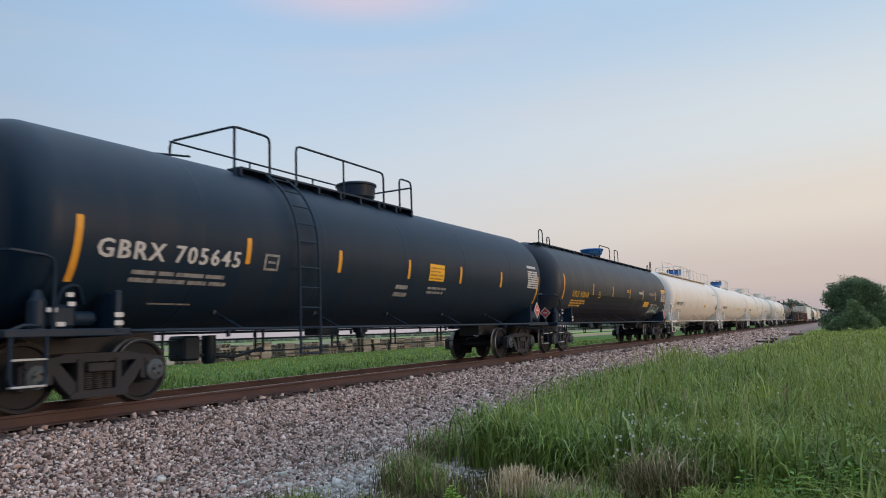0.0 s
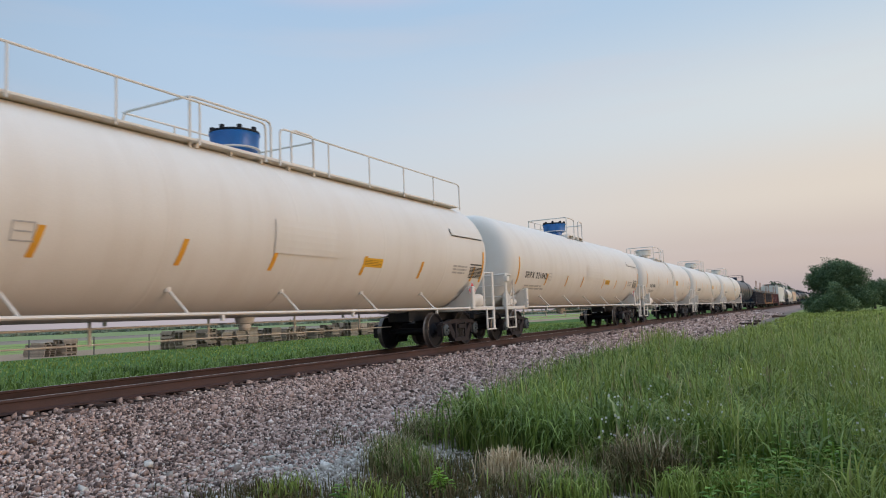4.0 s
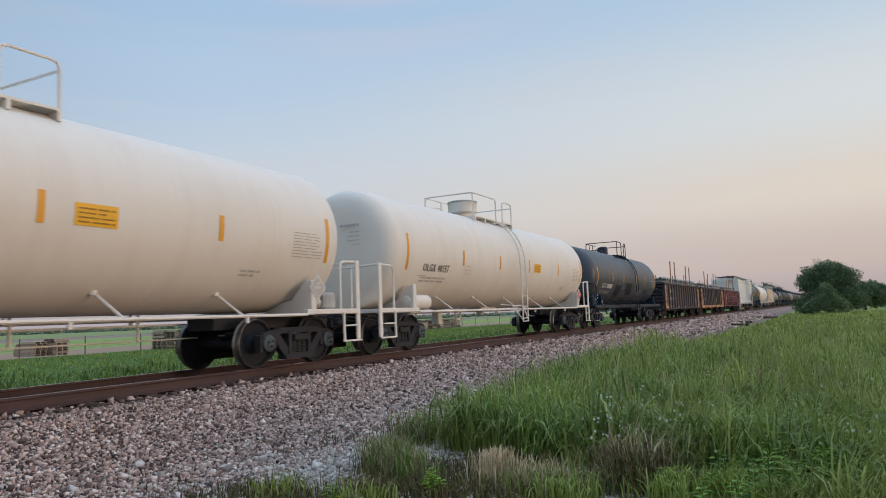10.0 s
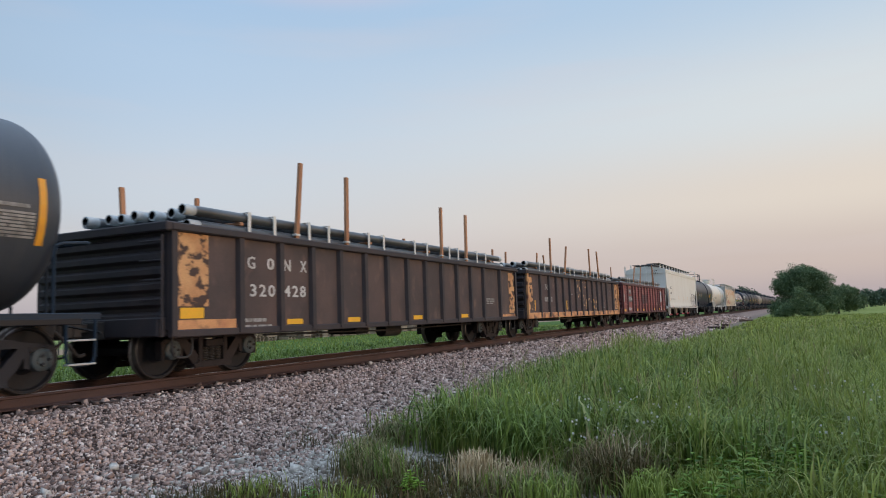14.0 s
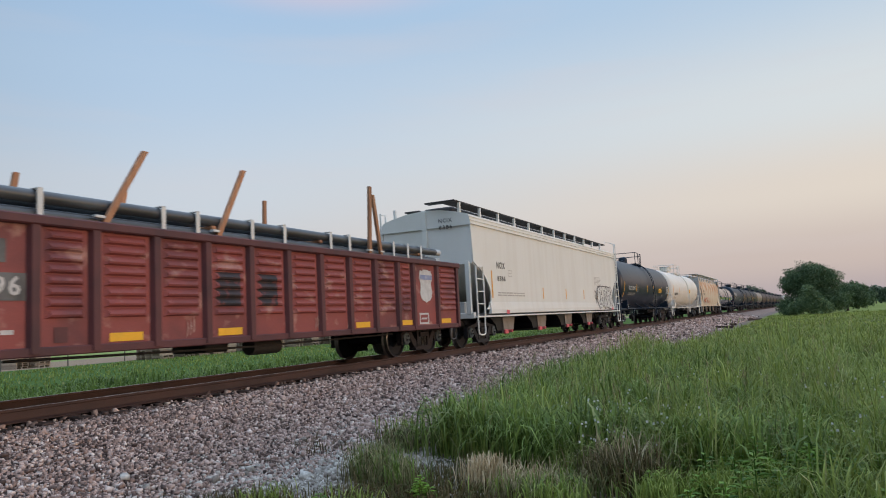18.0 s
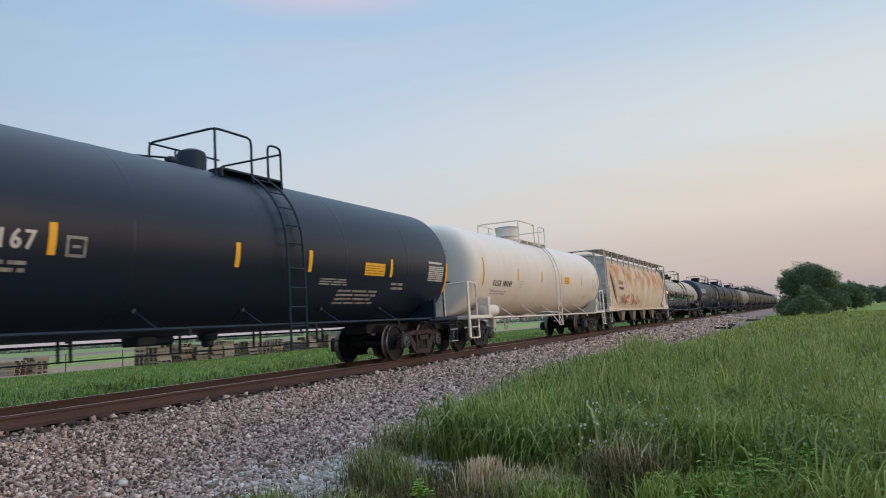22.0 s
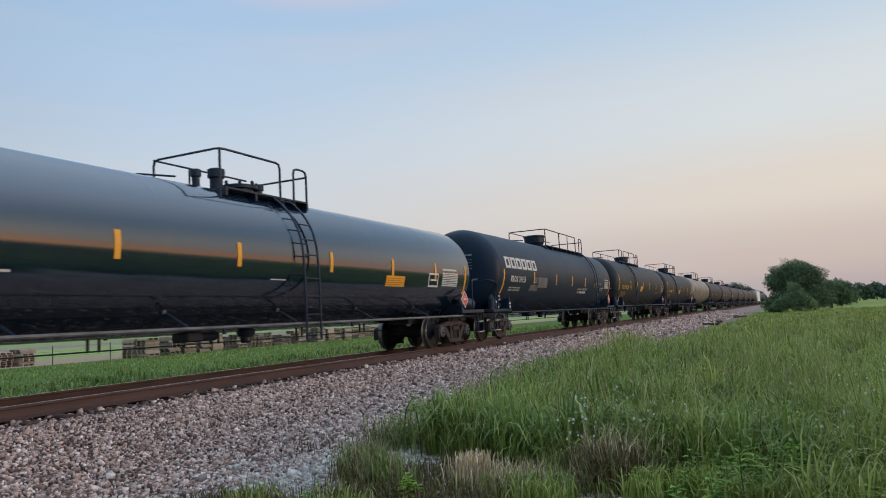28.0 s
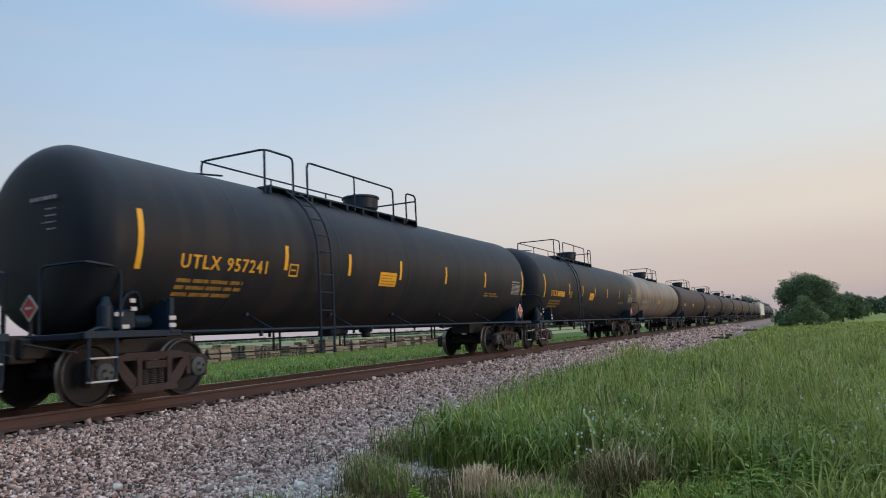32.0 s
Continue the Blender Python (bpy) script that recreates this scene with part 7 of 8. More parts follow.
skin.square(-3.8, -3.5, 2.02, 2.3, 0.04, DIMMARK)
skin.plate("yellow_sign", 3.45, 4.3, 2.04, 2.32, YELLOW)
skin.bars(1.85, 2.85, 1.8, 1.95, 3, DIMMARK, 32, words=2)
skin.bars(2.6, 4.2, 1.42, 1.75, 4, DIMMARK, 33, words=3)
skin.bars(4.7, 5.3, 1.75, 1.95, 2, DIMMARK, 34, words=2)
data_panel(skin, 6.5, 7.35, 2.0, 2.5, MARK, 35)

# O: rusted covered hopper
car, skin = rusted_hopper(93.95, 15.05, "cream covered hopper streaked with rust and red graffiti")
skin.text("FURX", -6.5, -5.6, 2.45, 2.66, DARKMARK, "black reporting mark")
skin.text("893841", -6.57, -5.45, 2.14, 2.34, DARKMARK, "black number")
skin.square(-5.0, -4.7, 2.3, 2.55, 0.02, FAINTMARK)
skin.bars(-6.6, -5.6, 1.75, 1.95, 2, FAINTMARK, 36)
Skin(car, flat=1.472).plate("reflector_stripe", -8.25, -8.12, 1.4, 2.2, ORANGE)
gr = [[(-6.0, 1.4), (-5.75, 1.9), (-5.55, 1.5), (-5.3, 1.92), (-5.2, 1.4)], [(-5.1, 1.45), (-4.9, 1.75), (-4.95, 1.4)], [(-4.7, 1.75), (-4.95, 1.6), (-4.6, 1.5), (-4.9, 1.38)], [(-4.3, 1.92), (-4.35, 1.4)], [(-4.6, 1.78), (-4.0, 1.85)], [(-3.0, 1.85), (-3.4, 1.95), (-3.2, 1.6), (-3.0, 1.4), (-3.5, 1.38)], [(-2.8, 1.98), (-2.85, 1.4), (-2.6, 1.65), (-2.5, 1.38)], [(-2.3, 1.6), (-2.2, 1.38), (-2.0, 1.62), (-1.9, 1.38)], [(-1.6, 2.0), (-1.65, 1.4), (-1.9, 1.5)], [(-1.4, 1.6), (-1.2, 1.4), (-1.0, 1.62), (-0.8, 1.42)]]
for k, g in enumerate(gr):
    skin.stroke(g, 0.13 if k < 5 else 0.08, GRAFFITIRED, label="red sprayed scrawl")
    if k % 2 == 0:  # thin grey shading behind the letters
        Skin(skin.owner, outer=skin.outer, lift=0.006).stroke([(y - 0.14, z - 0.08) for y, z in g], 0.09, GRAFFITIGREY, label="thin grey sprayed shading")
for y0 in (-6.3, -5.35, -3.55, -2.1):
    skin.stroke([(y0 - 0.2, 1.2), (y0, 1.5), (y0 + 0.05, 1.85)], 0.05, GRAFFITIGREY, label="thin grey sprayed line")

# P: glossy black car
car, skin = tank_car(113.01, 16.3, 1.4, 2.2, 8.7, GLOSS, "glossy black tank car with white lettering and bare valves", finish="red", deck=(-1.35, 0.4, 0.85, 1.3), ladder=(0.2, 0.68), housing=(-0.3, "valves", BLACK), dull=SATIN, rail_z=0.89, rail_paint=GREYPATCH)
skin.plate("reflector_stripe", -8.48, -8.38, 1.55, 2.4, ORANGE)
for y in (-6.03, -4.08, -1.51, 1.35, 4.0, 6.4):
    skin.plate("reflector_stripe", y - 0.055, y + 0.055, 1.95, 2.38, ORANGE)
skin.plate("reflector_stripe", 8.4, 8.5, 1.55, 2.38, ORANGE)
skin.text("TAMX 1035", -7.83, -6.15, 2.15, 2.39, MARK, "white reporting mark")
skin.bars(-7.93, -6.1, 1.7, 1.92, 2, MARK, 37, words=5, fill=0.5)
skin.bars(-5.95, -5.5, 1.71, 1.77, 1, MARK, 38, words=1)
skin.plate("yellow_sign", 3.7, 4.65, 1.7, 1.96, ORANGE)
skin.square(6.0, 6.6, 1.72, 2.1, 0.05, MARK)
data_panel(skin, 6.85, 7.9, 1.76, 2.25, MARK, 39)
skin.bars(-0.6, 0.0, 1.74, 1.78, 1, MARK, 40, words=1)
end_marks(car, 1.4, 2.2, 8.7, 0.45, DIMMARK, 5)
diamond(car, 8.2, 1.38, 1.44, RED, MARK)

# Q: black car with a broad white emblem
car, skin = tank_car(133.14, 15.46, 1.5, 2.4, 8.35, BLACK, "matt black tank car with a white block emblem", finish="red", deck=(-0.95, 1.2, 1.22, 5.3), ladder=(4.5, 4.98), housing=(0.07, "tub", BLACK), rail_z=0.93)
for k in range(6):
    y = -7.92 + 0.585 * k
    emb = Shape()
    for a, b, c, d in ((y, y + 0.5, 2.79, 2.88), (y, y + 0.14, 2.57, 2.79), (y + 0.36, y + 0.5, 2.57, 2.79), (y, y + 0.5, 2.48, 2.57)):
        emb.add([skin.at(a, c), skin.at(b, c), skin.at(b, d), skin.at(a, d)], [(0, 1, 2, 3)])
    part("emblem_block", emb, MARK, skin.owner, "white block of an emblem")
skin.plate("reflector_stripe", -8.16, -8.06, 1.59, 2.43, ORANGE)
for y in (-4.82, -1.85, 0.66, 3.03, 4.97):
    skin.plate("reflector_stripe", y - 0.05, y + 0.05, 2.0, 2.43, ORANGE)
skin.plate("reflector_stripe", 8.25, 8.35, 1.6, 2.4, ORANGE)
skin.text("PROX 36155", -7.4, -5.85, 2.0, 2.23, MARK, "white reporting mark")
skin.bars(-7.46, -5.9, 1.7, 1.87, 2, DIMMARK, 41)
skin.square(-4.72, -4.46, 2.02, 2.22, 0.03, DIMMARK)
skin.plate("primer_patch", -4.3, -3.1, 1.85, 2.25, GREYPATCH)
skin.plate("primer_patch", -5.2, -4.25, 1.72, 1.95, GREYPATCH)
skin.text("IN CASE OF EMERGENCY", 1.75, 3.55, 1.83, 1.93, MARK, "white warning")
skin.text("CALL", 1.75, 2.1, 1.69, 1.79, MARK)
skin.bars(2.18, 3.3, 1.69, 1.79, 1, MARK, 42, words=3, fill=0.9)
skin.plate("primer_patch", 5.2, 6.3, 2.12, 2.26, GREYPATCH)
skin.square(5.9, 6.25, 1.5, 1.7, 0.03, DIMMARK)
skin.bars(6.1, 6.9, 1.85, 2.05, 2, DIMMARK, 43, words=2)
data_panel(skin, 7.1, 7.95, 1.98, 2.45, MARK, 44)
end_marks(car, 1.5, 2.4, 8.35, 0.45, DIMMARK, 6)
diamond(car, 8.05, 1.4, 1.44, RED, MARK)

# R and S: black cars with gold lettering
for front, tc, text in ((152.62, 15.21, "UTLX 957241"), (171.8, 15.2, "UTLX")):
    car, skin = tank_car(front, tc, 1.49, 2.5, 8.45, SOOTBLACK, "sooty matt black tank car with gold lettering", finish="red", deck=(-4.65, -3.75, -3.26, 1.7), ladder=(-4.0, -3.55), housing=(0.18, "tub", BLACK))
    skin.plate("reflector_stripe", -8.26, -8.16, 1.97, 2.86, YELLOW)
    for y in (-4.83, -2.67, -0.43, 2.12, 4.93):
        skin.plate("reflector_stripe", y - 0.05, y + 0.05, 2.13, 2.59, YELLOW)
    skin.plate("reflector_stripe", 8.3, 8.4, 1.97, 2.8, YELLOW)
    skin.text(text, -7.4, -5.36 if len(text) > 5 else -6.6, 2.03, 2.26, GOLD, "gold reporting mark")
    if len(text) < 5:
        skin.bars(-6.5, -5.4, 2.03, 2.26, 1, GOLD, 45, words=6, fill=0.9)
    skin.bars(-7.4, -5.9, 1.6, 1.92, 3, DIMGOLD, 46)
    skin.square(-4.72, -4.45, 2.02, 2.26, 0.03, GOLD)
    skin.plate("yellow_sign", -1.38, -0.62, 1.96, 2.28, YELLOW)
    data_panel(skin, 7.3, 8.1, 1.98, 2.42, DIMMARK, 47)
    skin.bars(5.0, 6.2, 1.86, 2.0, 2, DIMGOLD, 48, words=3)
    end_marks(car, 1.49, 2.5, 8.45, 0.45, DIMMARK, 7)
    diamond(car, 8.05, 1.42, 1.44, RED, MARK)
    end_placard(car, 0.0, -tc / 2 - 1.3, 1.46, RED, MARK)

# the rest of the train, far off
y = 190.95
for k in range(12):
    if k == 8:
        car, skin = white_hopper(y, 15.2, "white covered hopper among dark tank cars", near=False)
        skin.bars(-5, -3, 2.0, 2.6, 2, DARKMARK, 50)
    else:
        paint = BEIGE if k == 0 else (BLACK if k in (9, 10) else BROWNBLACK)
        car, skin = tank_car(y, 15.1, 1.48, 2.5, 8.3, paint, "dusty beige tank car" if k == 0 else "sooty brown-black tank car in the rear of the train", deck=(-1.5, 0.1, 0.6, 2.2), housing=(0.1, "tub", BLACK), near=False)
        skin.bars(-7.2, -5.6, 2.0, 2.25, 1, DIMMARK, 51 + k, "lettering", 0.9, 6)
        skin.plate("yellow_sign", -1.2, -0.6, 2.0, 2.25, YELLOW)
    y += 19.05
# ---- grass and weeds ----
GRASS = island_material("green_grass", [(0.0, (0.134, 0.174, 0.039)), (0.5, (0.23, 0.289, 0.062)), (0.9, (0.336, 0.386, 0.101)), (1.0, (0.414, 0.392, 0.179))], 0.5, through=0.38)
DEEPGRASS = island_material("deep_green_grass", [(0.0, (0.084, 0.129, 0.031)), (0.5, (0.146, 0.213, 0.047)), (1.0, (0.246, 0.325, 0.078))], 0.5, through=0.35)
OLIVE = island_material("olive_dry_grass", [(0.0, (0.09, 0.101, 0.039)), (0.5, (0.224, 0.213, 0.095)), (1.0, (0.426, 0.347, 0.213))], 0.7, through=0.25)
LIGHTGRASS = island_material("pale_green_grass", [(0.0, (0.224, 0.291, 0.067)), (0.7, (0.358, 0.414, 0.134)), (1.0, (0.47, 0.47, 0.224))], 0.45, through=0.4)
STRAW = island_material("pale_straw", [(0.0, (0.34, 0.25, 0.14)), (0.6, (0.56, 0.45, 0.29)), (1.0, (0.7, 0.58, 0.41))], 0.8, through=0.25)
DRY = island_material("dry_straw_grass", [(0.0, (0.2, 0.14, 0.07)), (0.6, (0.42, 0.33, 0.2)), (1.0, (0.55, 0.46, 0.32))], 0.8, through=0.2)
BROWNWEED = island_material("brown_green_weed", [(0.0, (0.055, 0.05, 0.02)), (0.5, (0.11, 0.09, 0.035)), (0.8, (0.16, 0.1, 0.05)), (1.0, (0.1, 0.14, 0.04))], 0.8, through=0.2)
WEED = island_material("broad_weed_leaf", [(0.0, (0.07, 0.14, 0.025)), (0.6, (0.13, 0.24, 0.035)), (1.0, (0.22, 0.34, 0.05))], 0.5, through=0.3)
PETAL = island_material("white_petal", [(0.0, (0.6, 0.6, 0.56)), (1.0, (0.75, 0.75, 0.72))], 0.7, through=0.3)


def blades(name, x, y, h, w, mat, label, category, rng, lean=0.45, droop=0.35, lift=0.0):
    """Grass blades in four pieces that arch over and taper to a tip."""
    n = len(x)
    a = rng.uniform(0, 2 * math.pi, n)
    out = lean * h * (0.15 + 0.85 * rng.random(n) ** 1.3)
    dx, dy = np.cos(a), np.sin(a)
    z0 = bank_height(x, y) + lift
    rows = []
    for k, (f, g, q) in enumerate(((0.0, 0.0, 0.8), (0.42, 0.1, 1.0), (0.74, 0.36, 0.85), (0.93, 0.74, 0.55), (1.0, 1.15, 0.0))):
        cx, cy = x + dx * out * g, y + dy * out * g
        cz = z0 + h * f - droop * out * g * g
        px, py = -dy * w * q / 2, dx * w * q / 2
        if k < 4:
            rows.append(np.stack([cx - px, cy - py, cz], -1))
            rows.append(np.stack([cx + px, cy + py, cz], -1))
        else:
            rows.append(np.stack([cx, cy, cz], -1))
    co = np.stack(rows, 1).reshape(-1, 3)
    pattern = np.array([0, 1, 3, 2, 2, 3, 5, 4, 4, 5, 7, 6, 6, 7, 8])
    loops = (pattern[None] + 9 * np.arange(n)[:, None]).reshape(-1)
    sizes = np.tile(np.array([4, 4, 4, 3]), n)
    return tagged(link_arrays(name, co, sizes, loops, mat), label, category, kind="stuff")


def grass_edge(y):
    """Where the tall grass begins beside the gravel."""
    return np.interp(y, [4.5, 5.6, 6.5, 6.95, 7.2, 7.5, 8.0, 9.4, 12, 20, 28, 40, 90], [11.5, 10.1, 9.2, 8.3, 7.0, 6.4, 5.95, 5.6, 5.3, 5.0, 5.4, 5.9, 6.2]) + 0.16 * np.sin(y * 2.1) + 0.1 * np.sin(y * 5.3 + 1) + BEND * y * np.abs(y)


def patches(x, y):
    """Where the grass grows thicker and taller, from about -1 to 1.6."""
    return 0.35 * np.sin(x * 0.9 + 1) * np.sin(y * 0.7) + np.sin(x * 2.3 + 1.3 * np.sin(y * 1.7)) * np.sin(y * 1.9 + np.sin(x * 1.1)) + 0.6 * np.sin(x * 5.1 + y * 3.3)


rng = np.random.default_rng(11)
for y0, y1, wide, per, hh, ww in ((4.3, 7.4, 6.0, 420, 0.38, 0.014), (7, 15, 9, 680, 0.48, 0.012), (15, 24, 14, 330, 0.48, 0.02), (24, 45, 24, 120, 0.3, 0.04), (45, 110, 45, 14, 0.14, 0.09)):
    n = int(per * (y1 - y0) * wide)
    y = rng.uniform(y0, y1, n)
    x = grass_edge(y) + wide * rng.random(n) + rng.normal(0, 0.12, n)
    thick = patches(x, y)
    keep = rng.random(n) < 0.62 + 0.3 * thick
    keep &= (x - EYE.x) ** 2 + y ** 2 > 9
    x, y, thick = x[keep], y[keep], thick[keep]
    h = hh * rng.lognormal(0, 0.28, len(x)) * (0.95 + 0.36 * thick) * np.clip(0.8 + (x - grass_edge(y)) * 0.5, 0.8, 1)
    blades("tall_grass", x, y, h, ww * rng.uniform(0.6, 1.4, len(x)), GRASS, "tall uncut green grass beside the gravel", "grass", rng, 1.0, 0.5)
# shorter grass round the standpoint
n = 16000
y = rng.uniform(-9, 5, n)
x = rng.uniform(7.5, 24, n)
keep = ((x - EYE.x) ** 2 + y ** 2 > 4) & (x > 10.5 - 0.35 * (y + 9) * (y < 0) - 0.2 * (y > 0))
blades("verge_grass", x[keep], y[keep], rng.uniform(0.15, 0.4, keep.sum()), np.full(keep.sum(), 0.014), GRASS, "short green grass on the near verge", "grass", rng, 0.9)
# broad-bladed grass in tufts, thickest along the gravel
for count, per, mat, near, label in ((460, 20, DEEPGRASS, 1.3, "deep green broad-bladed grass in tufts"), (110, 8, LIGHTGRASS, 2.2, "long arching pale green blades in tufts")):
    cy = 7.1 + rng.random(count) ** 1.5 * 15
    cx = grass_edge(cy) + 0.12 + rng.exponential(near, count)
    n = count * per
    x, y = np.repeat(cx, per) + rng.normal(0, 0.1, n), np.repeat(cy, per) + rng.normal(0, 0.1, n)
    tall = np.repeat(rng.uniform(0.75, 1.15, count), per)
    blades("long_grass_tufts", x, y, tall * rng.uniform(0.5, 0.86, n), rng.uniform(0.014, 0.028, n), mat, label, "grass", rng, 0.95, 0.55)
# seed stems that stand above the rest, with loose heads
n = 150
y = 7.2 + rng.random(n) ** 1.4 * 18
x = grass_edge(y) + rng.exponential(2.2, n) - 0.1
tall = rng.uniform(0.6, 1.0, n)
blades("grass_stems", x, y, tall, np.full(n, 0.007), OLIVE, "thin seed stems above the grass", "grass", rng, 0.08)
hx, hy, hz = np.repeat(x, 12) + rng.normal(0, 0.018, 12 * n), np.repeat(y, 12) + rng.normal(0, 0.018, 12 * n), np.repeat(tall, 12) - rng.uniform(0.02, 0.2, 12 * n)
blades("seed_heads", hx, hy, np.full(12 * n, 0.06), np.full(12 * n, 0.008), OLIVE, "loose olive brown seed heads on stems", "grass", rng, 0.8, 0.3, hz)
# grass beyond the track
n = 46000
y = 1 + 74 * rng.random(n) ** 1.3
x = -3.9 - 8 * rng.random(n) ** 1.5 + BEND * y * np.abs(y)
tuft = 0.8 + 0.4 * np.sin(x * 1.7 + np.sin(y * 0.9)) * np.sin(y * 1.3)
blades("verge_grass", x, y, tuft * rng.uniform(0.2, 0.52, n) * np.clip((-x - 3.3) * 0.6, 0.4, 1), 0.024 + 0.0014 * y, DEEPGRASS, "deep green verge grass beyond the track", "grass", rng, 0.8)
n = 16000
y = rng.uniform(0, 95, n)
x = -12 - 20 * rng.random(n) + BEND * y * np.abs(y)
blades("meadow_grass", x, y, rng.uniform(0.07, 0.17, n), np.full(n, 0.06), GRASS, "green meadow grass before the pallets", "grass", rng, 0.5)


def clump(name, cx, cy, n, spread, h, w, mat, label, seed, lean=0.6):
    r = np.random.default_rng(seed)
    x, y = cx + r.normal(0, spread, n), cy + r.normal(0, spread, n)
    return blades(name, x, y, h * r.uniform(0.5, 1.1, n), np.full(n, w), mat, label, "grass clump", r, lean)


clump("dry_grass_clump", 7.15, 6.5, 620, 0.1, 0.33, 0.01, STRAW, "pale dry grass clump on gravel", 1, 0.35)
clump("dry_grass_clump", 7.62, 6.33, 260, 0.17, 0.32, 0.009, DRY, "pale dry grass among low weeds", 2, 0.5)
clump("grass_tuft", 7.62, 6.3, 260, 0.2, 0.26, 0.011, GRASS, "olive green grass tuft on gravel", 9, 0.7)
clump("brown_weed_clump", 8.42, 6.67, 1300, 0.17, 0.42, 0.009, BROWNWEED, "brown bushy weed clump on gravel", 3, 1.0)
clump("dry_grass_clump", 8.42, 6.67, 130, 0.15, 0.6, 0.008, DRY, "long pale stems in a brown clump", 4, 1.0)
clump("brown_weed_clump", 5.3, 8.6, 900, 0.32, 0.26, 0.009, BROWNWEED, "grey brown weed clump at the grass edge", 5, 0.8)
for k, (cx, cy, n, h) in enumerate(((5.2, 5.35, 500, 0.14), (5.7, 5.1, 420, 0.14), (4.7, 5.0, 160, 0.12), (6.2, 5.75, 520, 0.15), (6.65, 6.0, 620, 0.16), (7.05, 5.95, 520, 0.16), (7.45, 6.0, 420, 0.15), (6.0, 6.5, 380, 0.2), (6.6, 6.75, 240, 0.18), (7.0, 7.2, 360, 0.22), (4.25, 7.75, 80, 0.16), (8.9, 6.9, 300, 0.2))):
    clump("brown_weed_clump", cx, cy, n, 0.22, h, 0.009, BROWNWEED, "low reddish brown weeds on gravel", 20 + k, 0.9)
for k, (cx, cy, n, h) in enumerate(((7.9, 7.1, 280, 0.4), (8.0, 5.95, 220, 0.26), (8.85, 6.3, 300, 0.3), (9.3, 6.3, 320, 0.34), (9.7, 6.0, 320, 0.34), (5.5, 5.2, 100, 0.25), (6.35, 5.35, 80, 0.25), (4.5, 9.4, 60, 0.3), (4.2, 11.0, 60, 0.3))):
    clump("grass_tuft", cx, cy, n, 0.15, h, 0.013, GRASS, "green grass tuft on gravel", 40 + k, 0.8)


for k, (cx, cy, n, h) in enumerate(((5.8, 6.62, 260, 0.42), (6.02, 6.4, 220, 0.38), (6.3, 6.3, 200, 0.32), (5.62, 6.75, 160, 0.36), (5.35, 8.0, 240, 0.34), (5.05, 8.5, 160, 0.3), (7.75, 6.15, 240, 0.26), (8.15, 6.35, 260, 0.28))):
    clump("olive_grass_clump", cx, cy, n, 0.13, h, 0.01, OLIVE, "olive and straw coloured grass clump on gravel", 70 + k, 0.75)
    clump("grass_tuft", cx + 0.08, cy - 0.05, n // 4, 0.14, h * 1.05, 0.013, DEEPGRASS, "green blades in a straw coloured clump", 90 + k, 0.8)


# dusty wisps scattered through the field
n = 70
cy = 7 + rng.random(n) ** 1.3 * 13
cx = grass_edge(cy) + 0.8 + rng.exponential(3.0, n)
x, y = np.repeat(cx, 45) + rng.normal(0, 0.16, 45 * n), np.repeat(cy, 45) + rng.normal(0, 0.16, 45 * n)
blades("wispy_weeds", x, y, rng.uniform(0.3, 0.62, 45 * n), np.full(45 * n, 0.007), OLIVE, "dusty olive wisps of weeds among the grass", "weeds", rng, 0.6, 0.4)


r = np.random.default_rng(77)
for k, (cx, cy, n, spread, h) in enumerate(((5.15, 24.2, 260, 0.3, 1.0), (5.5, 22.6, 160, 0.3, 0.8), (5.3, 14.0, 70, 0.2, 0.75), (4.95, 17.5, 60, 0.2, 0.7))):
    blades("tall_weeds", cx + r.normal(0, spread, n), cy + r.normal(0, spread, n), h * r.uniform(0.5, 1.1, n), np.full(n, 0.02), GRASS, "tall weeds standing out at the grass edge", "weeds", r, 0.5)


def leafy(name, spots, mat, label, seed, size):
    """Broad-leaved weeds: leaves in whorls round upright stems."""
    r = np.random.default_rng(seed)
    co, loops, sizes = [], [], []
    for cx, cy, h in spots:
        for k in range(16):
            z = -0.8 + h * (0.25 + 0.75 * k / 15)
            a = k * 2.4 + r.uniform(-0.3, 0.3)
            ln, wd = size * r.uniform(0.7, 1.2) * (1.2 - 0.6 * k / 15), size * 0.36
            d, p = np.array([math.cos(a), math.sin(a), 0.35]), np.array([-math.sin(a), math.cos(a), 0.0])
            base = np.array([cx, cy, z])
            k0 = len(co)
            co += [base, base + d * ln * 0.45 + p * wd / 2, base + d * ln + np.array([0, 0, -0.3 * ln]), base + d * ln * 0.45 - p * wd / 2]
            loops += [k0, k0 + 1, k0 + 2, k0 + 3]
            sizes.append(4)
        k0 = len(co)
        co += [np.array([cx - 0.008, cy, -0.8]), np.array([cx + 0.008, cy, -0.8]), np.array([cx + 0.004, cy, -0.8 + h]), np.array([cx - 0.004, cy, -0.8 + h])]
        loops += [k0, k0 + 1, k0 + 2, k0 + 3]
        sizes.append(4)
    return tagged(link_arrays(name, np.array(co), np.array(sizes), np.array(loops), mat), label, "weeds", kind="stuff")


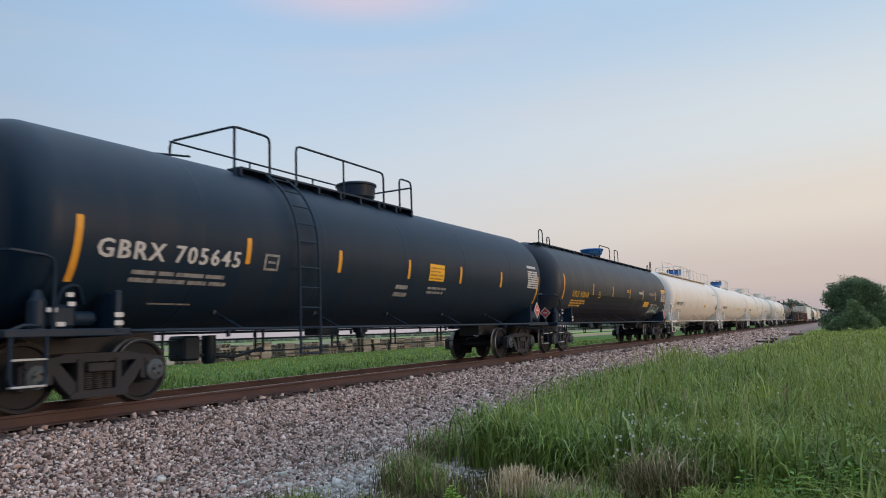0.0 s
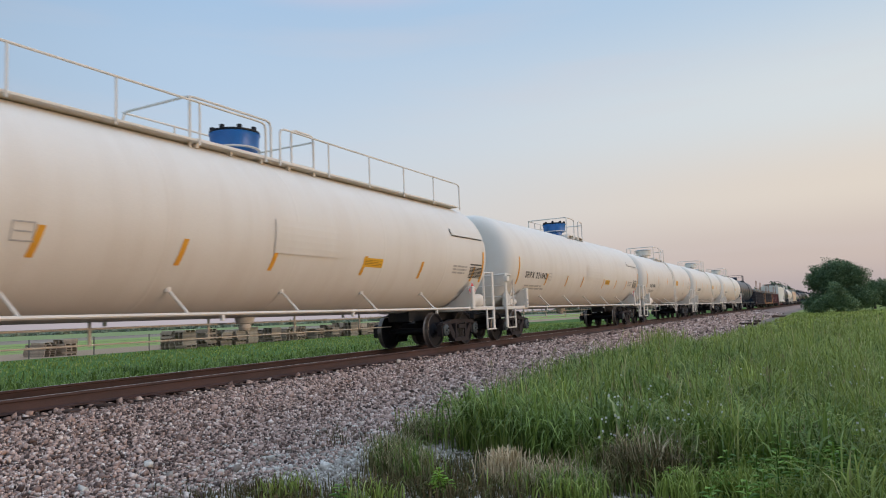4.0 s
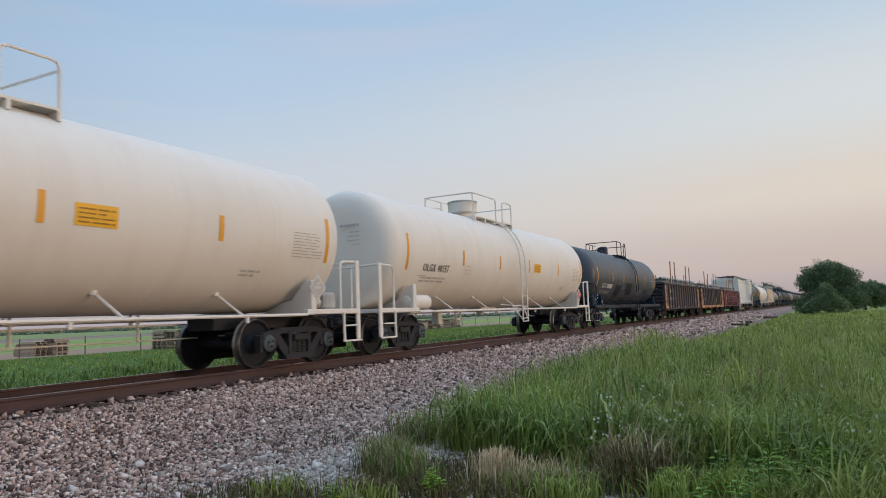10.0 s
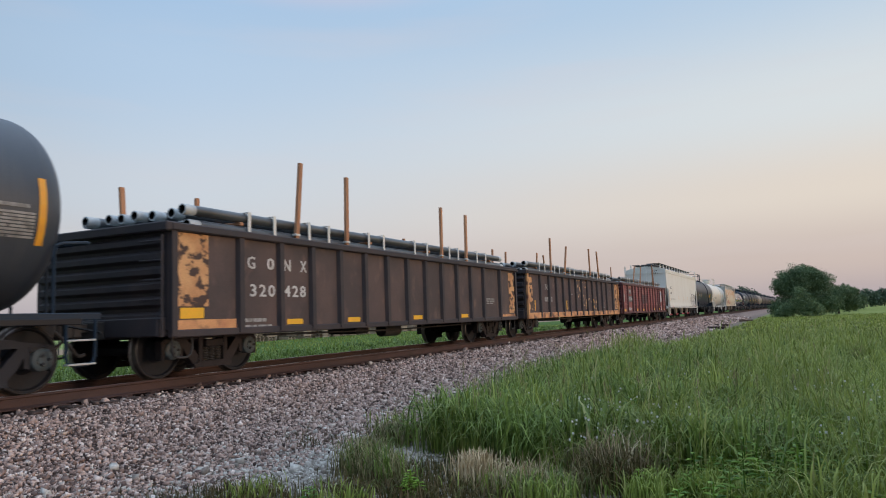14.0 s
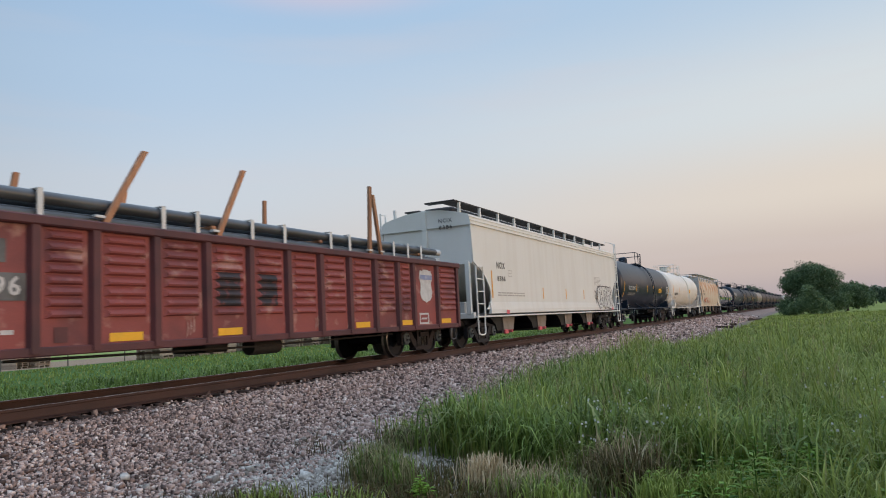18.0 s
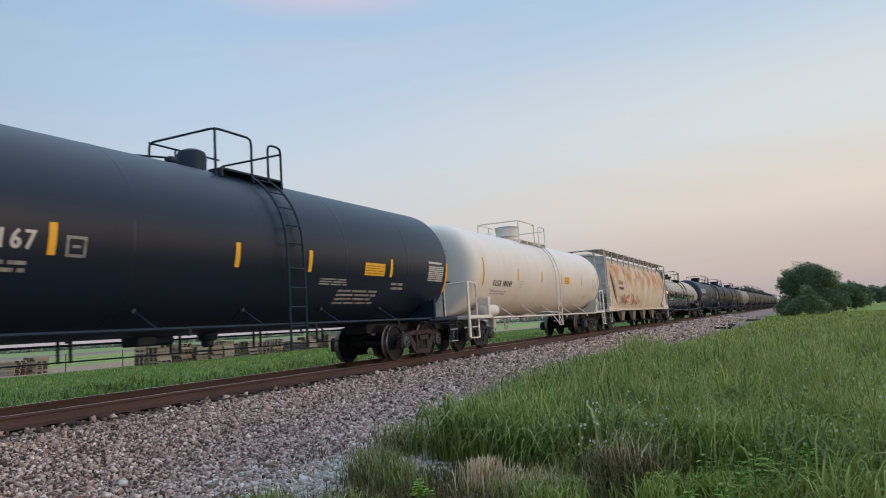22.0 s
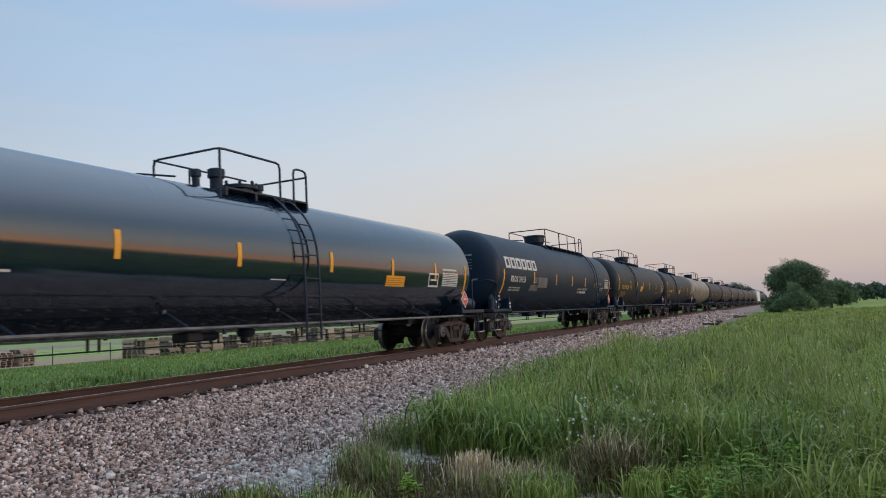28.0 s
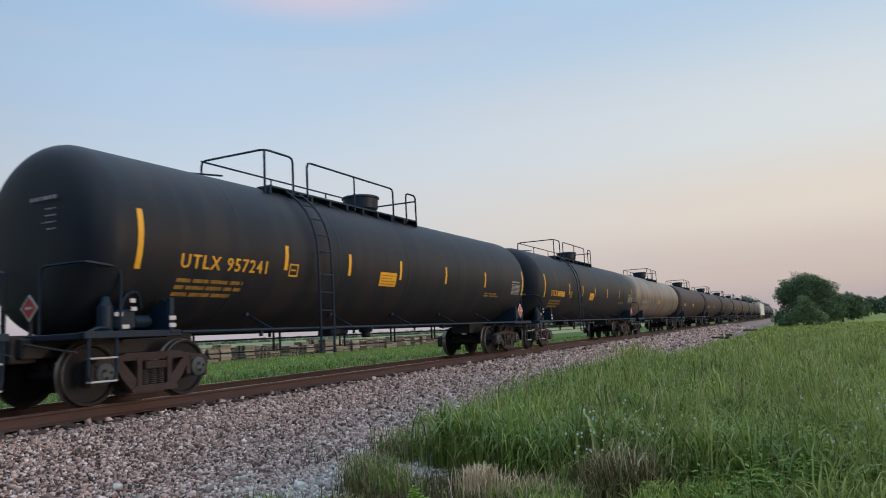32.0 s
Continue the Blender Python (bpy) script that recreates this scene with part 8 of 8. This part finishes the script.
r = random.Random(5)
leafy("broadleaf_weeds", [(9.6 + r.gauss(0, 0.35), 6.9 + r.gauss(0, 0.4), r.uniform(0.25, 0.45)) for _ in range(50)] + [(r.uniform(8.9, 11.5), r.uniform(5.6, 8.5), r.uniform(0.2, 0.5)) for _ in range(70)] + [(r.uniform(5.2, 9), r.uniform(8.5, 14), r.uniform(0.4, 0.7)) for _ in range(60)] + [(5.45, 8.3, 0.4), (5.5, 8.0, 0.35), (6.15, 5.15, 0.2)], WEED, "bright green broad-leaved weeds in the grass", 6, 0.13)
leafy("bushy_weeds", [(float(grass_edge(q)) + 0.4 + r.expovariate(0.28), q, r.uniform(0.3, 0.62)) for q in (7.5 + r.random() ** 1.5 * 14 for _ in range(1100))], GRASS, "soft bushy weeds among tall grass", 8, 0.12)
BRIGHT = island_material("fresh_weed_leaf", [(0.0, (0.16, 0.3, 0.03)), (1.0, (0.3, 0.42, 0.06))], 0.5, through=0.35)
leafy("fresh_weeds", [(cx + r.gauss(0, 0.06), cy + r.gauss(0, 0.06), r.uniform(0.12, 0.26)) for cx, cy in ((5.98, 8.07), (6.79, 5.84), (8.85, 6.51), (9.44, 7.65)) for _ in range(5)], BRIGHT, "bright yellow green young weeds", 9, 0.11)
spots = [(8.0, 8.2, 0.35, 36), (8.6, 7.6, 0.3, 30), (11.4, 9.6, 0.6, 46), (12.2, 11.0, 0.7, 40), (8.3, 6.9, 0.2, 22), (9.6, 12.0, 1.2, 40), (7.2, 9.6, 0.6, 26), (10.6, 7.4, 0.4, 22)]
x = np.concatenate([rng.normal(cx, d, k) for cx, cy, d, k in spots])
y = np.concatenate([rng.normal(cy, d, k) for cx, cy, d, k in spots])
co, loops = [], []
for px, py in zip(x, y):
    z = -0.8 + rng.uniform(0.4, 0.68)
    s = rng.uniform(0.006, 0.012)
    for a in range(2):
        k0 = len(co)
        c, q = math.cos(a * 1.57), math.sin(a * 1.57)
        co += [(px - s * c, py - s * q, z - s), (px + s * c, py + s * q, z - s), (px + s * c, py + s * q, z + s), (px - s * c, py - s * q, z + s)]
        loops += [k0, k0 + 1, k0 + 2, k0 + 3]
tagged(link_arrays("wildflowers", np.array(co), np.full(len(loops) // 4, 4), np.array(loops), PETAL), "small white wildflowers scattered in the grass", "flowers", kind="stuff")

# ---- trees ----
# greens greyed and blued: haze of distance is put into the leaf colours
LEAF = island_material("tree_leaves", [(0.0, (0.06, 0.105, 0.06)), (0.5, (0.095, 0.15, 0.075)), (0.85, (0.12, 0.18, 0.085)), (1.0, (0.15, 0.21, 0.1))], 0.6, through=0.25)
FARLEAF = island_material("distant_tree_leaves", [(0.0, (0.07, 0.11, 0.08)), (1.0, (0.12, 0.17, 0.11))], 0.7, through=0.2)
BARK = surface("bark", (0.075, 0.06, 0.048), 0.9, second=(0.045, 0.037, 0.03), amount=0.8, scale=4, stretch=(3, 3, 0.5), grain=0.2, bump=0.5)


def foliage(name, lobes, count, size, mat, seed):
    """Small leaf clumps through a crown made of lobes (x, y, z, rx, ry, rz), thicker near the outside."""
    r = np.random.default_rng(seed)
    vol = np.array([l[3] * l[4] * l[5] for l in lobes])
    pick = r.choice(len(lobes), count, p=vol / vol.sum())
    L = np.array(lobes)[pick]
    d = r.normal(size=(count, 3))
    d /= np.linalg.norm(d, axis=1)[:, None]
    rad = r.random(count) ** 0.45
    rad *= 1 + 0.16 * np.sin(d[:, 0] * 7 + pick) * np.sin(d[:, 1] * 6) + 0.12 * np.sin(d[:, 2] * 9 + d[:, 0] * 5) + r.normal(0, 0.05, count)
    c = L[:, :3] + d * rad[:, None] * L[:, 3:]
    keep = c[:, 2] > -0.75
    c = c[keep]
    n = len(c)
    u = r.normal(size=(n, 3))
    u /= np.linalg.norm(u, axis=1)[:, None]
    w = np.cross(u, r.normal(size=(n, 3)))
    w /= np.linalg.norm(w, axis=1)[:, None]
    s = (size * r.lognormal(0, 0.3, n))[:, None]
    co = np.stack([c - u * s, c + w * s * 0.5, c + u * s, c - w * s * 0.5], 1).reshape(-1, 3)
    return link_arrays(name, co, np.full(n, 4), np.arange(4 * n), mat)


def tree(x, y, height, lobes, count, size, label, seed, mat=None, trunk=0.2, name="tree"):
    """A tapered trunk with limbs and a crown of leaf clumps; lobes are given from the foot."""
    top = tagged(new(name), label, "tree" if name == "tree" else name)
    top.location = (x, y, -0.8)
    r = random.Random(seed)
    s = Shape()
    pts = [(0, 0, -0.1), (r.uniform(-0.1, 0.1), 0, height * 0.25), (r.uniform(-0.25, 0.25), 0.1, height * 0.5), (0.1, 0, height * 0.8)]
    for (a, b), q0, q1 in zip(zip(pts, pts[1:]), (1, 0.7, 0.45), (0.7, 0.45, 0.12)):
        n = 8
        k0 = len(s.v)
        for p, q in ((a, q0), (b, q1)):
            s.v += [(p[0] + trunk * q * math.cos(2 * math.pi * k / n), p[1] + trunk * q * math.sin(2 * math.pi * k / n), p[2]) for k in range(n)]
        s.f += [(k0 + k, k0 + (k + 1) % n, k0 + n + (k + 1) % n, k0 + n + k) for k in range(n)]
        s.m += [0] * n
    t = part("trunk", s, BARK, top, smooth=True)
    for k, l in enumerate(lobes[:6]):
        z = height * (0.2 + 0.07 * k)
        part("limb", Shape().tube([(0, 0, z), (l[0] * 0.5, l[1] * 0.5, (z + l[2]) / 2 + 0.2), (l[0] * 0.85, l[1] * 0.85, l[2])], trunk * 0.32), BARK, t)
    c = foliage("crown", lobes, count, size, mat or LEAF, seed)
    c.parent = top
    return top
# ---- trees, pallets and fence ----
tree(12.0, 110, 7.2, [(-0.3, 0, 4.6, 3.1, 3.0, 2.4), (-2.2, 0.5, 4.2, 1.7, 1.8, 1.7), (2.0, 0.3, 4.4, 2.2, 2.2, 1.9), (0.4, -1.0, 2.2, 3.0, 2.2, 1.9), (-2.4, -0.8, 1.4, 1.9, 1.6, 1.4), (2.6, -0.6, 1.7, 2.2, 2.0, 1.6), (0.6, 0, 5.9, 1.6, 1.6, 1.2), (-3.1, 0, 0.9, 1.5, 1.3, 1.0)], 52000, 0.1, "large dense green tree standing in the field", 1)
BRUSH = island_material("brush_leaves", [(0.0, (0.09, 0.15, 0.085)), (0.6, (0.15, 0.22, 0.11)), (1.0, (0.22, 0.29, 0.14))], 0.6, through=0.25)
for k, (bx, by, lobes) in enumerate(((9.9, 104, [(0, 0, 0.9, 1.2, 1.0, 0.9), (1.1, 0.3, 1.5, 1.1, 1.0, 1.1), (-0.9, 0.2, 0.5, 0.8, 0.8, 0.6)]), (12.4, 103, [(0, 0, 1.2, 1.4, 1.0, 1.3), (1.1, 0.2, 0.9, 1.0, 0.9, 0.9), (-0.4, 0, 2.4, 1.0, 0.8, 1.0), (-0.8, 0, 3.3, 0.8, 0.7, 0.7)]))):
    tree(bx, by, 2.0, lobes, 4600, 0.1, "low green brush at the foot of a tree", 20 + k, BRUSH, trunk=0.05, name="bush")
tree(17.3, 128, 4.6, [(0, 0, 2.6, 2.2, 2.0, 1.7), (-1.4, 0, 1.5, 1.6, 1.6, 1.3), (1.6, 0.4, 1.7, 1.7, 1.6, 1.4)], 15000, 0.125, "rounded green tree behind a larger one", 4)
tree(21.0, 165, 5.6, [(0, 0, 3.2, 2.4, 2.2, 2.0), (-1.6, 0, 1.8, 1.8, 1.6, 1.6), (1.8, 0.4, 2.0, 1.9, 1.8, 1.7)], 8000, 0.2, "rounded green tree in the distance", 5)
r = random.Random(9)
for k in range(16):
    az = radians(-4.1 - 1.05 * k + r.uniform(-0.2, 0.2))
    dist = r.uniform(290, 340)
    h = r.uniform(5.2, 7.4)
    tree(EYE.x - dist * math.tan(az), dist, h, [(0, 0, h * 0.55, 3.4, 2.5, h * 0.42), (-2.6, 0, h * 0.35, 2.6, 2, h * 0.33), (2.6, 0, h * 0.38, 2.6, 2, h * 0.34)], 2600, 0.42, "distant green tree in a hedgerow", 100 + k, FARLEAF)
for k, (az, dist, h) in enumerate(((1.75, 420, 8), (2.15, 400, 10), (2.6, 380, 11), (3.05, 360, 11), (3.5, 350, 9.5), (4.1, 340, 8), (4.8, 350, 7), (5.6, 350, 7), (6.5, 360, 7.5))):
    tree(EYE.x - dist * math.tan(radians(az)), dist, h, [(0, 0, h * 0.58, 3.2, 2.5, h * 0.42), (-2.2, 0, h * 0.38, 2.4, 2, h * 0.36), (2.2, 0, h * 0.4, 2.4, 2, h * 0.36)], 3000, 0.42, "distant green tree beyond the track", 200 + k, FARLEAF)
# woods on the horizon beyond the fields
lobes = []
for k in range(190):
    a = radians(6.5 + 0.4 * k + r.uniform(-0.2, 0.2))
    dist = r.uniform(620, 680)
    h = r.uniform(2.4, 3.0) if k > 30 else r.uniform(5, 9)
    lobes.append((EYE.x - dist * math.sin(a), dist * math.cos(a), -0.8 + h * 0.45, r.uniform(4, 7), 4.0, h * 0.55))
# pale leaf colours: the haze over the horizon is painted into them
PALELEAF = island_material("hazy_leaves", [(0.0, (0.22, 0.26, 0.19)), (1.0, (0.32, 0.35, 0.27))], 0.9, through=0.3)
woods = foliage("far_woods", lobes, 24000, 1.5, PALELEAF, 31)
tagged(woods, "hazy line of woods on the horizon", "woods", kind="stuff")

# pallets
PALLETWOOD = surface("grey_pallet_wood", (0.4, 0.31, 0.23), 0.85, second=(0.26, 0.2, 0.15), amount=0.8, scale=3, stretch=(4, 0.5, 4), grain=0.15, bump=0.3, random=0.35)


def pallet_mesh():
    side = [(-0.5, 0.0), (-0.41, 0.0), (-0.41, 0.118), (-0.045, 0.118), (-0.045, 0.0), (0.045, 0.0), (0.045, 0.118), (0.41, 0.118), (0.41, 0.0), (0.5, 0.0), (0.5, 0.14), (-0.5, 0.14)]
    return Shape().prism(side, "x", -0.6, 0.6).mesh("pallet", PALLETWOOD)


PALLET = pallet_mesh()


def pallet_stack(x, y, high, turn, seed, lean=0.0):
    r = random.Random(seed)
    stack = tagged(new("pallet_stack"), "stack of weathered grey wooden pallets on grass", "pallet stack", "pallets beyond the track")
    stack.matrix_basis = pose(x, y, -0.8, 0, 0, turn)
    for k in range(high):
        p = part("pallet", PALLET, None, stack)
        p.matrix_basis = pose(r.uniform(-0.06, 0.06) + lean * k, r.uniform(-0.06, 0.06), 0.141 * k, 0, 0, r.uniform(-3, 3) + (90 if r.random() < 0.2 else 0))


r = random.Random(12)
y = 38.3
k = 0
while y < 92:
    high = 10 if y < 42 else r.choice((8, 9, 9, 10, 7))
    for dx in (0, -1.4):
        if r.random() < 0.85 or y < 42:
            pallet_stack(-32.6 + dx - 0.05 * (y - 38) + r.uniform(-0.2, 0.2), y, high + r.choice((-1, 0, 0)), r.choice((0, 90)) + r.uniform(-5, 5), 300 + k)
        k += 1
    y += r.choice((1.4, 1.45, 1.5, 1.8, 2.4))
for dx, dy, h in ((0, 0, 7), (0.3, 1.35, 8), (-1.4, 0.4, 6)):
    pallet_stack(-37.6 + dx, 30.4 + dy, h, 8, 400 + h, 0.02)

# wire fence along the dirt road
fence = tagged(new("wire_fence"), "thin wire fence on steel posts along a dirt road", "fence")
POST = surface("fence_post_steel", (0.11, 0.11, 0.1), 0.7, second=(0.16, 0.1, 0.07), amount=0.7, scale=5, bump=0.1)
for k in range(22):
    yy = 14 + 4.6 * k
    part("fence_post", Shape().box(-35.03, -34.97, yy - 0.03, yy + 0.03, -0.9, 0.45, 0.005), POST, fence)
for z in (-0.3, 0.05, 0.38):
    part("wire", Shape().tube([(-35, 12, z), (-35, 112, z)], 0.008, 4), POST, fence)

# a few dark lumps of old ties beside the bank
for k, (x, yy) in enumerate(((4.9, 58), (4.4, 66), (5.6, 84), (4.6, 90))):
    lump = part("old_tie", Shape().box(-0.14, 0.14, -0.75, 0.75, 0.0, 0.2, 0.02), TIE, None)
    lump.matrix_basis = pose(x + track_x(yy), yy, -0.8, 0, 0, 60 + 30 * k)
    tagged(lump, "dark discarded wooden tie beside the bank", "tie", "discarded ties")


def motions():
    for car, mid in TRAIN:
        walk(car, [(t, along(mid - run(t) - (0.13 if t == 1 else 0))) for t in range(33)])
    # every wheelset turns alike: the front and the rear one of a truck are keyed, and the others roll with them
    turns = [(k / 15, Euler((run(k / 15) / R_WHEEL, 0, 0)).to_matrix().to_4x4()) for k in range(481)]
    rolling = {}
    for w, dy in WHEELSETS:
        if dy not in rolling:
            walk(w, [(t, Matrix.Translation((0, dy, R_WHEEL)) @ m) for t, m in turns])
            rolling[dy] = w.animation_data
        else:
            w.rotation_mode = "QUATERNION"
            keys = w.animation_data_create()
            keys.action = rolling[dy].action
            keys.action_slot = rolling[dy].action_slot


motions()
